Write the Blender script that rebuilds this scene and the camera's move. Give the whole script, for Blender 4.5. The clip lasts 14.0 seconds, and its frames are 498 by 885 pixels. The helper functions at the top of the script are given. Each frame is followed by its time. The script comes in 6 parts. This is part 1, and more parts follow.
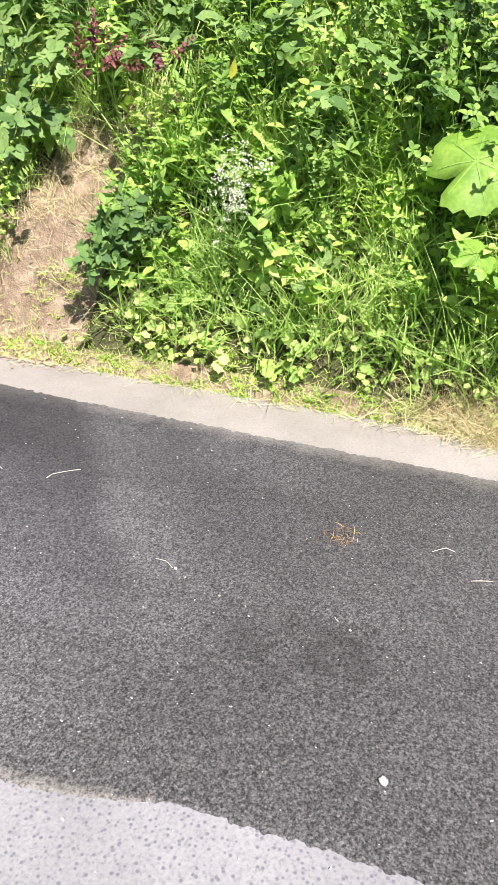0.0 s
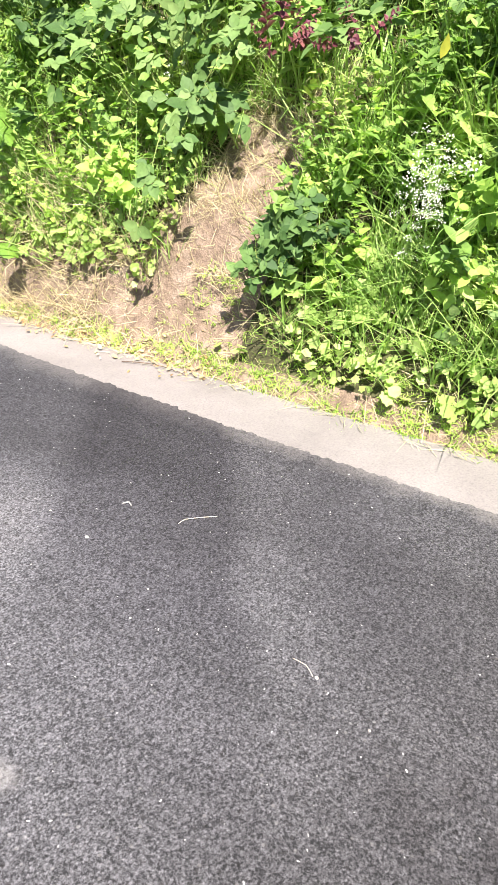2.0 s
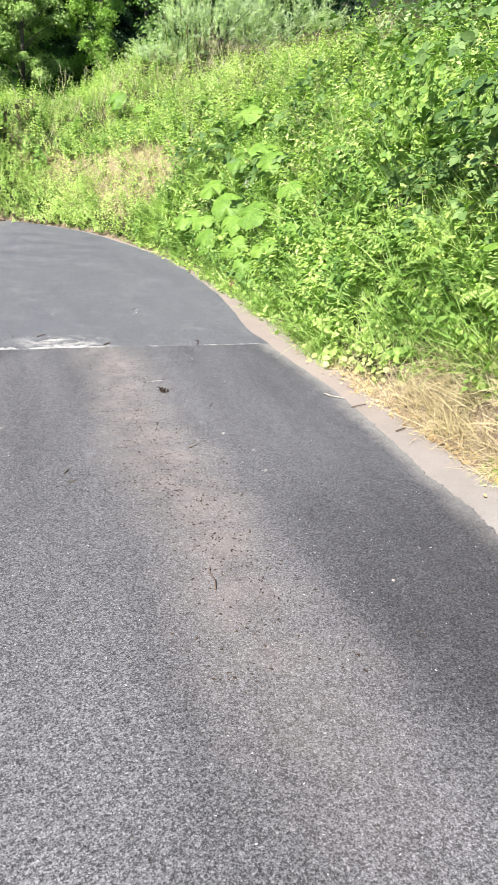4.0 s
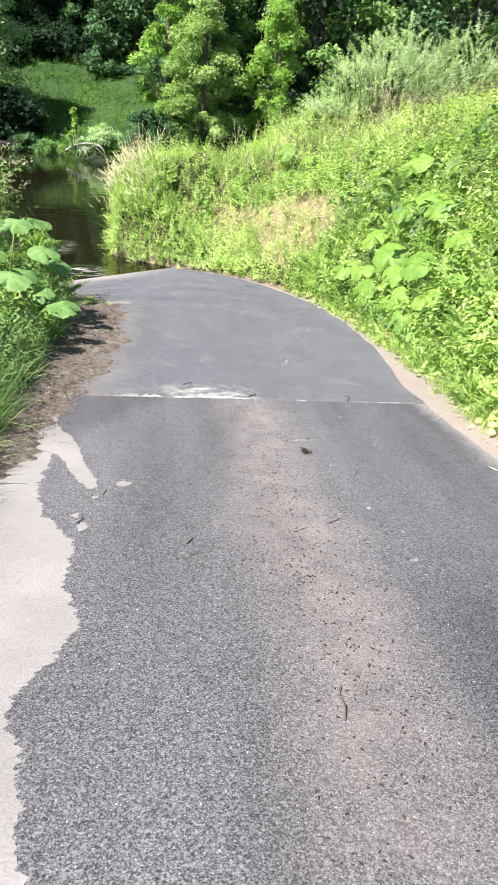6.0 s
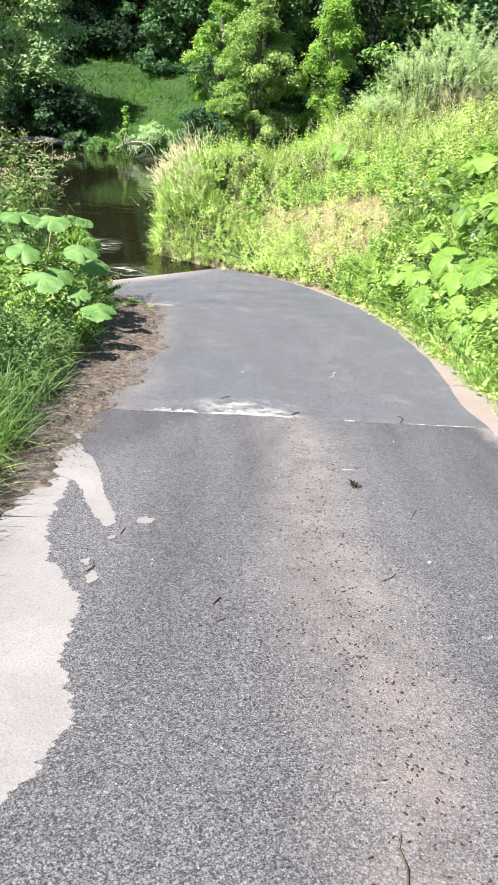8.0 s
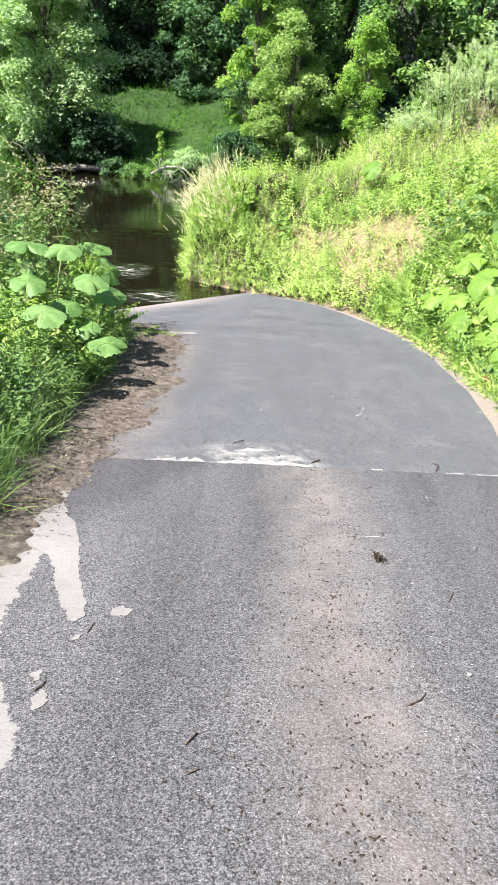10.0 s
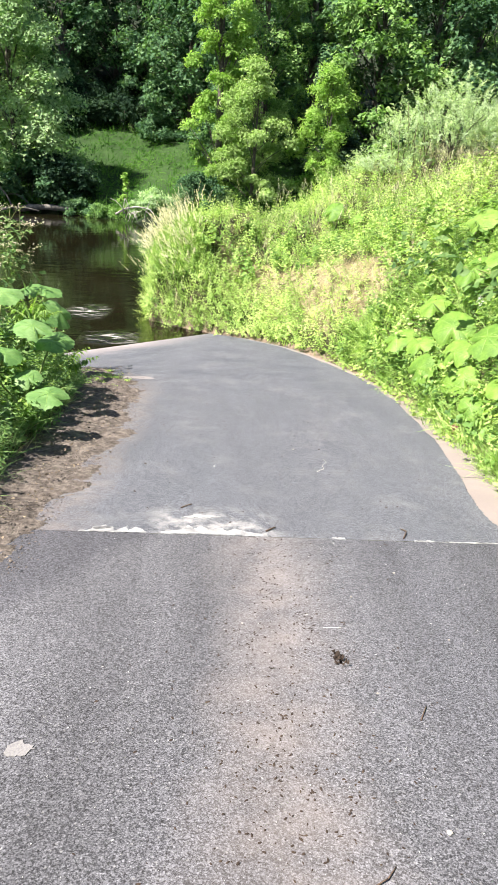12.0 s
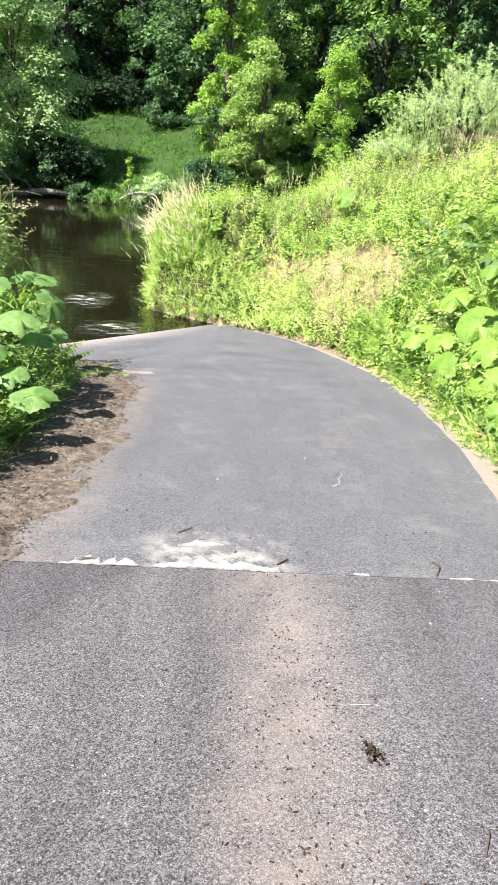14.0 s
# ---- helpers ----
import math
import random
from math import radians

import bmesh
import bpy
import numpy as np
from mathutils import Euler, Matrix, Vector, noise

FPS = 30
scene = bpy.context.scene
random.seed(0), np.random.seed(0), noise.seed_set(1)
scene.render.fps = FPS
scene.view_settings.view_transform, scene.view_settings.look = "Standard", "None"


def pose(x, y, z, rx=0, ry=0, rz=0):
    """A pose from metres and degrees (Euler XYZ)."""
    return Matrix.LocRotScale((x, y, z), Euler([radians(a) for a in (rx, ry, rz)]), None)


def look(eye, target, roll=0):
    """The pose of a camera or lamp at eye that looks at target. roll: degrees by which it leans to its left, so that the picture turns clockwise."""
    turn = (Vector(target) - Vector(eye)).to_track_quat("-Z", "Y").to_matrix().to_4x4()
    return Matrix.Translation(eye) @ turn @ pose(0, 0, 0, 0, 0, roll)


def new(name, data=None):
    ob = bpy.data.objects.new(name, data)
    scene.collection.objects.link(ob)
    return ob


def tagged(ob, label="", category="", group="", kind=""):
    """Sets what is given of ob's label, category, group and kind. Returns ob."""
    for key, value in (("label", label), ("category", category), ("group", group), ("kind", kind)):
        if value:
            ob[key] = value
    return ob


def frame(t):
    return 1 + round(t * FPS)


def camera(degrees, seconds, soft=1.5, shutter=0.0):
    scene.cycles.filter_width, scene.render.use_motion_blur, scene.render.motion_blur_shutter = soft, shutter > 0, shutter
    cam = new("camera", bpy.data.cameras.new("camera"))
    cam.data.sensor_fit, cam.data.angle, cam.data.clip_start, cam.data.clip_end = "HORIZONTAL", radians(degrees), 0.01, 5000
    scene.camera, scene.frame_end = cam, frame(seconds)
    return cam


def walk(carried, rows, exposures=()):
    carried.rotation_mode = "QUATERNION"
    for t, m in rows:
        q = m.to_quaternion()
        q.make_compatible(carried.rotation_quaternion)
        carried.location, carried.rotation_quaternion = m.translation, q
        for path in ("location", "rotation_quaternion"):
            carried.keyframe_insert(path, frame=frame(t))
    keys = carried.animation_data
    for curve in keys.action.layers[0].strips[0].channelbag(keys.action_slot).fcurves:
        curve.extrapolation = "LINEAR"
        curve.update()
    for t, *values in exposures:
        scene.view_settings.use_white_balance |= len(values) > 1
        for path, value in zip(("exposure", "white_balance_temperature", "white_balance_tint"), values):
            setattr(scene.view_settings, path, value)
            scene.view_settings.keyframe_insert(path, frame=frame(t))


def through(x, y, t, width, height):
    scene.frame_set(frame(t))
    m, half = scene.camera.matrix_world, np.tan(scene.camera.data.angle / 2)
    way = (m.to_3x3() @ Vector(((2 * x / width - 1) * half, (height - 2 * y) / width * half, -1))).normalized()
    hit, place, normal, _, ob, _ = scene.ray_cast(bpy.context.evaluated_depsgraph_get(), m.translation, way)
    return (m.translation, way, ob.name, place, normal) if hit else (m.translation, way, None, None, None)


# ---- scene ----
cam = camera(38.5, 14.0, soft=1.5)
PATH = [
    (0, (-1.531, -6.882, 2.326), (0.182, -6.432, 1.398), 11.9),
    (0.5, (-1.442, -6.747, 2.32), (0.192, -6.07, 1.388), 10.1),
    (1, (-1.296, -6.655, 2.312), (0.262, -5.834, 1.363), 7.7),
    (1.5, (-1.173, -6.695, 2.286), (0.392, -5.94, 1.296), 8.8),
    (2, (-1.095, -6.627, 2.291), (0.422, -5.833, 1.258), 11.4),
    (2.5, (-1.007, -6.443, 2.303), (0.392, -5.522, 1.21), 12.4),
    (3, (-0.916, -6.307, 2.299), (0.279, -5.188, 1.149), 11.0),
    (3.2, (-0.867, -6.234, 2.345), (0.186, -4.964, 1.214), 9.2),
    (3.5, (-0.825, -6.144, 2.365), (0.024, -4.68, 1.301), 7.7),
    (4, (-0.818, -5.976, 2.356), (-0.198, -4.33, 1.405), 6.2),
    (4.2, (-0.819, -5.926, 2.348), (-0.278, -4.228, 1.44), 5.4),
    (6.3, (-0.639, -5.429, 2.238), (-0.436, -3.638, 1.372), 4.1),
    (6.5, (-0.603, -5.352, 2.227), (-0.415, -3.557, 1.365), 4.0),
    (7, (-0.568, -5.214, 2.228), (-0.405, -3.413, 1.374), 4.1),
    (7.5, (-0.621, -5.098, 2.211), (-0.477, -3.296, 1.355), 4.3),
    (8, (-0.639, -4.991, 2.179), (-0.531, -3.197, 1.302), 4.4),
    (8.2, (-0.605, -4.922, 2.175), (-0.521, -3.129, 1.293), 4.4),
    (10.3, (-0.437, -4.314, 2.12), (-0.442, -2.486, 1.309), 2.6),
    (10.5, (-0.428, -4.285, 2.131), (-0.428, -2.451, 1.332), 2.7),
    (11, (-0.458, -4.114, 2.096), (-0.378, -2.28, 1.302), 3.7),
    (11.5, (-0.398, -3.979, 2.078), (-0.319, -2.139, 1.299), 3.4),
    (12, (-0.321, -3.843, 2.092), (-0.243, -1.985, 1.356), 3.0),
    (12.5, (-0.37, -3.713, 2.085), (-0.263, -1.852, 1.359), 3.5),
    (13, (-0.396, -3.569, 2.041), (-0.284, -1.711, 1.309), 3.7),
    (13.5, (-0.328, -3.355, 2.026), (-0.23, -1.504, 1.275), 3.7),
    (14, (-0.336, -3.213, 2.008), (-0.266, -1.366, 1.242), 3.6),
]
EXPOSURES = [(0, 1.60, 6750, 11), (1.5, 1.74, 6700, 13), (2.5, 1.75, 6680, 14), (3.0, 1.71, 6650, 15), (4.0, 1.44, 6500, 10), (6.3, 1.58, 6500, 11), (11, 1.65, 6550, 11), (14, 1.72, 6780, 12)]
walk(cam, [(t, look(eye, target, roll)) for t, eye, target, roll in PATH], EXPOSURES)

# ---- light ----
SUN_FROM = Vector((-0.60, -0.34, 1.0)).normalized()
world = bpy.data.worlds.new("sky")
scene.world = world
world.use_nodes = True
wn = world.node_tree
sky = wn.nodes.new("ShaderNodeTexSky")
sky.sky_type, sky.sun_disc = "NISHITA", False
sky.sun_elevation = math.asin(SUN_FROM.z)
sky.sun_rotation = math.atan2(SUN_FROM.x, SUN_FROM.y)
wn.links.new(sky.outputs[0], wn.nodes["Background"].inputs[0])
wn.nodes["Background"].inputs[1].default_value = 0.062
sun = new("sun", bpy.data.lights.new("sun", "SUN"))
sun.data.energy, sun.data.angle, sun.data.color = 5.0, radians(0.8), (1.0, 0.95, 0.87)
sun.matrix_world = look(SUN_FROM * 60, (0, 0, 0))
scene.view_settings.exposure = 1.62

# ---- materials ----
def material(name):
    m = bpy.data.materials.new(name)
    m.use_nodes = True
    return m, m.node_tree, m.node_tree.nodes["Principled BSDF"]


def node(tree, kind, **values):
    n = tree.nodes.new("ShaderNode" + kind)
    for key, value in values.items():
        n.inputs[key.replace("_", " ")].default_value = value
    return n


def ramp(tree, fac, stops):
    n = tree.nodes.new("ShaderNodeValToRGB")
    while len(n.color_ramp.elements) < len(stops):
        n.color_ramp.elements.new(0.5)
    for e, (at, colour) in zip(n.color_ramp.elements, stops):
        e.position = at
        e.color = (*colour, 1) if isinstance(colour, tuple) else (colour, colour, colour, 1)
    tree.links.new(fac, n.inputs[0])
    return n.outputs[0]


def blend(tree, how, fac, a, b):
    n = tree.nodes.new("ShaderNodeMix")
    n.data_type, n.blend_type = "RGBA", how
    for socket, value in ((n.inputs[0], fac), (n.inputs[6], a), (n.inputs[7], b)):
        if isinstance(value, (int, float)):
            socket.default_value = value
        elif isinstance(value, tuple):
            socket.default_value = (*value, 1)
        else:
            tree.links.new(value, socket)
    return n.outputs[2]


def maths(tree, how, a, b=0.0, clamp=False):
    n = tree.nodes.new("ShaderNodeMath")
    n.operation, n.use_clamp = how, clamp
    for socket, value in ((n.inputs[0], a), (n.inputs[1], b)):
        if isinstance(value, (int, float)):
            socket.default_value = value
        else:
            tree.links.new(value, socket)
    return n.outputs[0]


def place(tree):
    """World place, and its x, y and z."""
    g = tree.nodes.new("ShaderNodeNewGeometry")
    s = tree.nodes.new("ShaderNodeSeparateXYZ")
    tree.links.new(g.outputs["Position"], s.inputs[0])
    return g.outputs["Position"], s.outputs[0], s.outputs[1], s.outputs[2]


def tex(tree, pos, scale, detail=3.0, rough=0.55):
    n = node(tree, "TexNoise", Scale=scale, Detail=detail, Roughness=rough)
    tree.links.new(pos, n.inputs["Vector"])
    return n.outputs["Fac"]


def cells(tree, pos, scale):
    n = node(tree, "TexVoronoi", Scale=scale)
    tree.links.new(pos, n.inputs["Vector"])
    return n


def bump(tree, shader, height, strength, distance):
    n = node(tree, "Bump", Strength=strength, Distance=distance)
    tree.links.new(height, n.inputs["Height"])
    tree.links.new(n.outputs[0], shader.inputs["Normal"])


def band(tree, value, low, high, soft):
    """1 between low and high, falling to 0 over soft on both sides."""
    up = node(tree, "MapRange")
    up.inputs[1].default_value, up.inputs[2].default_value = low - soft, low + soft
    tree.links.new(value, up.inputs[0])
    down = node(tree, "MapRange")
    down.inputs[1].default_value, down.inputs[2].default_value = high - soft, high + soft
    down.inputs[3].default_value, down.inputs[4].default_value = 1, 0
    tree.links.new(value, down.inputs[0])
    return maths(tree, "MULTIPLY", up.outputs[0], down.outputs[0])


def asphalt_material(name, chip, dark, pale, contrast, tracks):
    m, t, s = material(name)
    pos, x, y, z = place(t)
    wavy = node(t, "VectorMath")
    wavy.operation = "ADD"
    jitter = node(t, "TexNoise", Scale=chip * 1.3, Detail=2.0)
    shrink = node(t, "VectorMath")
    shrink.operation = "SCALE"
    shrink.inputs["Scale"].default_value = 1.7 / chip
    t.links.new(pos, jitter.inputs["Vector"])
    t.links.new(jitter.outputs["Color"], shrink.inputs[0])
    t.links.new(pos, wavy.inputs[0])
    t.links.new(shrink.outputs[0], wavy.inputs[1])
    stone = cells(t, wavy.outputs[0], chip)
    shade = t.nodes.new("ShaderNodeSeparateColor")
    t.links.new(stone.outputs["Color"], shade.inputs[0])
    mixed = maths(t, "ADD", maths(t, "MULTIPLY", shade.outputs[0], 0.5), maths(t, "SUBTRACT", maths(t, "MULTIPLY", tex(t, pos, chip * 1.25, 2, 0.6), 1.9), 0.7))
    grain = ramp(t, mixed, [(0.18, tuple(a * 0.42 for a in dark)), (0.4, tuple(a * 0.95 for a in dark)), (0.6, pale), (0.82, tuple(a * 1.25 for a in pale)), (1.0, tuple(a * contrast for a in pale))])
    grain = blend(t, "MULTIPLY", 1.0, grain, ramp(t, stone.outputs["Distance"], [(0.25, 1.04), (0.6, 0.68)]))
    pits = tex(t, pos, chip * 0.7, 4, 0.75)
    grain = blend(t, "MULTIPLY", 1.0, grain, ramp(t, pits, [(0.32, 0.28), (0.42, 0.88), (0.5, 1.0), (0.7, 1.1)]))
    grit = maths(t, "MULTIPLY", ramp(t, stone.outputs["Distance"], [(0.1, 1.0), (0.7, 0.0)]), ramp(t, pits, [(0.3, 0.2), (0.42, 1.0)]))
    streak = node(t, "Mapping")
    streak.inputs["Scale"].default_value = (2.6, 0.5, 1)
    t.links.new(pos, streak.inputs["Vector"])
    grain = blend(t, "MULTIPLY", 1.0 if tracks else 0.35, grain, ramp(t, tex(t, streak.outputs[0], 1.4, 4), [(0.3, 0.9), (0.7, 1.08)]))
    worn = tex(t, streak.outputs[0], 0.7, 5)
    col = blend(t, "MULTIPLY", 1.0 if tracks else 0.45, grain, ramp(t, worn, [(0.3, 0.86), (0.7, 1.12)]))
    fine = tex(t, pos, 260, 2)
    col = blend(t, "MULTIPLY", 1.0, col, ramp(t, tex(t, pos, 75, 3, 0.7), [(0.3, 0.74), (0.43, 0.98), (0.58, 1.02), (0.72, 1.14)]))
    hole = cells(t, wavy.outputs[0], 55)
    hole = maths(t, "MULTIPLY", ramp(t, hole.outputs["Distance"], [(0.2, 1.0), (0.34, 0.0)]), ramp(t, hole.outputs["Color"], [(0.62, 0.0), (0.66, 1.0)]))
    col = blend(t, "MULTIPLY", maths(t, "MULTIPLY", hole, 0.75), col, (0.35, 0.33, 0.32))
    fleck = cells(t, pos, 38)
    fleck = maths(t, "MULTIPLY", ramp(t, fleck.outputs["Distance"], [(0.11, 1.0), (0.19, 0.0)]), ramp(t, fleck.outputs["Color"], [(0.42, 0.0), (0.47, 1.0)]))
    col = blend(t, "MIX", maths(t, "MULTIPLY", fleck, 0.3), col, (0.34, 0.33, 0.33))
    col = blend(t, "MULTIPLY", 0.5, col, ramp(t, fine, [(0.3, 0.7), (0.7, 1.25)]))
    edge = maths(t, "ADD", x, maths(t, "MULTIPLY", tex(t, pos, 1.6, 4), 0.5))
    if tracks:
        dust = band(t, edge, -0.02, 0.42, 0.16)
        dust = maths(t, "MULTIPLY", dust, ramp(t, tex(t, pos, 5.0, 4), [(0.3, 0.25), (0.65, 1.0)]))
        col = blend(t, "MIX", maths(t, "MULTIPLY", maths(t, "MULTIPLY", dust, band(t, y, -4.7, 3, 0.7)), 0.36), col, (0.28, 0.238, 0.222))
        rim = node(t, "MapRange")
        rim.inputs[1].default_value, rim.inputs[2].default_value = -4.2, -1.6
        rim.inputs[3].default_value, rim.inputs[4].default_value = 1.15, 1.44
        t.links.new(y, rim.inputs[0])
        rim = band(t, maths(t, "ADD", maths(t, "SUBTRACT", x, rim.outputs[0]), maths(t, "MULTIPLY", tex(t, pos, 6.0, 5, 0.75), 0.26)), 0.075, 3.0, 0.065)
        col = blend(t, "MIX", maths(t, "MULTIPLY", rim, ramp(t, pits, [(0.36, 0.25), (0.56, 0.95)])), col, (0.25, 0.236, 0.23))
        lip = node(t, "MapRange")
        lip.inputs[1].default_value, lip.inputs[2].default_value = -6.6, -6.0
        lip.inputs[3].default_value, lip.inputs[4].default_value = -0.61, -0.70
        t.links.new(y, lip.inputs[0])
        lip = band(t, maths(t, "ADD", maths(t, "SUBTRACT", lip.outputs[0], x), maths(t, "MULTIPLY", tex(t, pos, 45.0, 4, 0.8), 0.12)), 0.095, 3.0, 0.012)
        lip = maths(t, "MULTIPLY", lip, band(t, y, -12, -5.95, 0.1))
        chalk = maths(t, "MULTIPLY", band(t, x, -0.535, -0.49, 0.02), band(t, y, -5.945, -5.88, 0.025))
        lip = maths(t, "MAXIMUM", lip, maths(t, "MULTIPLY", chalk, 0.7))
        col = blend(t, "MIX", maths(t, "MULTIPLY", lip, ramp(t, pits, [(0.38, 0.2), (0.56, 0.95)])), col, (0.26, 0.25, 0.25))
        # Darker along the right of the lane, y from -6.6 to -3.7.
        dark_band = maths(t, "MULTIPLY", band(t, edge, 0.62, 1.6, 0.22), band(t, y, -6.6, -3.7, 0.7))
        col = blend(t, "MULTIPLY", maths(t, "MULTIPLY", dark_band, 0.72), col, (0.45, 0.44, 0.45))
        # Slightly darker towards the right edge, y from -4.6 to 2.
        dark_side = maths(t, "MULTIPLY", band(t, edge, 0.72, 3.0, 0.2), band(t, y, -4.6, 2.0, 0.8))
        col = blend(t, "MULTIPLY", maths(t, "MULTIPLY", dark_side, 0.8), col, (0.74, 0.75, 0.78))
        low = maths(t, "MULTIPLY", band(t, edge, 0.36, 3.0, 0.25), band(t, y, -5.2, -3.1, 0.5))
        col = blend(t, "MULTIPLY", maths(t, "MULTIPLY", low, 0.8), col, (0.74, 0.74, 0.76))
        nook = maths(t, "SUBTRACT", maths(t, "ADD", y, maths(t, "MULTIPLY", tex(t, pos, 3.0, 4), 0.4)), maths(t, "MULTIPLY", x, 1.96))
        nook = maths(t, "MULTIPLY", band(t, nook, 1.5, 9.0, 0.2), band(t, y, -2.2, 0.6, 0.3))
        col = blend(t, "MULTIPLY", maths(t, "MULTIPLY", nook, 0.8), col, (0.66, 0.66, 0.69))
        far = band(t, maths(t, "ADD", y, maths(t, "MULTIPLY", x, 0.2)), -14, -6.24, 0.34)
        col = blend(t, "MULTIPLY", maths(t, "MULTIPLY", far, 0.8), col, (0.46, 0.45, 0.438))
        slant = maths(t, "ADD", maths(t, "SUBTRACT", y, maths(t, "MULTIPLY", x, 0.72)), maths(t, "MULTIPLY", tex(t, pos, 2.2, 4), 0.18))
        # Darker slanting band across the right of the lane.
        dark_slant = maths(t, "MULTIPLY", band(t, slant, -6.1, -5.32, 0.07), band(t, edge, 0.1, 3.0, 0.3))
        col = blend(t, "MULTIPLY", maths(t, "MULTIPLY", dark_slant, 0.8), col, (0.5, 0.49, 0.52))
        ring = maths(t, "MULTIPLY", band(t, slant, -6.75, -6.3, 0.16), band(t, edge, 0.5, 3.0, 0.2))
        col = blend(t, "MULTIPLY", maths(t, "MULTIPLY", ring, 0.5), col, (0.55, 0.54, 0.57))
        spot = maths(t, "MULTIPLY", band(t, x, -0.2, 0.03, 0.09), band(t, y, -6.95, -6.6, 0.09))
        spot = maths(t, "MULTIPLY", spot, ramp(t, tex(t, pos, 9, 4), [(0.4, 0.0), (0.55, 1.0)]))
        col = blend(t, "MULTIPLY", maths(t, "MULTIPLY", spot, 0.7), col, (0.45, 0.42, 0.42))
    else:
        damp = ramp(t, tex(t, streak.outputs[0], 0.6, 4), [(0.45, 0.0), (0.7, 1.0)])
        col = blend(t, "MULTIPLY", maths(t, "MULTIPLY", damp, 0.35), col, (0.74, 0.78, 0.8))
        across = node(t, "Mapping")
        across.inputs["Scale"].default_value = (0.5, 1.3, 1)
        t.links.new(pos, across.inputs["Vector"])
        tide = maths(t, "MULTIPLY", ramp(t, tex(t, across.outputs[0], 1.6, 6, 0.7), [(0.5, 0.0), (0.62, 1.0)]), band(t, y, 4.5, 14, 1.5))
        col = blend(t, "MULTIPLY", maths(t, "MULTIPLY", tide, 0.6), col, (0.66, 0.70, 0.72))
        bleach = ramp(t, tex(t, pos, 2.3, 6, 0.7), [(0.52, 0.0), (0.7, 1.0)])
        col = blend(t, "MIX", maths(t, "MULTIPLY", bleach, 0.25), col, (0.22, 0.215, 0.215))
        film = maths(t, "MULTIPLY", band(t, x, -0.72, 0.0, 0.14), band(t, y, -0.2, 0.3, 0.16))
        film = maths(t, "MULTIPLY", film, ramp(t, tex(t, pos, 7.0, 5, 0.65), [(0.44, 0.0), (0.62, 1.0)]))
        col = blend(t, "MIX", maths(t, "MULTIPLY", film, 0.6), col, (0.36, 0.35, 0.34))
        silt = maths(t, "MULTIPLY", band(t, edge, -4.0, -0.92, 0.14), ramp(t, tex(t, pos, 9.0, 4, 0.65), [(0.35, 0.2), (0.6, 1.0)]))
        col = blend(t, "MIX", maths(t, "MULTIPLY", maths(t, "MULTIPLY", silt, band(t, y, -2, 5.6, 0.6)), 0.4), col, (0.20, 0.165, 0.15))
        shore = maths(t, "ADD", maths(t, "SUBTRACT", y, maths(t, "MULTIPLY", x, 0.8)), maths(t, "MULTIPLY", tex(t, pos, 1.0, 4), 1.6))
        wash = maths(t, "MULTIPLY", band(t, shore, 12.75, 40, 0.9), band(t, x, -9, -1.2, 0.8))
        col = blend(t, "MIX", maths(t, "MULTIPLY", wash, 0.55), col, (0.36, 0.31, 0.295))
    t.links.new(col, s.inputs["Base Color"])
    s.inputs["Roughness"].default_value = 0.9
    s.inputs["Specular IOR Level"].default_value = 0.25
    bump(t, s, blend(t, "MIX", 0.4, grit, fine), 0.45, 0.003)
    return m


def earth_material(name, colours, scale, rough=0.95, relief=0.02):
    m, t, s = material(name)
    pos, x, y, z = place(t)
    a = ramp(t, tex(t, pos, scale, 6, 0.62), [(0.25, colours[0]), (0.5, colours[1]), (0.75, colours[2])])
    b = tex(t, pos, scale * 14, 3)
    t.links.new(blend(t, "MULTIPLY", 0.8, a, ramp(t, b, [(0.3, 0.7), (0.7, 1.25)])), s.inputs["Base Color"])
    s.inputs["Roughness"].default_value = rough
    s.inputs["Specular IOR Level"].default_value = 0.3
    bump(t, s, blend(t, "MIX", 0.4, tex(t, pos, scale * 4, 4), b), 0.6, relief)
    return m


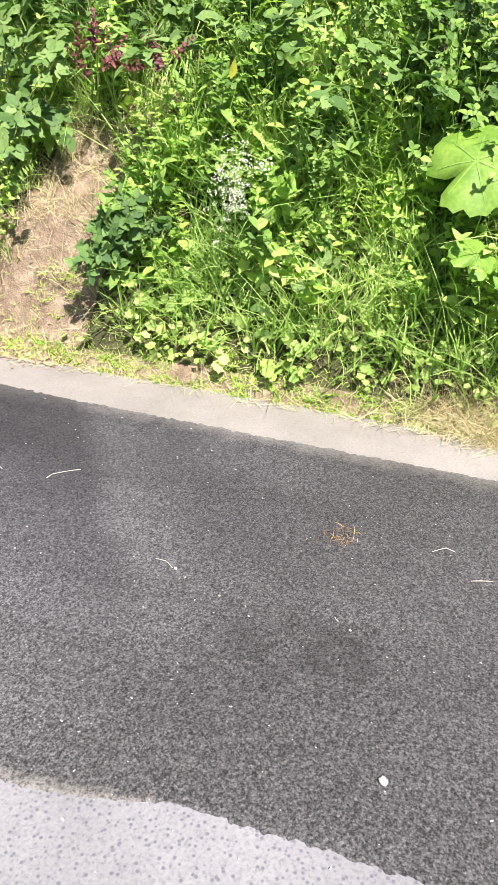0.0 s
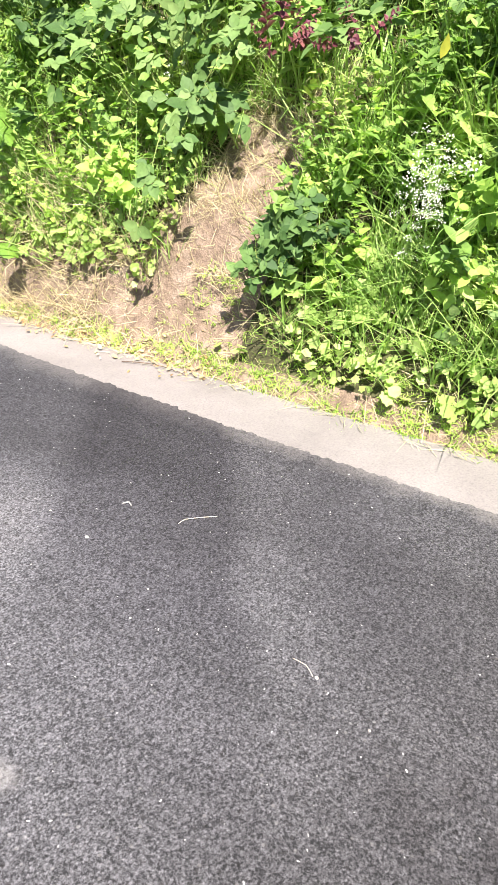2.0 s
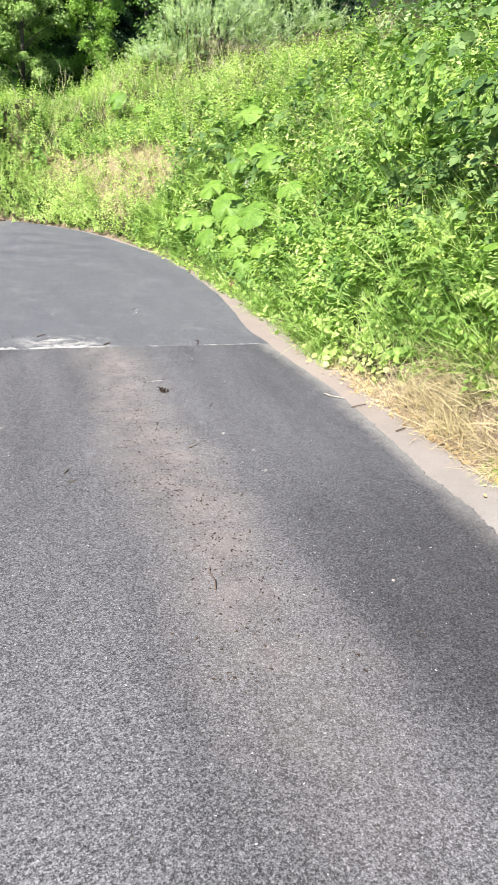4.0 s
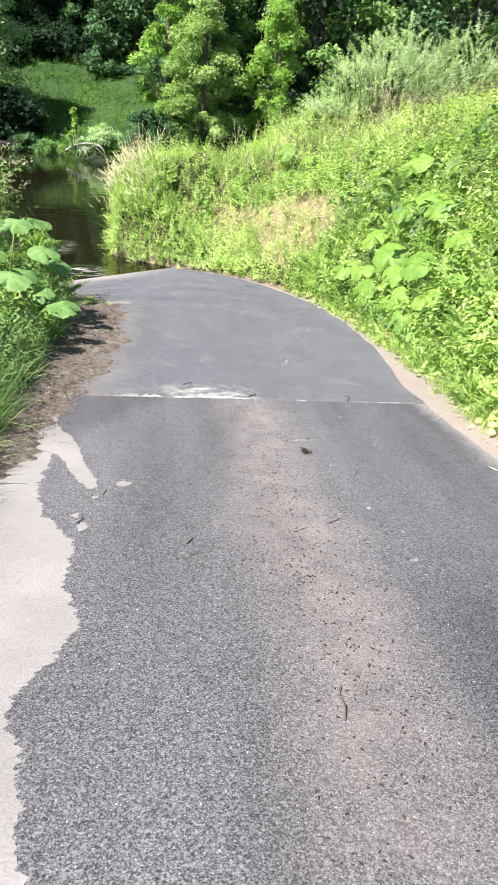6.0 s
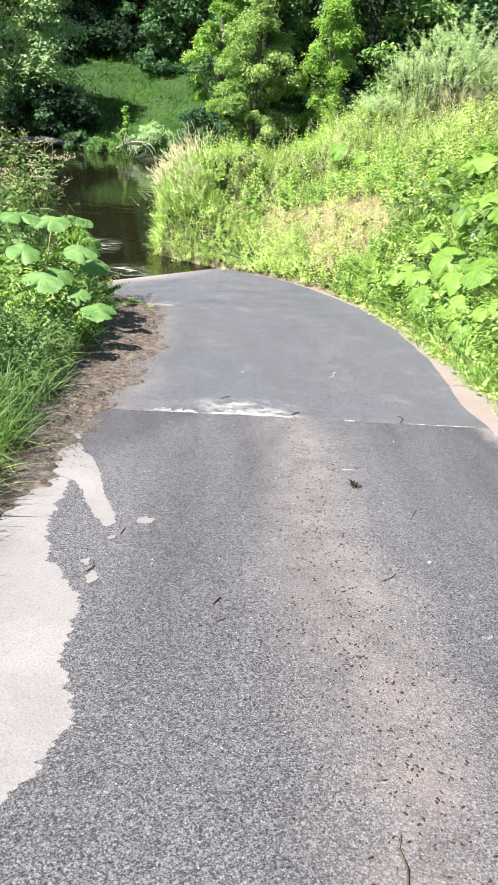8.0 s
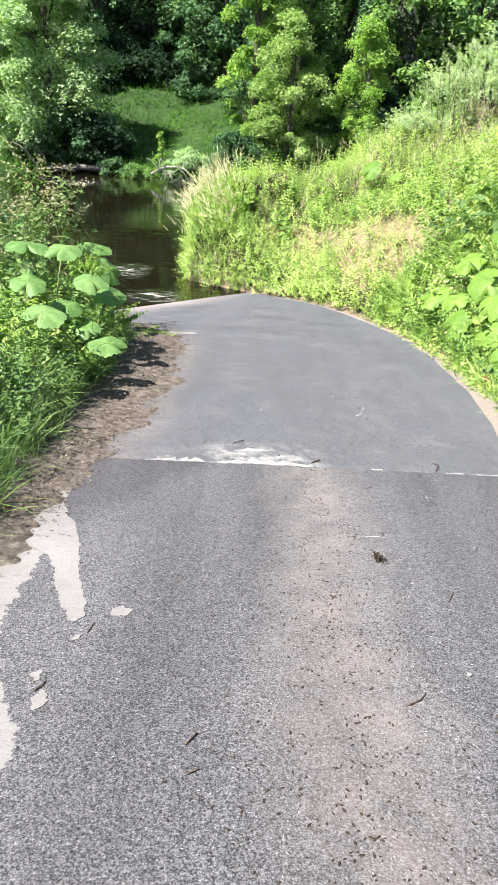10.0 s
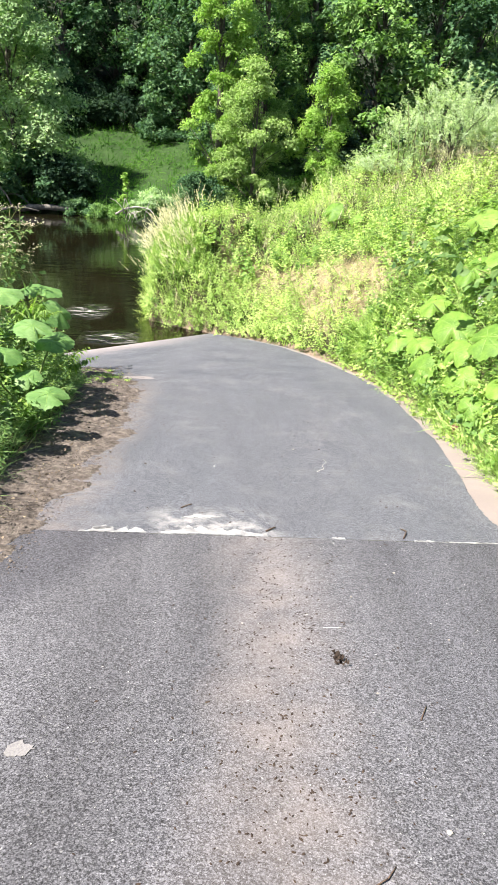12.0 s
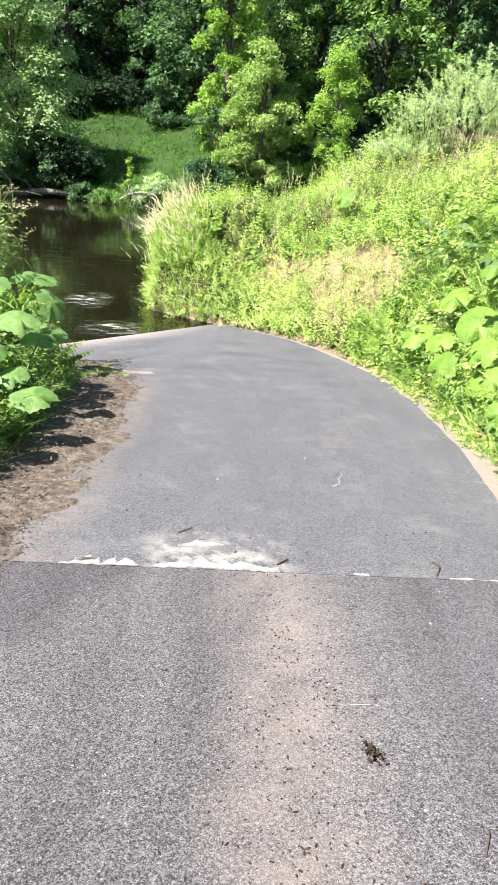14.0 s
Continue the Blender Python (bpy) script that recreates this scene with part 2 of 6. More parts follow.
def concrete_material(name="pale_concrete", speckled=False):
    m, t, s = material(name)
    pos, x, y, z = place(t)
    col = ramp(t, tex(t, pos, 1.8, 6, 0.62), [(0.25, (0.155, 0.149, 0.149)), (0.5, (0.2, 0.193, 0.193)), (0.75, (0.245, 0.237, 0.238))])
    speck = tex(t, pos, 120, 3, 0.65)
    col = blend(t, "MULTIPLY", 1.0, col, ramp(t, speck, [(0.34, (0.78, 0.77, 0.79)), (0.45, (0.96, 0.95, 0.96)), (0.7, (1.14, 1.13, 1.12))]))
    if not speckled:
        col = blend(t, "MULTIPLY", 1.0, col, (1.0, 0.96, 0.935))
    dust = maths(t, "MULTIPLY", band(t, y, -2.6, 20, 1.2), band(t, x, 1.0, 6, 0.2))
    col = blend(t, "MIX", maths(t, "MULTIPLY", dust, 0.45), col, (0.25, 0.19, 0.165))
    if speckled:
        chips = cells(t, pos, 75)
        near = maths(t, "MULTIPLY", band(t, y, -14, -5.4, 0.5), 0.8)
        chips = maths(t, "MULTIPLY", ramp(t, chips.outputs["Distance"], [(0.2, 1.0), (0.36, 0.0)]), ramp(t, chips.outputs["Color"], [(0.22, 0.0), (0.3, 1.0)]))
        col = blend(t, "MULTIPLY", near, col, (0.84, 0.88, 1.0))
        col = blend(t, "MIX", maths(t, "MULTIPLY", chips, near), col, (0.085, 0.087, 0.112))
    t.links.new(col, s.inputs["Base Color"])
    s.inputs["Roughness"].default_value = 0.9
    s.inputs["Specular IOR Level"].default_value = 0.3
    bump(t, s, speck, 0.4, 0.003)
    return m


def leaf_material(name, dark, mid, pale, through=0.35, rough=0.5, patch=1.6, gloss=0.35):
    m, t, s = material(name)
    pos, x, y, z = place(t)
    g = t.nodes.new("ShaderNodeNewGeometry")
    info = t.nodes.new("ShaderNodeObjectInfo")
    own = maths(t, "FRACT", maths(t, "ADD", g.outputs["Random Per Island"], info.outputs["Random"]))
    area = maths(t, "SUBTRACT", maths(t, "MULTIPLY", tex(t, pos, patch, 3), 2.2), 0.6, True)
    both = maths(t, "ADD", maths(t, "MULTIPLY", own, 0.42), maths(t, "MULTIPLY", area, 0.58))
    col = ramp(t, both, [(0.18, dark), (0.5, mid), (0.86, pale)])
    col = blend(t, "MULTIPLY", 0.5, col, ramp(t, tex(t, pos, 60, 2), [(0.3, 0.7), (0.7, 1.2)]))
    t.links.new(col, s.inputs["Base Color"])
    s.inputs["Roughness"].default_value = rough
    s.inputs["Specular IOR Level"].default_value = gloss
    thin = node(t, "BsdfTranslucent")
    t.links.new(blend(t, "MULTIPLY", 1.0, col, (1.12, 1.35, 0.62)), thin.inputs[0])
    mix = t.nodes.new("ShaderNodeMixShader")
    mix.inputs[0].default_value = through
    t.links.new(s.outputs[0], mix.inputs[1])
    t.links.new(thin.outputs[0], mix.inputs[2])
    t.links.new(mix.outputs[0], t.nodes["Material Output"].inputs[0])
    return m


def water_material():
    m, t, s = material("river_water")
    pos, x, y, z = place(t)
    col = ramp(t, tex(t, pos, 0.35, 3), [(0.3, (0.006, 0.006, 0.003)), (0.7, (0.011, 0.0095, 0.0045))])
    s.inputs["IOR"].default_value = 1.33
    stretch = node(t, "Mapping")
    stretch.inputs["Scale"].default_value = (0.55, 1.6, 1)
    stretch.inputs["Rotation"].default_value = (0, 0, radians(14))
    t.links.new(pos, stretch.inputs["Vector"])
    calm = tex(t, stretch.outputs[0], 1.1, 3)
    quick = tex(t, stretch.outputs[0], 5.5, 2)
    one = maths(t, "MULTIPLY", band(t, x, -4.1, -3.5, 0.3), band(t, y, 13.7, 14.7, 0.5))
    two = maths(t, "MULTIPLY", band(t, x, -3.2, -2.4, 0.3), band(t, y, 11.2, 11.8, 0.4))
    riffle = maths(t, "MAXIMUM", one, two)
    torn = node(t, "Mapping")
    torn.inputs["Scale"].default_value = (1.3, 5.0, 1)
    torn.inputs["Rotation"].default_value = (0, 0, radians(-16))
    t.links.new(pos, torn.inputs["Vector"])
    # White streaks: sky mirrored in the ripples, painted into the base colour.
    sky_streaks = maths(t, "MULTIPLY", riffle, ramp(t, tex(t, torn.outputs[0], 2.2, 4, 0.6), [(0.52, 0.0), (0.64, 1.0)]))
    t.links.new(blend(t, "MIX", sky_streaks, col, (0.62, 0.6, 0.56)), s.inputs["Base Color"])
    t.links.new(ramp(t, sky_streaks, [(0.0, 0.04), (0.6, 0.6)]), s.inputs["Roughness"])
    waves = maths(t, "ADD", maths(t, "MULTIPLY", calm, 0.022), maths(t, "MULTIPLY", quick, maths(t, "ADD", 0.002, maths(t, "MULTIPLY", riffle, 0.3))))
    bump(t, s, waves, 1.0, 0.35)
    return m


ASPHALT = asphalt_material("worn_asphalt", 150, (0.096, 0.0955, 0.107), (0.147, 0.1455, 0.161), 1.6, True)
ASPHALT_LOW = asphalt_material("river_washed_asphalt", 150, (0.104, 0.108, 0.126), (0.150, 0.155, 0.177), 1.5, False)
CONCRETE = concrete_material()
CONCRETE_SPECKLED = concrete_material("speckled_concrete", True)
CEMENT = earth_material("white_cement", ((0.2, 0.2, 0.2), (0.32, 0.32, 0.32), (0.4, 0.4, 0.4)), 7, 0.9, 0.004)
CEMENT_THIN = earth_material("worn_cement", ((0.12, 0.12, 0.125), (0.27, 0.27, 0.27), (0.46, 0.46, 0.46)), 16, 0.9, 0.004)
SOIL = earth_material("dry_soil", ((0.11, 0.077, 0.057), (0.20, 0.146, 0.11), (0.32, 0.25, 0.2)), 9.0, 0.95, 0.06)
MUD = earth_material("dark_mud", ((0.036, 0.029, 0.024), (0.108, 0.089, 0.077), (0.225, 0.19, 0.165)), 16.0, 0.9, 0.03)
# Dark brown turf; shade between the bank's plants is put into it too.
TURF = earth_material("shaded_turf", ((0.025, 0.024, 0.012), (0.05, 0.05, 0.022), (0.09, 0.09, 0.04)), 2.0, 0.95, 0.05)
STRIPSOIL = earth_material("straw_covered_soil", ((0.12, 0.10, 0.055), (0.22, 0.185, 0.105), (0.34, 0.29, 0.18)), 7.0, 0.95, 0.05)
# Shade in the far wood's gaps is put into this near-black ground colour.
WOODFLOOR = earth_material("shaded_wood_floor", ((0.006, 0.010, 0.005), (0.014, 0.022, 0.009), (0.03, 0.04, 0.016)), 0.4, 0.95, 0.1)
MEADOW = earth_material("far_meadow", ((0.012, 0.03, 0.006), (0.024, 0.055, 0.011), (0.04, 0.085, 0.018)), 0.8, 0.95, 0.15)
BARK = earth_material("bark", ((0.04, 0.034, 0.028), (0.09, 0.078, 0.064), (0.16, 0.145, 0.125)), 5.0, 0.9, 0.02)
DEADWOOD = earth_material("bleached_wood", ((0.22, 0.205, 0.18), (0.38, 0.355, 0.32), (0.55, 0.52, 0.48)), 3.0, 0.85, 0.02)
DRIFT = earth_material("grey_driftwood", ((0.05, 0.045, 0.04), (0.11, 0.10, 0.09), (0.20, 0.185, 0.165)), 4.0, 0.9, 0.02)
TWIG = earth_material("dark_twig", ((0.04, 0.025, 0.02), (0.09, 0.06, 0.045), (0.15, 0.11, 0.08)), 20.0, 0.9, 0.003)
STONE = earth_material("grey_stone", ((0.16, 0.14, 0.12), (0.28, 0.26, 0.24), (0.42, 0.40, 0.38)), 12.0, 0.9, 0.003)
WATER = water_material()
GRASS = leaf_material("green_grass", (0.105, 0.20, 0.042), (0.25, 0.395, 0.10), (0.48, 0.575, 0.22), 0.4, 0.5, 1.6, 0.35)
DRYGRASS = leaf_material("dry_grass", (0.28, 0.225, 0.125), (0.48, 0.40, 0.25), (0.66, 0.58, 0.40), 0.25, 0.7)
HERB = leaf_material("herb_leaf", (0.085, 0.165, 0.035), (0.215, 0.345, 0.08), (0.41, 0.51, 0.15), 0.4, 0.55, 1.6, 0.3)
FRESH = leaf_material("fresh_weed_leaf", (0.195, 0.30, 0.075), (0.395, 0.52, 0.16), (0.61, 0.69, 0.32), 0.45, 0.55, 1.2, 0.3)
# Dark weed green; shade among the bank's weeds is put into it too.
DARKLEAF = leaf_material("dark_shaded_leaf", (0.06, 0.13, 0.03), (0.14, 0.255, 0.05), (0.30, 0.42, 0.10), 0.32, 0.55, 1.6, 0.3)
BRIGHT = leaf_material("bright_leaf", (0.155, 0.275, 0.045), (0.32, 0.475, 0.095), (0.52, 0.63, 0.19), 0.46, 0.55, 1.6, 0.3)
BRAMBLE = leaf_material("bramble_leaf", (0.04, 0.09, 0.028), (0.10, 0.18, 0.052), (0.2, 0.29, 0.10), 0.28, 0.6, 1.6, 0.2)
BUTTERBUR = leaf_material("butterbur_leaf", (0.11, 0.22, 0.034), (0.165, 0.295, 0.046), (0.24, 0.365, 0.07), 0.36, 0.55, 9.0, 0.3)
# Copy of butterbur_leaf with the sky's cool sheen put into the colour.
BUTTERBUR_COOL = leaf_material("skylit_butterbur_leaf", (0.085, 0.19, 0.05), (0.14, 0.27, 0.078), (0.22, 0.36, 0.13), 0.35, 0.5, 9.0, 0.35)
VEIN = leaf_material("leaf_vein", (0.16, 0.28, 0.065), (0.23, 0.37, 0.09), (0.30, 0.44, 0.13), 0.3, 0.55)
VERGE = leaf_material("verge_leaf", (0.065, 0.135, 0.045), (0.135, 0.24, 0.075), (0.27, 0.375, 0.14), 0.3, 0.55, 1.6, 0.3)
OLIVE = leaf_material("olive_scrub_leaf", (0.075, 0.11, 0.03), (0.175, 0.23, 0.065), (0.34, 0.39, 0.14), 0.33)
REDLEAF = leaf_material("red_leaf", (0.05, 0.012, 0.022), (0.13, 0.03, 0.05), (0.27, 0.11, 0.10), 0.3)
YELLOWLEAF = leaf_material("yellow_leaf", (0.48, 0.46, 0.06), (0.62, 0.6, 0.1), (0.68, 0.66, 0.16), 0.45)
LITTER = leaf_material("fallen_leaf", (0.19, 0.11, 0.05), (0.40, 0.26, 0.125), (0.56, 0.43, 0.24), 0.04, 0.75)
DEADLEAF = leaf_material("dead_brown_leaf", (0.05, 0.036, 0.025), (0.12, 0.09, 0.065), (0.27, 0.22, 0.16), 0.1, 0.8)
DUNG = earth_material("dark_plant_matter", ((0.012, 0.008, 0.006), (0.03, 0.02, 0.015), (0.07, 0.05, 0.035)), 40.0, 0.9, 0.003)
PETAL = leaf_material("white_petal", (0.55, 0.53, 0.50), (0.7, 0.68, 0.64), (0.8, 0.78, 0.76), 0.3, 0.6)
PLUME = leaf_material("grass_plume", (0.50, 0.43, 0.34), (0.65, 0.57, 0.47), (0.76, 0.69, 0.59), 0.45, 0.7)
STRAW = leaf_material("bleached_straw", (0.42, 0.38, 0.33), (0.55, 0.51, 0.45), (0.66, 0.62, 0.56), 0.1, 0.7)
WILLOW = leaf_material("willow_leaf", (0.30, 0.38, 0.24), (0.42, 0.51, 0.33), (0.54, 0.62, 0.43), 0.45, 0.65, 1.6, 0.2)
STEM = leaf_material("green_stem", (0.09, 0.13, 0.03), (0.15, 0.2, 0.05), (0.24, 0.26, 0.1), 0.1, 0.6)
TREE_DARK = leaf_material("dark_tree_leaf", (0.028, 0.068, 0.035), (0.08, 0.165, 0.08), (0.20, 0.315, 0.15), 0.32, 0.8, 0.35, 0.1)
# Much darker tree leaf: shade inside the far wood is put into its colour.
TREE_DEEP = leaf_material("shaded_wood_leaf", (0.010, 0.026, 0.015), (0.026, 0.058, 0.032), (0.07, 0.12, 0.06), 0.25, 0.8, 0.35, 0.1)
TREE_MID = leaf_material("tree_leaf", (0.065, 0.135, 0.045), (0.18, 0.31, 0.10), (0.35, 0.49, 0.19), 0.36, 0.8, 0.35, 0.1)
TREE_PALE = leaf_material("pale_tree_leaf", (0.17, 0.27, 0.13), (0.35, 0.48, 0.25), (0.54, 0.65, 0.40), 0.4, 0.8, 0.35, 0.1)
FAR_GRASS = leaf_material("far_meadow_grass", (0.03, 0.095, 0.015), (0.073, 0.185, 0.03), (0.15, 0.285, 0.055), 0.35, 0.8, 0.2, 0.1)
TREE_SOFT = leaf_material("soft_pale_tree_leaf", (0.14, 0.22, 0.065), (0.29, 0.41, 0.14), (0.46, 0.57, 0.25), 0.4, 0.8, 0.35, 0.1)
TREE_YELLOW = leaf_material("yellow_green_tree_leaf", (0.125, 0.23, 0.04), (0.25, 0.405, 0.085), (0.40, 0.545, 0.17), 0.4, 0.6, 0.35, 0.2)

# ---- the lie of the land ----
SLOPE, LEVEL = 0.15, -1.65
RIGHT_FOOT = [(1.5, -70), (1.5, -5.5), (1.52, -4), (1.58, -3), (1.62, -2), (1.72, -0.8), (1.84, 0.4), (2.0, 2.7), (2.06, 4.7), (1.93, 6.2), (1.66, 7.5), (1.26, 8.8),
              (0.8, 10.1), (0.2, 11.3), (-0.5, 12.2), (-1.5, 12.85), (-2.2, 13.4), (-2.4, 14.5), (-1.8, 17), (1, 22), (10, 27), (40, 33), (300, 60)]
LEFT_FOOT = [(-1.8, -70), (-1.75, -2), (-1.8, 0), (-1.85, 2), (-1.95, 4), (-2.2, 5.5), (-2.8, 7), (-3.6, 8.2), (-5, 8.8), (-9, 9), (-40, 6), (-300, -20)]
FAR_FOOT = [(-300, 10), (-60, 33), (-25, 39), (-14, 42.5), (-9, 43), (-6.5, 40.5), (-4, 38.5), (2, 37), (12, 39), (40, 48), (300, 90)]


def side(x, y, line, sign):
    """Distance from a line on the plan, positive on one side of it."""
    x, y = np.asarray(x, float), np.asarray(y, float)
    best, out = np.full(x.shape, 1e9), np.zeros(x.shape)
    for (ax, ay), (bx, by) in zip(line, line[1:]):
        dx, dy = bx - ax, by - ay
        u = np.clip(((x - ax) * dx + (y - ay) * dy) / (dx * dx + dy * dy), 0, 1)
        d = np.hypot(x - ax - u * dx, y - ay - u * dy)
        cross = dx * (y - ay) - dy * (x - ax)
        near = d < best - 1e-9
        out = np.where(near, np.sign(cross) * d, out)
        best = np.minimum(best, d)
    return sign * out


def smooth(a, b, v):
    u = np.clip((np.asarray(v, float) - a) / (b - a), 0, 1)
    return u * u * (3 - 2 * u)


def road_z(x, y):
    y = np.maximum(y, -60)
    return -SLOPE * y + smooth(4, 10, y) * 0.12 * np.clip(np.asarray(x) + 2.3, -1.5, 1.7)


def wobble(x, y, size, seed=0.0):
    """Cheap smooth noise for arrays, about -1 to 1."""
    x, y = np.asarray(x) / size + seed, np.asarray(y) / size - seed * 1.7
    return (np.sin(2.1 * x + 1.3 * np.sin(1.7 * y + seed)) + np.sin(1.9 * y + 1.1 * np.sin(2.3 * x)) + 0.6 * np.sin(4.3 * x + 3.7 * y) + 0.5 * np.sin(5.1 * y - 3.1 * x)) / 2.6


def lumpy(x, y, size, seed):
    """Smooth random lumps on a lattice, about -1 to 1."""
    table = np.random.default_rng(seed).uniform(-1, 1, (64, 64))
    u, v = np.asarray(x) / size, np.asarray(y) / size
    i, j = np.floor(u).astype(int), np.floor(v).astype(int)
    fu, fv = u - i, v - j
    fu, fv = fu * fu * (3 - 2 * fu), fv * fv * (3 - 2 * fv)
    a = table[i % 64, j % 64] * (1 - fu) + table[(i + 1) % 64, j % 64] * fu
    b = table[i % 64, (j + 1) % 64] * (1 - fu) + table[(i + 1) % 64, (j + 1) % 64] * fu
    return a * (1 - fv) + b * fv


def bare(y, h):
    """How bare the cutting is, by its place along the road and its height over it."""
    scar = smooth(-5.15, -4.95, y) * smooth(-4.25, -4.55, y) * smooth(1.4, 1.0, h)
    foot = smooth(-5.2, -4.8, y) * smooth(-1.2, -2.2, y) * smooth(0.42, 0.26, h)
    return np.maximum(scar, foot)


def strip(x, y, d):
    """The dry strip along the foot of the river mound."""
    return smooth(-0.9, 0.0, x) * smooth(7.6, 8.6, y) * smooth(0.25, 0.45, d + 0.12 * wobble(x, y, 0.6, 2)) * smooth(1.7, 1.1, d + 0.3 * wobble(x, y, 0.8, 7))


def ground_z(x, y):
    x, y = np.asarray(x, float), np.asarray(y, float)
    base = np.maximum(road_z(x, y) - 0.04, -3.0)
    dr, dl, df = side(x, y, RIGHT_FOOT, -1), side(x, y, LEFT_FOOT, 1), side(x, y, FAR_FOOT, 1)
    rise = np.interp(dr, (0, 0.15, 0.5, 0.9, 1.5, 3, 6, 12, 40), (0, 0.12, 0.75, 1.35, 1.95, 3.0, 4.4, 6.0, 11))
    tip = smooth(1.0, -1.6, x) * smooth(9, 12, y) * smooth(0.0, 0.3, dr)
    rise = rise * (1 + (-0.10 * smooth(2, 4, x) - 0.24 * smooth(3.5, 1.5, x)) * smooth(9, 13, y)) + 1.1 * tip
    rise += smooth(0.1, 0.5, dr) * (0.10 * wobble(x, y, 0.35, 3) * smooth(0.3, 0.8, dr) + 0.11 * wobble(x, y, 1.1, 5))
    clumpy = smooth(0.35, 0.9, dr) * smooth(-1.5, 1.0, y) * smooth(30, 20, y)
    rise += clumpy * (0.2 * lumpy(x, y, 0.85, 71) + 0.12 * lumpy(x, y, 0.4, 72))
    cut = smooth(-5.2, -4.9, y) * smooth(-2.5, -3.0, y)
    rise += cut * (0.22 * smooth(0.16, 0.22, dr) * smooth(0.6, 0.3, dr))
    right = np.maximum(base, LEVEL - 0.06) + rise
    left = np.maximum(base, LEVEL - 0.25) + 0.5 * (1 - np.exp(-np.maximum(dl, 0) / 0.6)) + 0.05 * np.clip(dl, 0, 20) + 0.04 * wobble(x, y, 0.4, 8) * smooth(0, 0.4, dl)
    far = LEVEL - 0.1 + np.interp(df, (0, 0.5, 2, 6, 16, 30, 60, 200), (0, 0.45, 0.8, 2.0, 5.2, 12, 30, 80)) + 0.1 * wobble(x, y, 2.5, 2) * smooth(0, 2, df)
    z = np.where(dr > 0, right, np.where(dl > 0, left, base))
    return np.where(df > 0, far, z)


# ---- meshes ----
def link_mesh(name, verts, faces, mats, slots=None, flat=False):
    """A mesh of triangles or quads out of arrays."""
    me = bpy.data.meshes.new(name)
    verts, faces = np.asarray(verts, np.float32), np.asarray(faces, np.int32)
    n, k = faces.shape
    me.vertices.add(len(verts))
    me.vertices.foreach_set("co", verts.ravel())
    me.loops.add(n * k)
    me.loops.foreach_set("vertex_index", faces.ravel())
    me.polygons.add(n)
    me.polygons.foreach_set("loop_start", np.arange(0, n * k, k, dtype=np.int32))
    for m in mats:
        me.materials.append(m)
    if slots is not None:
        me.polygons.foreach_set("material_index", np.asarray(slots, np.int32))
    if flat:
        me.polygons.foreach_set("use_smooth", np.zeros(n, bool))
    me.update(calc_edges=True)
    me.validate()
    return new(name, me)


def under(ob, parent, label=""):
    ob.parent = parent
    return tagged(ob, label) if label else ob


def grid_mesh(name, xs, ys, height, mats, slot=None):
    gx, gy = np.meshgrid(xs, ys)
    gz = height(gx, gy)
    nx, ny = len(xs), len(ys)
    i = (np.arange(ny - 1)[:, None] * nx + np.arange(nx - 1)[None]).ravel()
    faces = np.stack([i, i + 1, i + nx + 1, i + nx], 1)
    verts = np.stack([gx, gy, gz], -1).reshape(-1, 3)
    slots = slot(verts[faces].mean(1)) if slot else None
    return link_mesh(name, verts, faces, mats, slots)


def spaced(low, high, step, far_low, far_high, grow=1.22):
    mid = list(np.arange(low, high + 1e-6, step))
    s = step
    while mid[-1] < far_high:
        s *= grow
        mid.append(mid[-1] + s)
    s = step
    while mid[0] > far_low:
        s *= grow
        mid.insert(0, mid[0] - s)
    return np.array(mid)


def ground_slot(c):
    x, y = c[:, 0], c[:, 1]
    dr, dl, df = side(x, y, RIGHT_FOOT, -1), side(x, y, LEFT_FOOT, 1), side(x, y, FAR_FOOT, 1)
    out = np.zeros(len(c), int)
    h = c[:, 2] - road_z(x, y)
    out[(dr > 0) & (bare(y, h) + 0.25 * wobble(x, y, 0.3, 1) > 0.5)] = 1
    out[(dr > 0.25) & (strip(x, y, dr) > 0.4)] = 5
    out[(dr > -0.6) & (dr <= 0.12)] = 1
    out[(dl > -0.8) & (dl <= 0.1)] = 2
    out[(y > 9) & (dr < 0) & (df < 0)] = 2
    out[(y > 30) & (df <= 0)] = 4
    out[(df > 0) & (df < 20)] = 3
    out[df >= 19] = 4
    return out


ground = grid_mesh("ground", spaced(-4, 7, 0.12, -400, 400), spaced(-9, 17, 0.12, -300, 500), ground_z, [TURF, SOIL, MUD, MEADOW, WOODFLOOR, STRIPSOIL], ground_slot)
tagged(ground, "steep overgrown bank, bare soil and wooded far hillside", "ground", kind="structure")

water = grid_mesh("water", spaced(-6, 4, 1.0, -400, 400), spaced(8, 45, 1.5, 7, 200), lambda x, y: np.full(x.shape, LEVEL), [WATER])
tagged(water, "dark brown slow river with small ripples by the slipway", "river", kind="structure")


def line_x(points, y):
    p = np.array(points)
    return np.interp(y, p[:, 1], p[:, 0])


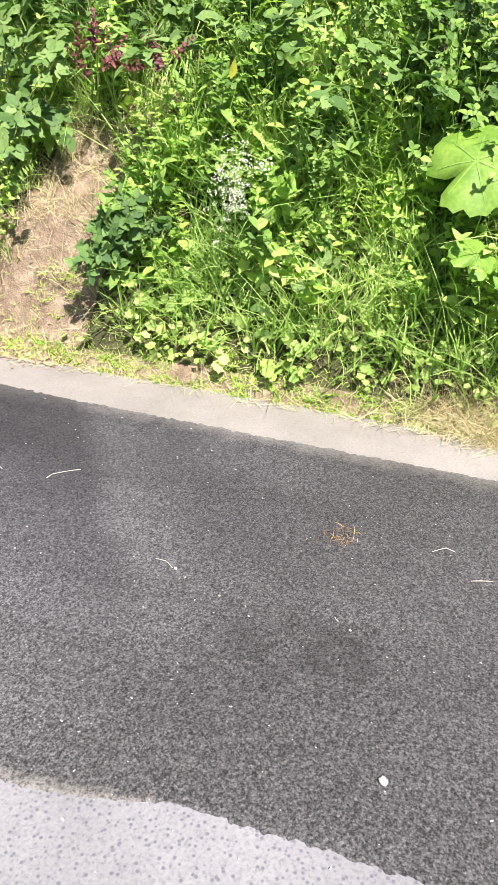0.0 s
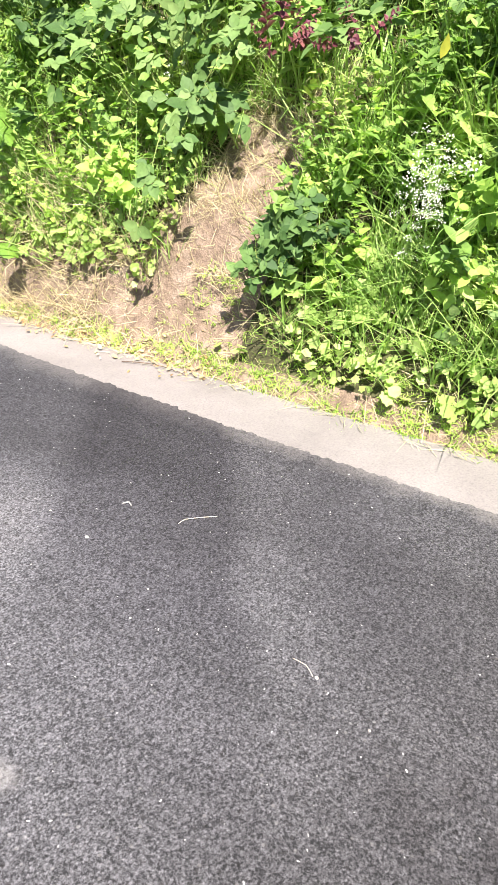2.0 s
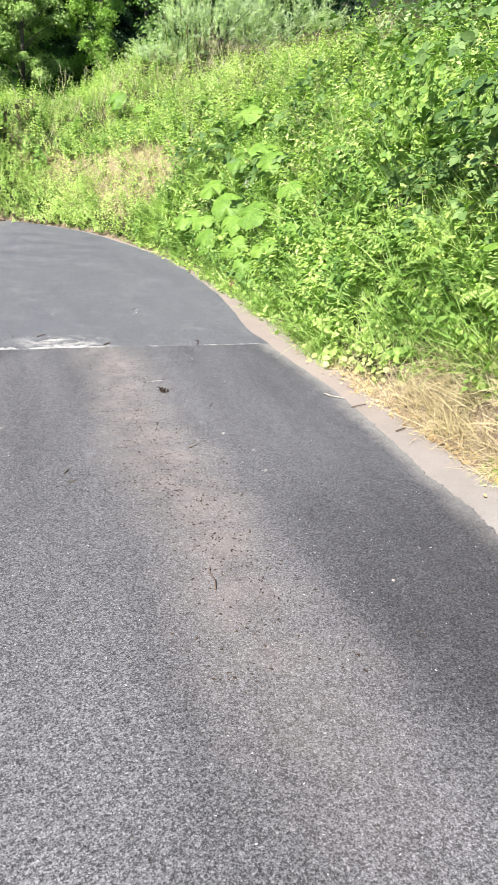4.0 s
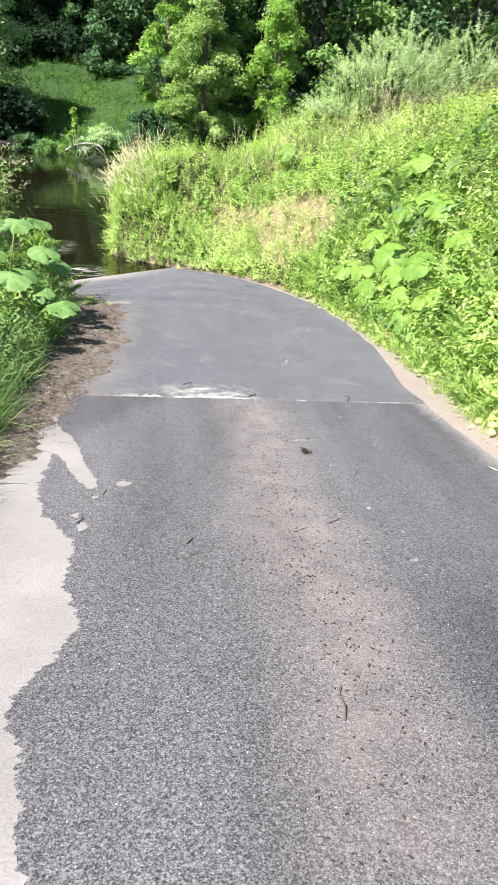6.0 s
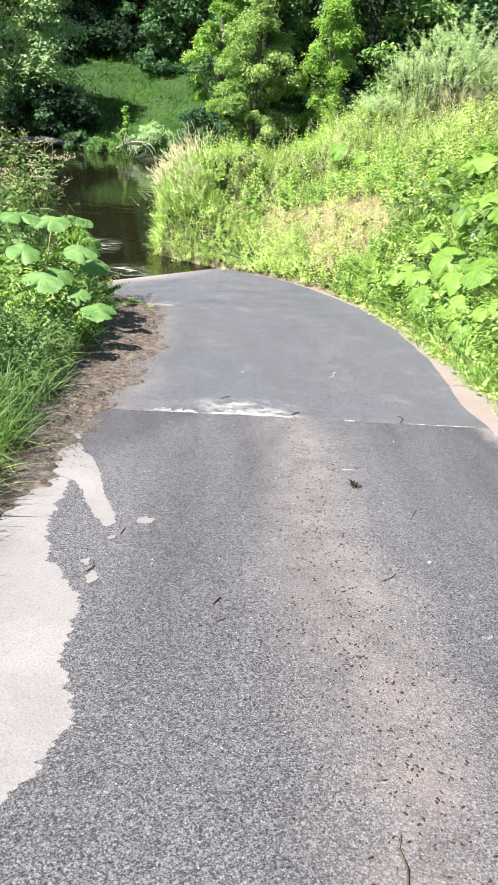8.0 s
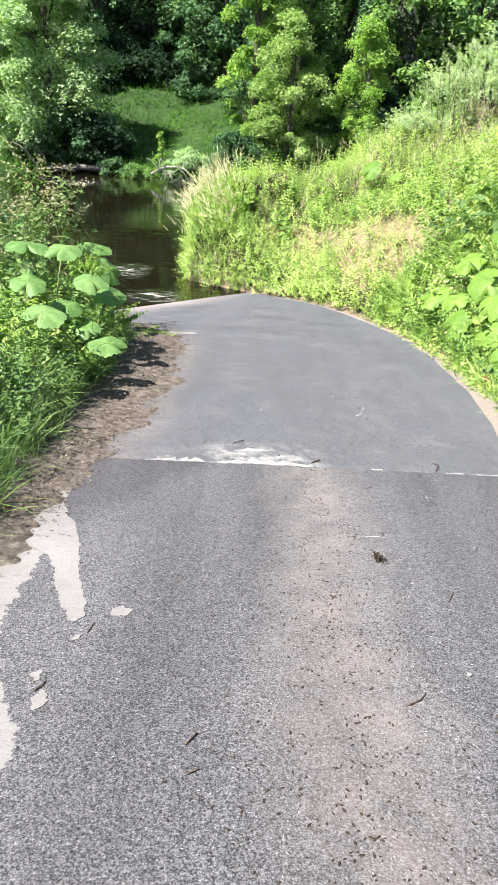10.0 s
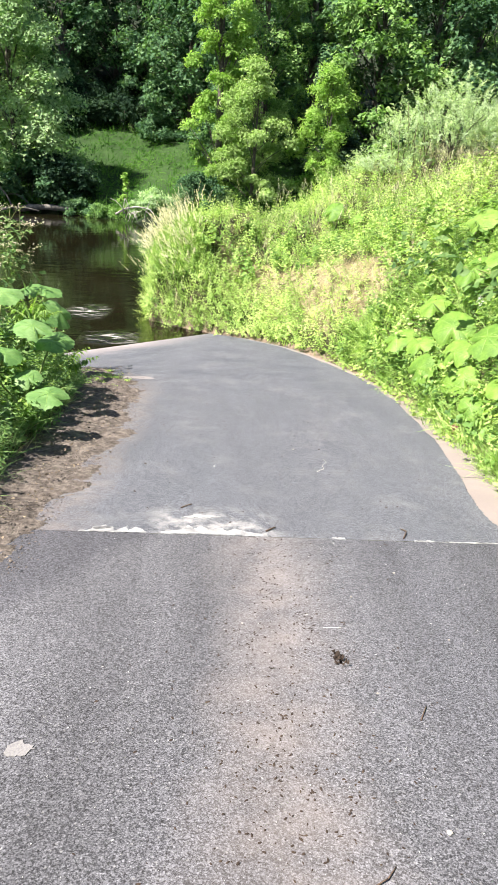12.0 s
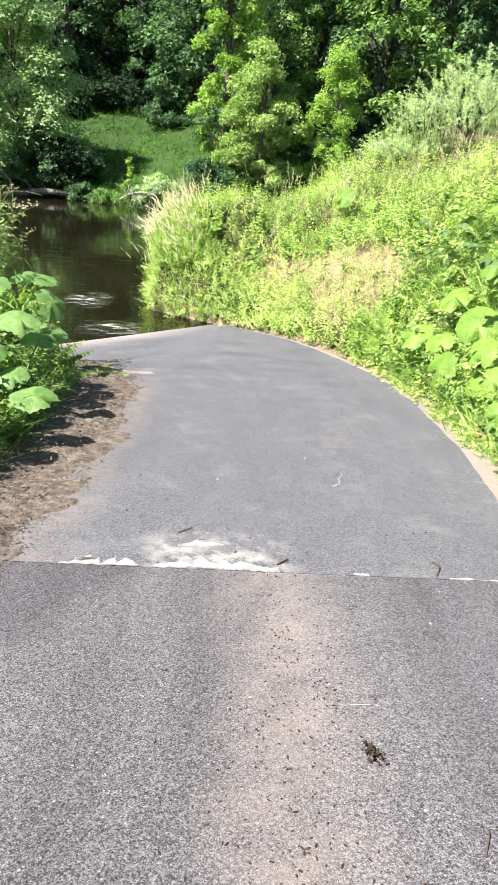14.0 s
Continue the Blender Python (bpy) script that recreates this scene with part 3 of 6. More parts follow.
def slab(name, ys, left, right, lift, thick, mats, columns=9):
    """A strip of road surface between two edges, lift over the road's plane, with sides."""
    n = len(ys)
    u = np.linspace(0, 1, columns)
    gx = left[:, None] * (1 - u) + right[:, None] * u
    gy = np.repeat(ys[:, None], columns, 1)
    gz = road_z(gx, gy) + lift
    top = np.stack([gx, gy, gz], -1)
    skirt_l, skirt_r = top[:, :1].copy(), top[:, -1:].copy()
    skirt_l[..., 0] -= 1.6 * thick
    skirt_r[..., 0] += 1.6 * thick
    skirt_l[..., 2] -= thick
    skirt_r[..., 2] -= thick
    verts = np.concatenate([skirt_l, top, skirt_r], 1)
    k = columns + 2
    i = (np.arange(n - 1)[:, None] * k + np.arange(k - 1)[None]).ravel()
    return link_mesh(name, verts.reshape(-1, 3), np.stack([i, i + 1, i + k + 1, i + k], 1), mats, None, True)


def feathered(y, amount, seed):
    """A finely frayed edge: random steps a few centimetres long, and finer ones."""
    r = np.random.default_rng(seed)
    k = np.arange(y[0] - 0.1, y[-1] + 0.2, 0.013)
    return amount * (np.interp(y, k, r.normal(0, 1.0, len(k))) + r.normal(0, 0.35, len(y)))


def ragged(y, amount, seed, edge=0.6):
    jag = np.random.default_rng(seed).normal(0, 1, len(y))
    return amount * (wobble(y, y * 0, 0.07, seed) * 0.45 + wobble(y, y * 0, 0.31, seed + 4) * 0.5 + 0.5 * wobble(y, y * 0, 0.025, seed + 9) + edge * jag)


JOINT = -0.12
ASPHALT_RIGHT = [(1.13, -14), (1.13, -5.4), (1.16, -4.6), (1.18, -4.05), (1.25, -3.6), (1.26, -3.2), (1.34, -2.6), (1.44, -1.6), (1.45, -0.4), (1.5, 0.6), (1.66, 1.75), (1.80, 2.8), (1.89, 3.9), (1.91, 4.9), (1.80, 6.3), (1.48, 7.5), (1.08, 8.8), (0.6, 10.1), (0.0, 11.3), (-0.75, 12.4), (-2.0, 13.4)]
ys = np.arange(-14, 11.5, 0.1)
edging = slab("concrete_edging", ys, line_x(ASPHALT_RIGHT, ys) - 0.25, line_x([(1.53, -14), (1.53, -4), (1.6, -2.5), (1.75, -0.8), (1.86, 0.4), (2.03, 2.7), (2.06, 4.4), (1.9, 6.2), (1.6, 7.5), (1.18, 8.8), (0.7, 10.1), (0.1, 11.3), (-0.7, 12.4)], ys), -0.004, 0.12, [CONCRETE], 7)
tagged(edging, "pale dusty concrete edging along a sloping lane", "road edge", kind="structure")
ys = np.arange(-14, -0.45, 0.1)
edging = slab("concrete_edging", ys, line_x([(-1.62, -14), (-1.6, -2), (-1.55, -1.2), (-1.5, -0.5)], ys), line_x([(-0.4, -14), (-0.4, -5.9), (-0.8, -4), (-1.2, -0.5)], ys), -0.004, 0.12, [CONCRETE_SPECKLED], 9)
tagged(edging, "wide pale concrete edging with a ragged asphalt border", "road edge", kind="structure")
ys = np.arange(-14, JOINT, 0.006)
left = line_x([(-0.62, -14), (-0.6, -7.1), (-0.62, -6.65), (-0.68, -6.46), (-0.71, -6.3), (-0.73, -6.04), (-0.98, -5.8), (-1.05, -5.2), (-1.0, -4.5), (-1.07, -4.15), (-1.15, -3.9), (-1.06, -3.7), (-1.0, -3.45), (-1.09, -3.15),
               (-1.08, -2.85), (-1.28, -2.5), (-1.36, -2.2), (-1.38, -1.92), (-1.39, -1.6), (-1.42, -1.35), (-1.46, -1.0), (-1.5, -0.6), (-1.48, 0)], ys)
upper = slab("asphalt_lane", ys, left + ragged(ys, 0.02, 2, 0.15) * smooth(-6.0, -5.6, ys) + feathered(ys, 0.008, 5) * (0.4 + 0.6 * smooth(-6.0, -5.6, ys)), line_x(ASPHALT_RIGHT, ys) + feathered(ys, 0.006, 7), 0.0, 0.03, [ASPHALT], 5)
tagged(upper, "worn grey asphalt lane with ragged edges", "road", kind="structure")
ys = np.arange(JOINT + 0.003, 13.4, 0.012)
left = line_x([(-1.45, 0), (-1.38, 1.5), (-1.4, 3), (-1.48, 4.9), (-1.7, 5.9), (-2.3, 6.9), (-3.0, 8.2), (-3.6, 9.5), (-4, 14)], ys)
lower = slab("asphalt_slipway", ys, left + ragged(ys, 0.025, 3, 0.1), line_x(ASPHALT_RIGHT, ys) + feathered(ys, 0.005, 8) + 0.018 * lumpy(ys, ys * 0, 0.45, 14), 0.0, 0.03, [ASPHALT_LOW], 9)
tagged(lower, "smooth river-washed asphalt slipway running into the water", "slipway", kind="structure")

# ---- leaves and plants ----
class Plant:
    """Triangles of a plant, grown from the origin along +z, each with a material slot."""

    def __init__(self):
        self.v, self.f, self.s, self.n = [], [], [], 0

    def add(self, verts, faces, slot, m=None):
        verts = np.asarray(verts, float)
        if m is not None:
            m = np.array(m)
            verts = verts @ m[:3, :3].T + m[:3, 3]
        self.v.append(verts)
        self.f.append(np.asarray(faces, int) + self.n)
        self.s.append(np.full(len(faces), slot))
        self.n += len(verts)

    def arrays(self):
        return np.concatenate(self.v), np.concatenate(self.f), np.concatenate(self.s)


def oval(length, width, fold=0.25, droop=0.2, shape=(0.75, 1.0, 0.62)):
    """A leaf along +y with a folded midrib: 8 triangles."""
    v, n = [(0, 0, 0)], len(shape)
    for i, w in enumerate(shape):
        u = (i + 1) / (n + 1)
        z = -droop * length * u * u
        v += [(-w * width / 2, u * length * 0.97, z + fold * w * width / 2), (0, u * length, z), (w * width / 2, u * length * 0.97, z + fold * w * width / 2)]
    v.append((0, length, -droop * length))
    f = [(0, 2, 1), (0, 3, 2)]
    for i in range(n - 1):
        a, b = 1 + 3 * i, 4 + 3 * i
        f += [(a, a + 1, b + 1), (a, b + 1, b), (a + 1, a + 2, b + 2), (a + 1, b + 2, b + 1)]
    a, tip = 1 + 3 * (n - 1), len(v) - 1
    f += [(a, a + 1, tip), (a + 1, a + 2, tip)]
    return v, f


def leaf6(length, width, fold=0.25, droop=0.0):
    """A simple folded leaf along +y: 6 triangles."""
    w, z = width / 2, fold * width / 2
    v = [(0, 0, 0), (0, length, -droop * length)]
    for k in (-1, 1):
        v += [(k * w * 0.78, length * 0.2, z * 0.8), (k * w, length * 0.48, z), (k * w * 0.62, length * 0.78, z * 0.6 - droop * length * 0.5)]
    return v, [(0, 3, 2), (0, 4, 3), (0, 1, 4), (0, 5, 6), (0, 6, 7), (0, 7, 1)]


def toothed(length, width, fold=0.25, droop=0.0):
    """A pointed leaf along +y with a saw-toothed rim: 12 triangles."""
    w, v, f = width / 2, [(0, 0, 0), (0, length * 0.55, -droop * length * 0.3), (0, length, -droop * length)], []
    for k in (-1, 1):
        n = len(v)
        for i, (q, u) in enumerate(((0.7, 0.1), (0.98, 0.33), (0.9, 0.42), (0.86, 0.62), (0.55, 0.76))):
            v.append((k * w * q, length * u, fold * w * q - droop * length * u * u))
        chain = [0] + list(range(n, n + 5)) + [2]
        for a, c in zip(chain, chain[1:]):
            if a != 1 and c != 1:
                f.append((1, a, c) if k < 0 else (1, c, a))
    return v, f


def leaf4(length, width, fold=0.25, droop=0.0):
    """The same with 4 triangles, for plants that stay farther off."""
    w, z = width / 2, fold * width / 2
    v = [(0, 0, 0), (0, length, -droop * length)]
    for k in (-1, 1):
        v += [(k * w, length * 0.3, z), (k * w * 0.8, length * 0.68, z * 0.7 - droop * length * 0.4)]
    return v, [(0, 3, 2), (0, 1, 3), (0, 4, 5), (0, 5, 1)]


def leaf2(length, width, fold=0.25, droop=0.0):
    w = width / 2
    return [(0, 0, 0), (w, length * 0.42, fold * w), (0, length, -droop * length), (-w, length * 0.42, fold * w)], [(0, 1, 2), (0, 2, 3)]


def lobed(size, lobes=5, depth=0.45, cup=0.15):
    """A palmate leaf along +y: a fan with lobes."""
    v, f = [(0, 0.32 * size, -cup * size * 0.5)], []
    k = lobes * 2 + 1
    for i in range(k):
        a = math.radians(-150 + 300 * i / (k - 1))
        r = size * (0.62 if i % 2 else 0.62 * (1 - depth))
        v.append((r * math.sin(a), 0.32 * size + r * math.cos(a), cup * size * (0.3 if i % 2 else 0.0)))
    for i in range(1, k):
        f.append((0, i + 1, i))
    f.append((0, 1, k))
    return v, f


def blade(length, width, lean, curl, segments=3):
    """A grass blade from the origin, leaning along +y."""
    v, f = [], []
    a, y, z = lean, 0.0, 0.0
    for i in range(segments + 1):
        w = width * (1 - (i / segments) ** 1.6) / 2
        if i == segments:
            v.append((0, y, z))
        else:
            v += [(-w, y, z), (w, y, z)]
        a += curl / segments
        y += math.sin(a) * length / segments
        z += math.cos(a) * length / segments
    for i in range(segments - 1):
        f += [(2 * i, 2 * i + 1, 2 * i + 3), (2 * i, 2 * i + 3, 2 * i + 2)]
    f.append((2 * segments - 2, 2 * segments - 1, 2 * segments))
    return v, f


def turned(rng, tilt, spin=None, at=(0, 0, 0), size=1.0):
    spin = rng.uniform(0, 360) if spin is None else spin
    return Matrix.Translation(at) @ pose(0, 0, 0, 0, 0, spin) @ pose(0, 0, 0, tilt) @ Matrix.Scale(size, 4)


def tuft(rng, count, low, high, width, spread=0.7, slot=0, radius=0.05, segments=3):
    p = Plant()
    for _ in range(count):
        v, f = blade(rng.uniform(low, high), width * rng.uniform(0.6, 1.3), rng.uniform(0.02, spread * 0.6), rng.uniform(0.2, 1.5 * spread + 0.3), segments)
        p.add(v, f, slot, turned(rng, 0, None, (rng.uniform(-radius, radius), rng.uniform(-radius, radius), 0)))
    return p


def stalk(p, rng, height, thick, slot, lean=0.25):
    """A thin bowed stem; gives its points."""
    v, f = blade(height, thick, rng.uniform(0, lean), rng.uniform(0, 2 * lean), 3)
    m = turned(rng, 0)
    p.add(v, f, slot, m)
    return [m @ Vector(v[2 * i]) for i in range(3)] + [m @ Vector(v[-1])]


def along(pts, u):
    k = min(int(u * (len(pts) - 1)), len(pts) - 2)
    w = u * (len(pts) - 1) - k
    return pts[k].lerp(pts[k + 1], w)


def herb(rng, height, leaf, pairs=6, slot=0, stem=1, shape=leaf6):
    """An upright weed with pairs of toothed leaves."""
    p = Plant()
    pts = stalk(p, rng, height, 0.006, stem)
    for i in range(pairs):
        u = 0.25 + 0.75 * (i + 1) / pairs
        size = leaf * (1.15 - 0.65 * (i + 1) / pairs) * rng.uniform(0.8, 1.2)
        for k in (0, 180):
            v, f = shape(size, size * rng.uniform(0.5, 0.66), 0.3, rng.uniform(0.0, 0.35))
            p.add(v, f, slot, turned(rng, rng.uniform(-10, 30), i * 90 + k + rng.uniform(-25, 25), along(pts, u)))
    for _ in range(3):
        v, f = shape(leaf * 0.45, leaf * 0.22, 0.3, 0.1)
        p.add(v, f, slot, turned(rng, rng.uniform(20, 60), None, pts[-1]))
    return p


def rosette(rng, count, size, height, slot=0, stem=1, lobes=5):
    """Palmate leaves on thin stalks from one root."""
    p = Plant()
    for _ in range(count):
        q = Plant()
        h = height * rng.uniform(0.5, 1.2)
        v, f = blade(h, 0.004, rng.uniform(0.1, 0.5), rng.uniform(0.1, 0.7), 2)
        m = turned(rng, 0, None, (0, 0, 0))
        p.add(v, f, stem, m)
        tip = Vector(v[-1])
        v, f = lobed(size * rng.uniform(0.6, 1.1), int(rng.choice((3, 5, 5, 7))), rng.uniform(0.16, 0.34))
        p.add(v, f, slot, m @ Matrix.Translation(tip) @ pose(0, 0, 0, rng.uniform(-60, 40), rng.uniform(-35, 35), rng.uniform(-40, 40)))
    return p


def spray(rng, length, leaf, groups=6, slot=0, stem=1, arch=1.2, three=3, shape=leaf6):
    """An arching bramble shoot with leaves in threes."""
    p = Plant()
    v, f = blade(length, 0.007, 0.25, arch, 6)
    p.add(v, f, stem)
    pts = [Vector(v[2 * i]) for i in range(6)] + [Vector(v[-1])]
    for g in range(groups):
        at = along(pts, 0.15 + 0.85 * (g + 1) / groups)
        spin, tilt = rng.uniform(0, 360), rng.uniform(-20, 35)
        m = Matrix.Translation(at) @ pose(0, 0, 0, 0, 0, spin) @ pose(0, 0, 0, tilt)
        v, f = blade(leaf * 0.8, 0.003, 1.4, 0.1, 1)
        p.add(v, f, stem, m)
        for k in range(three):
            size = leaf * rng.uniform(0.75, 1.15) * (1.1 if k == 0 else 0.9)
            v, f = shape(size, size * rng.uniform(0.62, 0.8), 0.2, rng.uniform(0.0, 0.3))
            p.add(v, f, slot, m @ Matrix.Translation((0, leaf * 0.75, 0.02)) @ pose(0, 0, 0, rng.uniform(-15, 15), rng.uniform(-15, 15), (0, 75, -75, 0)[k] + rng.uniform(-12, 12)))
    return p


def frond(rng, length, slot=0, stem=1, pairs=12, count=5):
    """Feathery divided leaves from one root."""
    p = Plant()
    for _ in range(count):
        m = turned(rng, 0)
        size = length * rng.uniform(0.7, 1.15)
        v, f = blade(size, 0.005, rng.uniform(0.1, 0.5), rng.uniform(0.5, 1.2), 5)
        p.add(v, f, stem, m)
        pts = [Vector(v[2 * i]) for i in range(5)] + [Vector(v[-1])]
        for i in range(pairs):
            u = 0.3 + 0.7 * i / pairs
            w = size * 0.27 * (1 - 0.8 * i / pairs) * rng.uniform(0.8, 1.15)
            for k in (-1, 1):
                v, f = leaf2(w, w * 0.34, 0.2, 0.25)
                p.add(v, f, slot, m @ Matrix.Translation(along(pts, u)) @ pose(0, 0, 0, -20 + rng.uniform(-25, 25), rng.uniform(-25, 25), -k * rng.uniform(48, 70)))
    return p


def plume_grass(rng, height, slot=0, plume=1, head=1.0):
    """A tall grass with a loose pale flower head."""
    p = Plant()
    for _ in range(5):
        v, f = blade(height * rng.uniform(0.5, 0.8), 0.009, rng.uniform(0.03, 0.3), rng.uniform(0.3, 1.1), 4)
        p.add(v, f, slot, turned(rng, 0, None, (rng.uniform(-0.03, 0.03), rng.uniform(-0.03, 0.03), 0)))
    m = turned(rng, 0)
    v, f = blade(height, 0.005, 0.05, 0.3, 4)
    p.add(v, f, slot, m)
    pts = [Vector(v[2 * i]) for i in range(4)] + [Vector(v[-1])]
    for i in range(16):
        u = 0.72 + 0.28 * i / 16
        v, f = blade(0.10 * head * (1.25 - u), 0.012 * head, 0.4, 0.8, 2)
        p.add(v, f, plume, m @ Matrix.Translation(along(pts, u)) @ turned(rng, 0))
    return p


def scatter(name, plants, at, up, rng, size, mats, squash=0.0):
    """One mesh out of many plants: at and up are the roots and the ways in which they grow."""
    n = len(at)
    up = up / np.linalg.norm(up, axis=1, keepdims=True)
    a = rng.uniform(0, 2 * np.pi, n)
    ref = np.stack([np.cos(a), np.sin(a), np.zeros(n)], 1)
    right = np.cross(ref, up)
    right /= np.linalg.norm(right, axis=1, keepdims=True)
    ahead = np.cross(up, right)
    turn = np.stack([right, ahead, up], 2) * rng.uniform(size[0], size[1], n)[:, None, None]
    kind = rng.integers(0, len(plants), n)
    vs, fs, ss, count = [], [], [], 0
    for k, p in enumerate(plants):
        mine = kind == k
        if not mine.any():
            continue
        v, f, s = p.arrays()
        w = np.einsum("nij,vj->nvi", turn[mine], v) + at[mine][:, None]
        m = len(w)
        vs.append(w.reshape(-1, 3))
        fs.append((f[None] + (np.arange(m) * len(v))[:, None, None] + count).reshape(-1, 3))
        ss.append(np.tile(s, m))
        count += m * len(v)
    return link_mesh(name, np.concatenate(vs), np.concatenate(fs), mats, np.concatenate(ss))


def roots(rng, box, tries, accept):
    """Places on the ground in a box (x0, y0, x1, y1), thinned by accept(x, y, d_right, height over the road), with the ground's normal."""
    x, y = rng.uniform(box[0], box[2], tries), rng.uniform(box[1], box[3], tries)
    z, e = ground_z(x, y), 0.04
    gx, gy = (ground_z(x + e, y) - ground_z(x - e, y)) / (2 * e), (ground_z(x, y + e) - ground_z(x, y - e)) / (2 * e)
    steep = np.minimum(np.sqrt(1 + gx * gx + gy * gy), 4.0) / 4.0
    dr = side(x, y, RIGHT_FOOT, -1)
    keep = rng.uniform(0, 1, tries) < steep * accept(x, y, dr, z - road_z(x, y))
    at = np.stack([x, y, z], 1)[keep]
    normal = np.stack([-gx, -gy, np.ones(tries)], 1)[keep]
    return at, normal / np.linalg.norm(normal, axis=1, keepdims=True)


def growing(rng, normal, lift, stray=0.25):
    up = normal * (1 - lift) + np.array([0, 0, 1.0]) * lift
    return up + rng.normal(0, stray, up.shape)

# ---- the overgrown bank by the lane ----
rng = np.random.default_rng(7)
NEAR = (1.5, -8.1, 4.0, -1.0)
MIDDLE = (1.6, -1.0, 6.0, 8.0)
MOUND = (-2.5, 7.5, 9.0, 18.0)


def patches(x, y, size, seed, cut=0.0, soft=0.35):
    return smooth(cut - soft, cut + soft, wobble(x, y, size, seed))


def stuff(ob, label, category):
    return tagged(ob, label, category, kind="stuff")


grass_kinds = [tuft(rng, 9, 0.16, 0.42, 0.0075, 0.8) for _ in range(5)]
grass_cheap = [tuft(rng, 9, 0.18, 0.45, 0.009, 0.8, segments=2) for _ in range(5)]
long_grass = [tuft(rng, 9, 0.25, 0.55, 0.008, 0.9) for _ in range(5)]
dry_kinds = [tuft(rng, 9, 0.10, 0.32, 0.0034, 1.2, segments=2) for _ in range(5)]
herb_kinds = [herb(rng, rng.uniform(0.25, 0.5), leaf, pairs, shape=toothed if leaf > 0.075 else leaf4) for leaf, pairs in ((0.045, 7), (0.06, 6), (0.07, 6), (0.08, 5), (0.095, 5), (0.11, 4))]
herb_far = [herb(rng, rng.uniform(0.25, 0.55), rng.uniform(0.055, 0.10), 6, shape=leaf2) for _ in range(6)]
herb_cheap = [herb(rng, rng.uniform(0.25, 0.55), rng.uniform(0.055, 0.10), 6, shape=leaf4) for _ in range(6)]
moss_kinds = [tuft(rng, 12, 0.02, 0.06, 0.005, 1.3, radius=0.035, segments=2) for _ in range(5)]
rose_kinds = [rosette(rng, 7, rng.uniform(0.05, 0.075), 0.14) for _ in range(5)]
spray_kinds = [spray(rng, rng.uniform(0.45, 0.8), rng.uniform(0.062, 0.088), 7, shape=toothed) for _ in range(6)]
scrub_kinds = [spray(rng, rng.uniform(0.4, 0.7), rng.uniform(0.028, 0.04), 13, shape=leaf4) for _ in range(5)]
spray_cheap = [spray(rng, rng.uniform(0.45, 0.8), rng.uniform(0.08, 0.11), 5, shape=leaf4) for _ in range(6)]
frond_kinds = [frond(rng, rng.uniform(0.3, 0.45)) for _ in range(4)]
plume_kinds = [plume_grass(rng, rng.uniform(0.8, 1.2)) for _ in range(5)]


def low_growth(y, h):
    """Where low lobed weeds hang over the bare cutting, in place of grass."""
    return smooth(-4.6, -4.4, y) * smooth(-3.1, -3.5, y) * smooth(1.15, 0.85, h)


def thorny(y, h):
    """Where a dark hawthorn stands over the bank and keeps the weeds down."""
    return smooth(-5.85, -6.15, y) * smooth(1.7, 1.95, h)


def over_scar(y, h):
    """Where dark brambles hang above the bare scar, with little else between them."""
    return smooth(-5.5, -5.2, y) * smooth(-3.0, -3.5, y) * smooth(1.15, 1.4, h)


def sow(name, plants, box, tries, accept, lift, size, mats, label, category, stray=0.25):
    at, normal = roots(rng, box, tries, accept)
    return stuff(scatter(name, plants, at, growing(rng, normal, lift, stray), rng, size, mats), label, category)


sow("grass", grass_kinds, NEAR, 26600, lambda x, y, d, h: smooth(0.1, 0.3, d) * (0.55 + 0.45 * smooth(0.6, 1.0, h)) * (1 - 0.85 * thorny(y, h)) * (1 - 0.75 * over_scar(y, h)) * (1 - bare(y, h)) * (1 - 0.3 * low_growth(y, h)) * (0.15 + 0.85 * patches(x, y + h, 0.35, 2, 0.0, 0.2)) * smooth(2.3, 1.2, h), 0.78, (0.7, 1.3), [GRASS],
    "lush green grass on the steep lane bank", "grass")
sow("long_grass", long_grass, NEAR, 14200, lambda x, y, d, h: (d > 0.2) * (1 - 0.85 * thorny(y, h)) * (1 - 0.6 * over_scar(y, h)) * (1 - bare(y, h)) * (1 - 0.95 * low_growth(y, h)) * np.maximum(patches(x, y + h, 0.6, 6, 0.0), smooth(-6.5, -6.8, y) * smooth(1.3, 0.9, h)) * smooth(3.0, 2.0, h), 0.8, (0.8, 1.35), [GRASS],
    "long arching grass blades among weeds", "grass")
sow("weeds", herb_kinds, NEAR, 5500, lambda x, y, d, h: (d > 0.1) * (1 - 0.85 * thorny(y, h)) * (1 - 0.6 * over_scar(y, h)) * (1 - bare(y, h)) * (0.05 + 0.95 * patches(x, y + 0.5 * h, 0.28, 11, 0.05, 0.12)) * smooth(0.1, 0.6, h) * smooth(3.4, 2.4, h), 0.68, (0.7, 1.5), [HERB, STEM],
    "dense green broad-leaved weeds on the bank", "weeds")
sow("bright_weeds", herb_kinds, NEAR, 5000, lambda x, y, d, h: (d > 0.1) * (1 - 0.85 * thorny(y, h)) * (1 - 0.85 * over_scar(y, h)) * (1 - bare(y, h)) * np.maximum(patches(x, y + 0.7 * h, 0.4, 14, 0.12, 0.12), 0.6 * smooth(-5.7, -6.0, y) * smooth(2.1, 1.6, h)) * smooth(0.2, 0.5, h) * smooth(3.2, 2.2, h), 0.68, (0.6, 1.1), [BRIGHT, STEM],
    "bright yellow-green young weeds on the bank", "weeds")
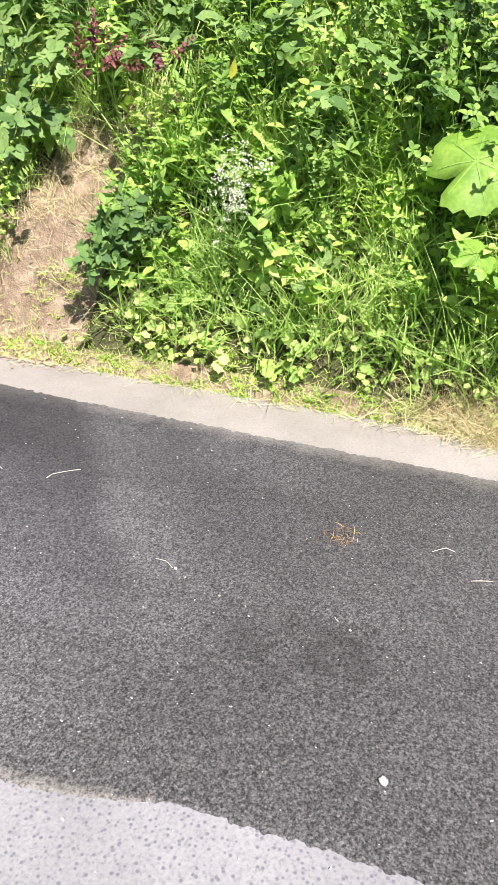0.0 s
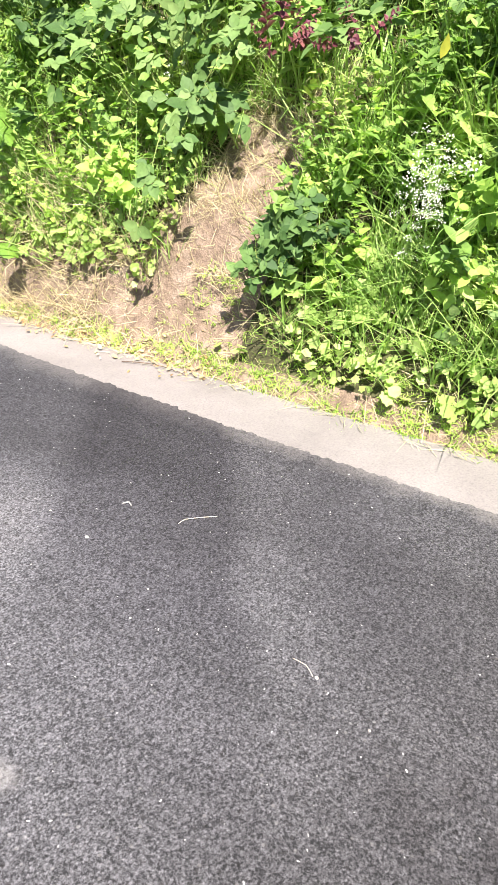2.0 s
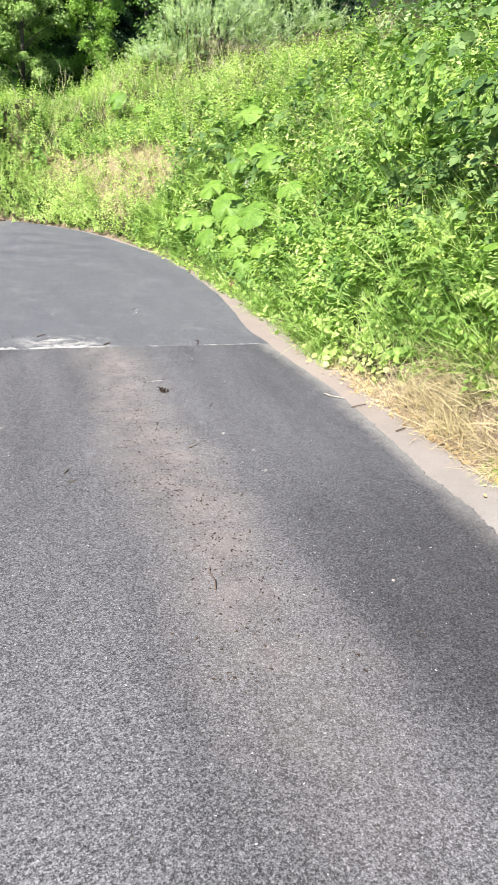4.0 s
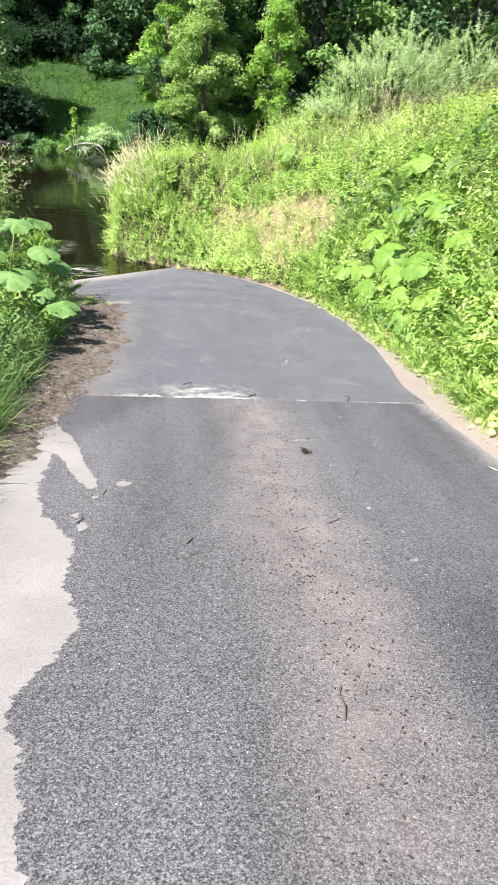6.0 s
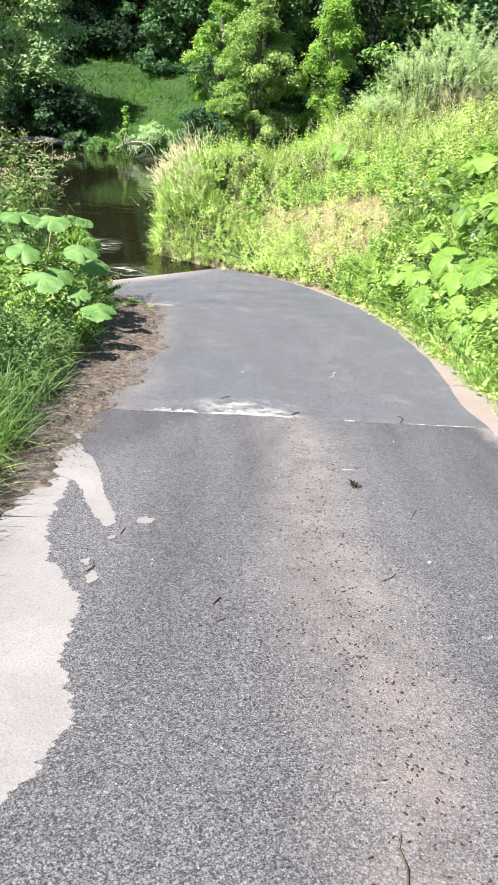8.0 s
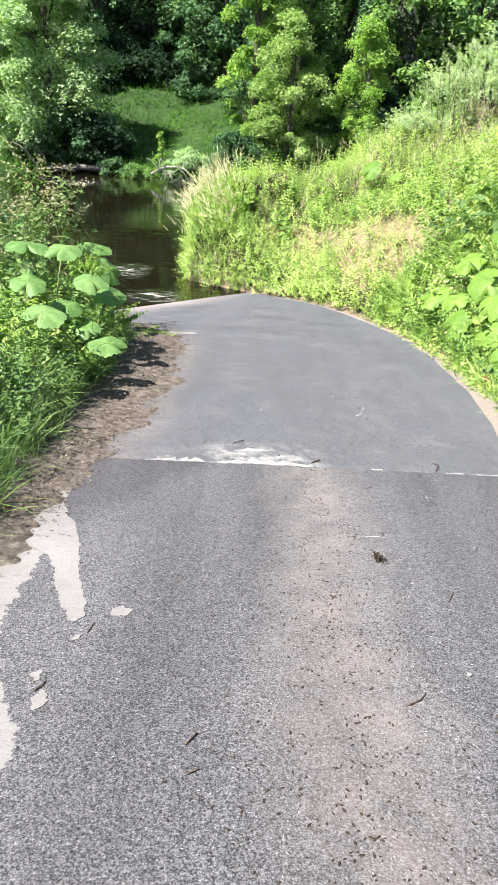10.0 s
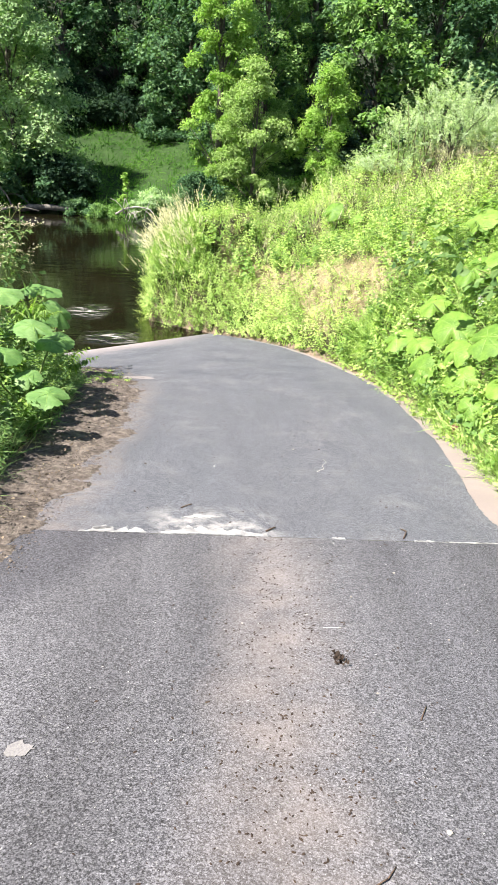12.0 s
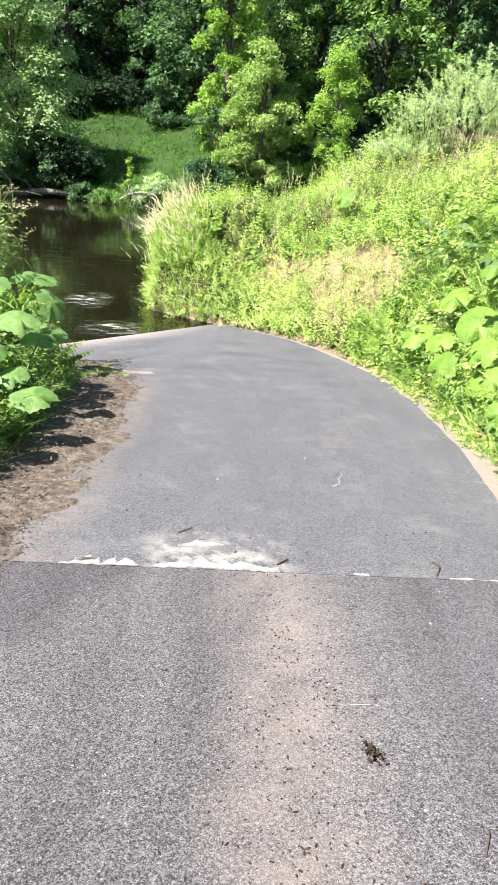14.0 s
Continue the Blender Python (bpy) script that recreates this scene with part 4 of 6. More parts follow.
sow("low_weeds", rose_kinds, NEAR, 15100, lambda x, y, d, h: (d > 0.02) * (1 - bare(y, h)) * (smooth(0.0, 0.09, h) * smooth(0.95, 0.35, h) + 0.4 * low_growth(y, h)) * (0.35 + 0.65 * patches(x, y + h, 0.3, 9, -0.1, 0.2)), 0.5, (0.4, 0.95), [FRESH, STEM],
    "bright lobed leaves at the foot of the bank", "weeds")
sow("brambles", spray_kinds, NEAR, 3700, lambda x, y, d, h: (d > 0.25) * (1 - 0.85 * thorny(y, h)) * (1 - bare(y, h)) * smooth(0.7, 1.3, h) * smooth(3.6, 2.6, h) * np.maximum(patches(x, y + h, 0.4, 21, 0.1, 0.12), smooth(-5.4, -5.1, y) * smooth(1.1, 1.35, h)), 0.68, (0.8, 1.3), [BRAMBLE, STEM],
    "dark green bramble shoots with leaves in threes", "bramble")
sow("ferny_weeds", frond_kinds, NEAR, 2000, lambda x, y, d, h: (d > 0.2) * (1 - bare(y, h)) * smooth(0.4, 0.7, h) * smooth(2.6, 1.8, h) * (0.15 + smooth(-3.2, -2.4, y)), 0.5, (0.7, 1.1), [HERB, STEM],
    "feathery divided green leaves on the bank", "weeds")
sow("dry_grass", dry_kinds, NEAR, 16000, lambda x, y, d, h: (d > -0.02) * (0.18 + 0.3 * smooth(-5.3, -4.6, y) * smooth(-1.8, -2.6, y) * smooth(2.0, 1.4, h) + 0.5 * patches(x, y + h, 0.4, 35) * smooth(0.1, 0.3, h) * smooth(2.2, 1.4, h) + 0.1 * bare(y, h) * smooth(0.05, 0.3, d) * patches(x, y, 0.25, 31, 0.1) + 0.9 * smooth(-5.1, -4.9, y) * smooth(-4.2, -4.5, y) * smooth(0.8, 1.0, h) * smooth(1.9, 1.5, h) + 0.9 * smooth(-6.6, -6.9, y) * smooth(0.35, 0.1, h) + 0.9 * smooth(-3.9, -3.2, y) * smooth(0.75, 0.3, h) + 1.4 * smooth(-4.3, -4.0, y) * smooth(-2.3, -2.8, y) * smooth(1.7, 1.2, h) * patches(x, y + h, 0.3, 45, -0.1, 0.2)
    + 0.5 * smooth(-5.2, -4.6, y) * smooth(-3.4, -4.0, y) * smooth(0.5, 0.8, h) * smooth(1.6, 1.2, h) * 0.4), 0.3, (0.45, 0.95), [DRYGRASS], "dead straw-coloured grass on bare soil", "dry grass", 0.5)
sow("foot_moss", moss_kinds, (1.33, -8.1, 1.9, -3.2), 4200, lambda x, y, d, h: 4 * smooth(-0.13, -0.03, d) * smooth(0.26, 0.12, d) * patches(x, y, 0.35, 41, -0.2), 0.9, (0.6, 1.2), [BRIGHT],
    "low mossy grass along the concrete edge", "moss")

sow("grass", grass_cheap, MIDDLE, 23000, lambda x, y, d, h: (d > 0.03) * smooth(5, 2.5, d) * (0.15 + 0.85 * patches(x, y, 0.45, 3, 0.1, 0.2)), 0.6, (0.7, 1.6), [GRASS], "lush green grass beside the lane", "grass")
sow("weeds", herb_cheap, MIDDLE, 10000, lambda x, y, d, h: (d > 0.1) * smooth(5, 3, d) * (0.15 + 0.85 * patches(x, y, 0.32, 12, 0.0, 0.2)), 0.62, (0.5, 1.25), [DARKLEAF, STEM], "dense green broad-leaved weeds on the bank", "weeds")
sow("bright_weeds", herb_cheap, MIDDLE, 12000, lambda x, y, d, h: (d > 0.1) * smooth(5, 3, d) * patches(x, y, 0.35, 16, 0.1, 0.2), 0.62, (0.5, 1.2), [FRESH, STEM], "bright yellow-green young weeds on the bank", "weeds")
sow("ferny_weeds", frond_kinds, MIDDLE, 1800, lambda x, y, d, h: (d > 0.2) * smooth(4, 2.5, d) * patches(x, y, 0.7, 17, 0.1), 0.5, (0.8, 1.4), [HERB, STEM], "feathery divided green leaves on the bank", "weeds")
sow("low_weeds", rose_kinds, MIDDLE, 8000, lambda x, y, d, h: smooth(-0.16, 0.0, d) * smooth(1.2, 0.3, d), 0.45, (0.5, 1.1), [FRESH, STEM], "bright lobed leaves beside the lane", "weeds")
sow("brambles", spray_cheap, MIDDLE, 1500, lambda x, y, d, h: (d > 0.9) * smooth(5, 3, d) * patches(x, y, 0.9, 23, 0.1), 0.4, (0.9, 1.5), [BRAMBLE, STEM], "dark green bramble shoots with leaves in threes", "bramble")

sow("scrub", scrub_kinds, (1.7, -3.0, 6.0, 8.0), 2600, lambda x, y, d, h: smooth(0.7, 1.1, d) * smooth(5, 3, d) * (0.3 + 0.7 * patches(x, y, 0.8, 27)), 0.5, (0.8, 1.3), [OLIVE, TWIG], "small-leaved olive green scrub on the upper bank", "scrub")

sow("scrub", scrub_kinds, (3.2, 4.0, 9.5, 15.0), 1900, lambda x, y, d, h: smooth(2.0, 2.8, d) * smooth(8, 6, d) * (0.4 + 0.6 * patches(x, y, 0.9, 29)), 0.5, (1.0, 1.6), [OLIVE, TWIG], "small-leaved olive scrub along the top of the mound", "scrub")

sow("grass", grass_cheap, MOUND, 13000, lambda x, y, d, h: (d > 0.0) * (1 - 0.65 * strip(x, y, d)) * smooth(6, 3.5, d) * (0.2 + 0.5 * patches(x, y, 0.9, 4)), 0.6, (0.9, 1.6), [GRASS], "tall green grass on the river mound", "grass")
sow("bright_weeds", herb_far, MOUND, 39000, lambda x, y, d, h: (d > -0.04) * (1 - 0.4 * smooth(-0.9, -1.4, x) * smooth(0.9, 0.6, d)) * (1 - 0.62 * strip(x, y, d)) * smooth(6, 3.5, d) * (0.3 + 0.7 * patches(x, y, 0.45, 13, -0.2, 0.3)), 0.6, (0.6, 1.3), [FRESH, STEM], "sunlit yellow-green weeds on the river mound", "weeds")
sow("weeds", herb_far, MOUND, 9000, lambda x, y, d, h: (d > 0.08) * (1 - 0.95 * strip(x, y, d)) * smooth(6, 3.5, d) * patches(x, y, 0.5, 19, 0.1, 0.15), 0.6, (0.8, 1.5), [DARKLEAF, STEM], "darker green weeds on the river mound", "weeds")
sow("dry_grass", dry_kinds, MOUND, 44000, lambda x, y, d, h: (d > 0.0) * (1.0 * strip(x, y, d) * (0.35 + 0.65 * patches(x, y, 0.5, 33, -0.2)) + 0.3 * (d > 1.2) * smooth(5, 3, d) * patches(x, y, 0.8, 37)), 0.55, (0.9, 1.7), [DRYGRASS], "dead straw-coloured grass on the mound", "dry grass", 0.4)
sow("plume_grass", plume_kinds, MOUND, 14000, lambda x, y, d, h: (d > 0.1) * (1.0 * smooth(1.2, 0.3, d) * smooth(-0.6, -1.4, x) * (y > 12.8) + 0.14 * smooth(1.7, 2.4, d) * smooth(4.0, 3.0, d)), 0.8, (0.8, 1.15), [GRASS, PLUME], "tall pale grass plumes at the water's edge", "tall grass", 0.15)

sow("low_weeds", herb_far, (-2.4, 10.0, 1.2, 14.5), 5000, lambda x, y, d, h: 4 * smooth(0.0, 0.08, d) * smooth(0.9, 0.4, d), 0.5, (0.5, 0.9), [FRESH, STEM], "sunlit low weeds along the foot of the mound", "weeds")
sow("grass", grass_cheap, (1.5, -1.0, 2.4, 4.5), 2600, lambda x, y, d, h: 4 * smooth(-0.13, -0.04, d) * smooth(0.3, 0.12, d) * (0.3 + 0.7 * patches(x, y, 0.3, 49)), 0.6, (0.3, 0.6), [GRASS], "short grass creeping over the slipway's edge", "grass")

sow("reed_grass", [tuft(rng, 10, 0.35, 0.7, 0.012, 0.8) for _ in range(4)], (-2.6, 12.2, -0.6, 15.5), 2200, lambda x, y, d, h: 3 * smooth(0.05, 0.15, d) * smooth(0.8, 0.4, d), 0.45, (0.4, 0.72), [FRESH], "vivid green river grass hanging over the water", "grass")

at, normal = roots(rng, (-2.6, 12.8, -0.8, 15.0), 620, lambda x, y, d, h: 3 * smooth(0.2, 0.4, d) * smooth(1.3, 0.9, d))
stuff(scatter("plume_grass", [plume_grass(rng, rng.uniform(0.8, 1.1), head=1.55) for _ in range(4)], at, np.tile([-0.55, -0.15, 0.85], (len(at), 1)) + rng.normal(0, 0.22, (len(at), 3)), rng, (0.6, 0.9), [GRASS, PLUME]), "pale plumed grass leaning out over the river", "tall grass")

sow("seed_grass", [tuft(rng, 10, 0.25, 0.55, 0.006, 0.5, segments=2) for _ in range(4)], MOUND, 9000, lambda x, y, d, h: 1.2 * smooth(1.5, 2.2, d) * smooth(7.0, 6.0, d) * (0.4 + 0.6 * patches(x, y, 0.7, 61, -0.2)), 0.85, (0.7, 1.2), [PLUME], "pale ripening seed grass along the crest of the mound", "grass", 0.2)
sow("seed_grass", [tuft(rng, 8, 0.25, 0.5, 0.005, 0.5, segments=2) for _ in range(4)], (2.2, -1.0, 6.0, 8.0), 2600, lambda x, y, d, h: smooth(1.0, 1.8, d) * smooth(5.0, 4.0, d) * patches(x, y, 0.6, 63, 0.1), 0.85, (0.7, 1.1), [PLUME], "pale ripening seed grass on the upper bank", "grass", 0.25)

LEFTBOX = (-4.2, -5.0, -1.7, 8.6)


def verge(x, y):
    return side(x, y, LEFT_FOOT, 1)


sow("grass", grass_cheap, LEFTBOX, 10000, lambda x, y, d, h: 2 * smooth(0.05, 0.25, verge(x, y)) * (0.35 + 0.5 * patches(x, y, 0.5, 5)), 0.8, (0.7, 1.3), [VERGE], "green grass on the low river verge", "grass")
sow("weeds", herb_cheap, LEFTBOX, 5600, lambda x, y, d, h: 4 * smooth(0.2, 0.5, verge(x, y)) * smooth(-1.2, 0.2, y) * (0.3 + 0.7 * patches(x, y, 0.6, 15, 0.0)), 0.85, (0.6, 1.15), [VERGE, STEM], "dense dark green broad-leaved weeds on the verge", "weeds")
sow("weeds", herb_cheap, (-2.9, -0.3, -1.7, 6.5), 3000, lambda x, y, d, h: 4 * smooth(0.06, 0.16, verge(x, y)) * smooth(0.75, 0.5, verge(x, y)), 0.8, (0.4, 0.75), [VERGE, STEM], "low green weeds along the mud", "weeds")
sow("weeds", herb_cheap, (-3.2, 0.6, -1.8, 6.5), 1800, lambda x, y, d, h: 4 * smooth(0.25, 0.5, verge(x, y)) * patches(x, y, 0.4, 47), 0.85, (0.6, 1.0), [HERB, STEM], "brighter green weeds between butterbur leaves", "weeds")
sow("ferny_weeds", frond_kinds, LEFTBOX, 700, lambda x, y, d, h: 2 * smooth(0.15, 0.4, verge(x, y)) * smooth(0.0, 1.0, y), 0.85, (0.8, 1.4), [HERB, STEM], "feathery divided green leaves on the verge", "weeds")
sow("dry_grass", dry_kinds, LEFTBOX, 9000, lambda x, y, d, h: smooth(-0.05, 0.12, verge(x, y)) * smooth(0.6, 0.25, verge(x, y)), 0.4, (0.5, 0.9), [DRYGRASS], "straggling dead grass at the verge's edge", "dry grass", 0.6)


for low, high, count, size, mats in ((-3.4, -1.0, 420, (0.6, 0.95), [GRASS]), (-1.0, 0.8, 220, (0.4, 0.75), [VERGE])):
    at = np.stack([rng.uniform(-2.3, -1.8, count), rng.uniform(low, high, count)], 1)
    at = np.column_stack([at, ground_z(at[:, 0], at[:, 1]) - 0.01])
    stuff(scatter("long_grass", long_grass, at, np.tile([0.16, -0.05, 0.95], (count, 1)) + rng.normal(0, 0.25, (count, 3)), rng, size, mats), "long green grass hanging over the muddy edge", "grass")

# ---- single plants ----
def leaf_shape(radius, seed):
    """The surface of a butterbur leaf: place by ring (0 to 1) and angle. Round, notched at its stalk, wavy at the rim, facing +z."""
    r = random.Random(seed)
    ph, k, ribs = r.uniform(0, 6), r.choice((3, 4, 5)), 7

    def at(ring, a, lift=0.0):
        back = math.atan2(math.sin(a - math.pi), math.cos(a - math.pi))
        notch = 1 - 0.6 * math.exp(-((back / 0.24) ** 2))
        lobes = 0.05 * abs(math.cos(ribs * a / 2)) + 0.05 * math.sin(2 * a + ph)
        rad = radius * ring * notch * (0.97 + lobes * ring)
        pleat = 0.05 * ring * (0.6 - abs(math.sin(ribs * a / 2)))
        z = radius * (-0.24 * ring**2 + 0.06 * ring**2 * math.sin(k * a + ph) - pleat)
        return (rad * math.sin(a), rad * math.cos(a), z + lift)

    return at, ribs


def big_leaf(radius, seed):
    at, ribs = leaf_shape(radius, seed)
    n, rings = 42, (0.25, 0.5, 0.75, 0.92, 1.0)
    r = random.Random(seed + 1)
    v, f = [(0, 0, 0)], []
    for ring in rings:
        for i in range(n):
            frayed = ring * (1 + (0.03 * (-1) ** i + r.uniform(-0.02, 0.02) if ring == 1 else 0))
            v.append(at(frayed, 2 * math.pi * i / n))
    for i in range(n):
        f.append((0, 1 + (i + 1) % n, 1 + i))
        for q in range(len(rings) - 1):
            a, b = 1 + q * n + i, 1 + q * n + (i + 1) % n
            f += [(a, b, b + n), (a, b + n, a + n)]
    return v, f


def leaf_veins(radius, seed):
    """Thin pale ribs that fan out over a big leaf."""
    at, ribs = leaf_shape(radius, seed)
    p = Plant()
    for k in range(ribs):
        a = 2 * math.pi * k / ribs
        if abs(a - math.pi) < 0.3:
            continue
        v, f = [], []
        for i in range(7):
            ring, half = 0.04 + 0.13 * i, 0.022 * (1 - i / 7.5)
            v += [at(ring, a - half / (ring + 0.1), 0.0025), at(ring, a + half / (ring + 0.1), 0.0025)]
        for i in range(6):
            f += [(2 * i, 2 * i + 1, 2 * i + 3), (2 * i, 2 * i + 3, 2 * i + 2)]
        p.add(v, f, 0)
    return p.arrays()


def butterbur(leaves, label, seed=0):
    """leaves: (place of the leaf, its radius, the way it faces). The stalks rise from one root on the ground."""
    r = random.Random(seed)
    out = np.array((0, 0, 0) if leaves[0][0][0] < 0 else (-0.24, -0.12, 0.04) if leaves[0][0][1] < 0 else (-0.2, -0.45, 0.12))
    leaves = [(tuple(np.array(l[0]) + out), *l[1:]) for l in leaves]
    c = np.mean([l[0] for l in leaves], axis=0)
    foot = Vector((c[0] + 0.3, c[1] + 0.2, 0))
    if c[0] < 0:
        foot.x = c[0] - 0.1
    foot.z = float(ground_z(foot.x, foot.y)) - 0.02
    top = tagged(new("butterbur"), label, "plant", "butterbur plants")
    top.location = foot
    for i, (at, radius, facing) in enumerate(leaves):
        v, f = big_leaf(radius, seed * 10 + i)
        turn = Vector(facing).to_track_quat("Z", "Y").to_matrix().to_4x4() @ pose(0, 0, 0, 0, 0, r.uniform(-60, 60))
        m = Matrix.Translation(Vector(at) - foot) @ turn
        leaf = link_mesh("leaf", [tuple(m @ Vector(p)) for p in v], f, [BUTTERBUR_COOL if c[0] < 0 else BUTTERBUR])
        under(leaf, top)
        v, f, s = leaf_veins(radius, seed * 10 + i)
        under(link_mesh("vein", [tuple(m @ Vector(p)) for p in v], f, [VEIN]), leaf, "pale leaf ribs")
        p = Plant()
        limb(p, (r.uniform(-0.03, 0.03), r.uniform(-0.03, 0.03), 0), tuple(Vector(at) - foot - Vector((0, 0, 0.005))), 0.011, 0.007, 0, 5)
        v, f, s = p.arrays()
        under(link_mesh("stalk", v, f, [STEM]), top)
    return top


def limb(p, a, b, ra, rb, slot=0, sides=6, bow=0.06):
    """A tapering branch from a to b, with a slight bow."""
    a, b = Vector(a), Vector(b)
    d = (b - a).normalized()
    u = d.orthogonal().normalized()
    w = d.cross(u)
    v, f = [], []
    for i in range(4):
        c = a.lerp(b, i / 3) + Vector((0, 0, 1)) * math.sin(math.pi * i / 3) * bow * (b - a).length
        r = ra + (rb - ra) * i / 3
        v += [tuple(c + u * r * math.cos(6.283 * j / sides) + w * r * math.sin(6.283 * j / sides)) for j in range(sides)]
    for i in range(3):
        for j in range(sides):
            q, s = sides * i + j, sides * i + (j + 1) % sides
            f += [(q, s, s + sides), (q, s + sides, q + sides)]
    f += [(0, j + 1, j) for j in range(1, sides - 1)]
    k = 3 * sides
    f += [(k, k + j, k + j + 1) for j in range(1, sides - 1)]
    p.add(v, f, slot)


UPOUT = (-0.55, -0.25, 0.8)
butterbur([((1.98, -6.6, 2.1), 0.21, (-0.7, 0.1, 0.6)), ((1.85, -6.72, 1.76), 0.11, (-0.5, -0.2, 0.8)), ((1.84, -6.87, 1.75), 0.11, (-0.6, 0.3, 0.7)), ((1.9, -7.05, 1.6), 0.12, (-0.7, 0.1, 0.7))],
          "butterbur with one huge bright green leaf on the bank", 1)
butterbur([((1.78, -3.42, 0.90), 0.075, (-0.05, -0.25, 0.95))], "single butterbur leaf over the bare soil", 2)
butterbur([((2.06, -2.93, 1.52), 0.11, (-0.2, -0.4, 0.9)), ((2.0, -3.1, 1.42), 0.09, (-0.3, -0.6, 0.7)), ((2.2, -2.3, 1.5), 0.11, (-0.2, 0.2, 0.9))], "butterbur clump with pale green round leaves", 3)
butterbur([((2.24, 6.22, -0.2), 0.24, UPOUT), ((2.18, 4.74, -0.23), 0.2, (-0.8, -0.4, 0.4)), ((2.3, 5.3, -0.05), 0.18, UPOUT)], "butterbur clump with broad bright leaves beside the lane", 4)
butterbur([((2.44, 4.51, 0.34), 0.25, (-0.5, -0.5, 0.7)), ((2.55, 5.77, 0.37), 0.22, UPOUT), ((2.4, 3.3, 0.5), 0.24, UPOUT), ((2.3, 3.9, 0.2), 0.18, (-0.7, -0.3, 0.6))], "butterbur clump with broad bright leaves on the bank", 5)
butterbur([((2.9, 5.45, 0.88), 0.28, UPOUT), ((2.85, 4.1, 1.02), 0.25, UPOUT), ((2.7, 2.8, 0.9), 0.2, UPOUT), ((3.0, 4.8, 1.1), 0.22, (-0.3, -0.3, 0.9))], "butterbur clump high on the bank", 6)
butterbur([((3.45, 7.1, 1.38), 0.28, UPOUT), ((3.7, 7.9, 1.5), 0.24, UPOUT)], "butterbur clump near the top of the bank", 7)
butterbur([((2.2, 13.5, 1.0), 0.25, (-0.5, -0.6, 0.6)), ((2.7, 13.2, 0.9), 0.2, UPOUT)], "large pale butterbur on the river mound", 8)
butterbur([((2.0, 11.0, 0.15), 0.17, (-0.3, -0.6, 0.7)), ((2.35, 11.3, 0.25), 0.15, UPOUT)], "butterbur above the dry strip of the mound", 9)
butterbur([((3.35, 12.1, 1.02), 0.24, UPOUT), ((3.6, 11.7, 1.0), 0.22, UPOUT)], "butterbur among grass on the mound", 10)
butterbur([((-1.0, 13.2, -0.1), 0.24, (-0.3, -0.8, 0.5))], "pale butterbur leaf at the mound's tip", 11)
butterbur([((2.3, 3.5, 0.02), 0.16, (-0.6, -0.5, 0.6)), ((2.2, 2.9, -0.08), 0.13, (-0.5, -0.6, 0.6)), ((2.35, 2.6, 0.25), 0.17, UPOUT), ((2.3, 3.9, -0.12), 0.14, (-0.8, -0.3, 0.5))], "butterbur clump with broad leaves over the concrete edge", 15)
butterbur([((2.55, 2.2, 0.6), 0.17, UPOUT), ((2.6, 1.7, 0.5), 0.15, (-0.6, -0.4, 0.6)), ((2.75, 2.9, 0.75), 0.18, UPOUT)], "butterbur leaves among weeds on the bank", 16)
ACROSS = (0.25, -0.3, 0.9)
FLAT = (0.08, -0.12, 0.98)
butterbur([((-2.72, 2.72, 0.9), 0.2, FLAT), ((-2.5, 3.2, 0.78), 0.19, (0.1, -0.3, 0.95)), ((-2.6, 2.3, 0.62), 0.17, (0.15, -0.35, 0.9)), ((-2.14, 2.87, 0.54), 0.2, (0.15, -0.2, 0.95)), ((-2.3, 2.5, 0.36), 0.15, ACROSS)],
          "butterbur clump with pale flat leaves on the river verge", 12)
butterbur([((-2.74, 5.6, 0.42), 0.27, FLAT), ((-2.42, 5.2, 0.18), 0.22, (0.65, -0.3, 0.6)), ((-2.16, 4.0, 0.15), 0.18, (0.2, -0.25, 0.92)), ((-2.45, 4.4, 0.3), 0.2, (0.2, -0.2, 0.95))],
          "butterbur clump with pale flat leaves by the water", 13)
butterbur([((-2.2, 1.4, 0.58), 0.18, (0.1, -0.25, 0.95)), ((-1.82, 2.03, 0.15), 0.18, (0.12, -0.2, 0.97)), ((-2.02, 3.05, 0.34), 0.16, (0.25, -0.1, 0.95)), ((-2.1, 2.45, 0.16), 0.13, (0.1, -0.4, 0.9))], "low butterbur leaves over the mud", 14)


def leafy_shoot(plant, m, mats, top, cache):
    """One shoot as a stem mesh, with every leaf a part of its own under it."""
    key = id(plant)
    if key not in cache:
        stem, leaves = Plant(), []
        for v, f, slot in zip(plant.v, plant.f, plant.s):
            faces = f - f.min()
            if slot[0] == 0:
                leaf = Plant()
                leaf.add(v, faces, 0)
                leaves.append(leaf)
            else:
                stem.add(v, faces, 0)
        made = []
        for q, mat, kind in [(stem, mats[1], "shoot")] + [(q, mats[0], "leaf") for q in leaves]:
            v, f, slot = q.arrays()
            ob = link_mesh(kind, v, f, [mat])
            made.append(ob.data)
            bpy.data.objects.remove(ob)
        cache[key] = made
    stem = new("shoot", cache[key][0])
    stem.parent, stem.matrix_basis = top, m
    for data in cache[key][1:]:
        under(new("leaf", data), stem)


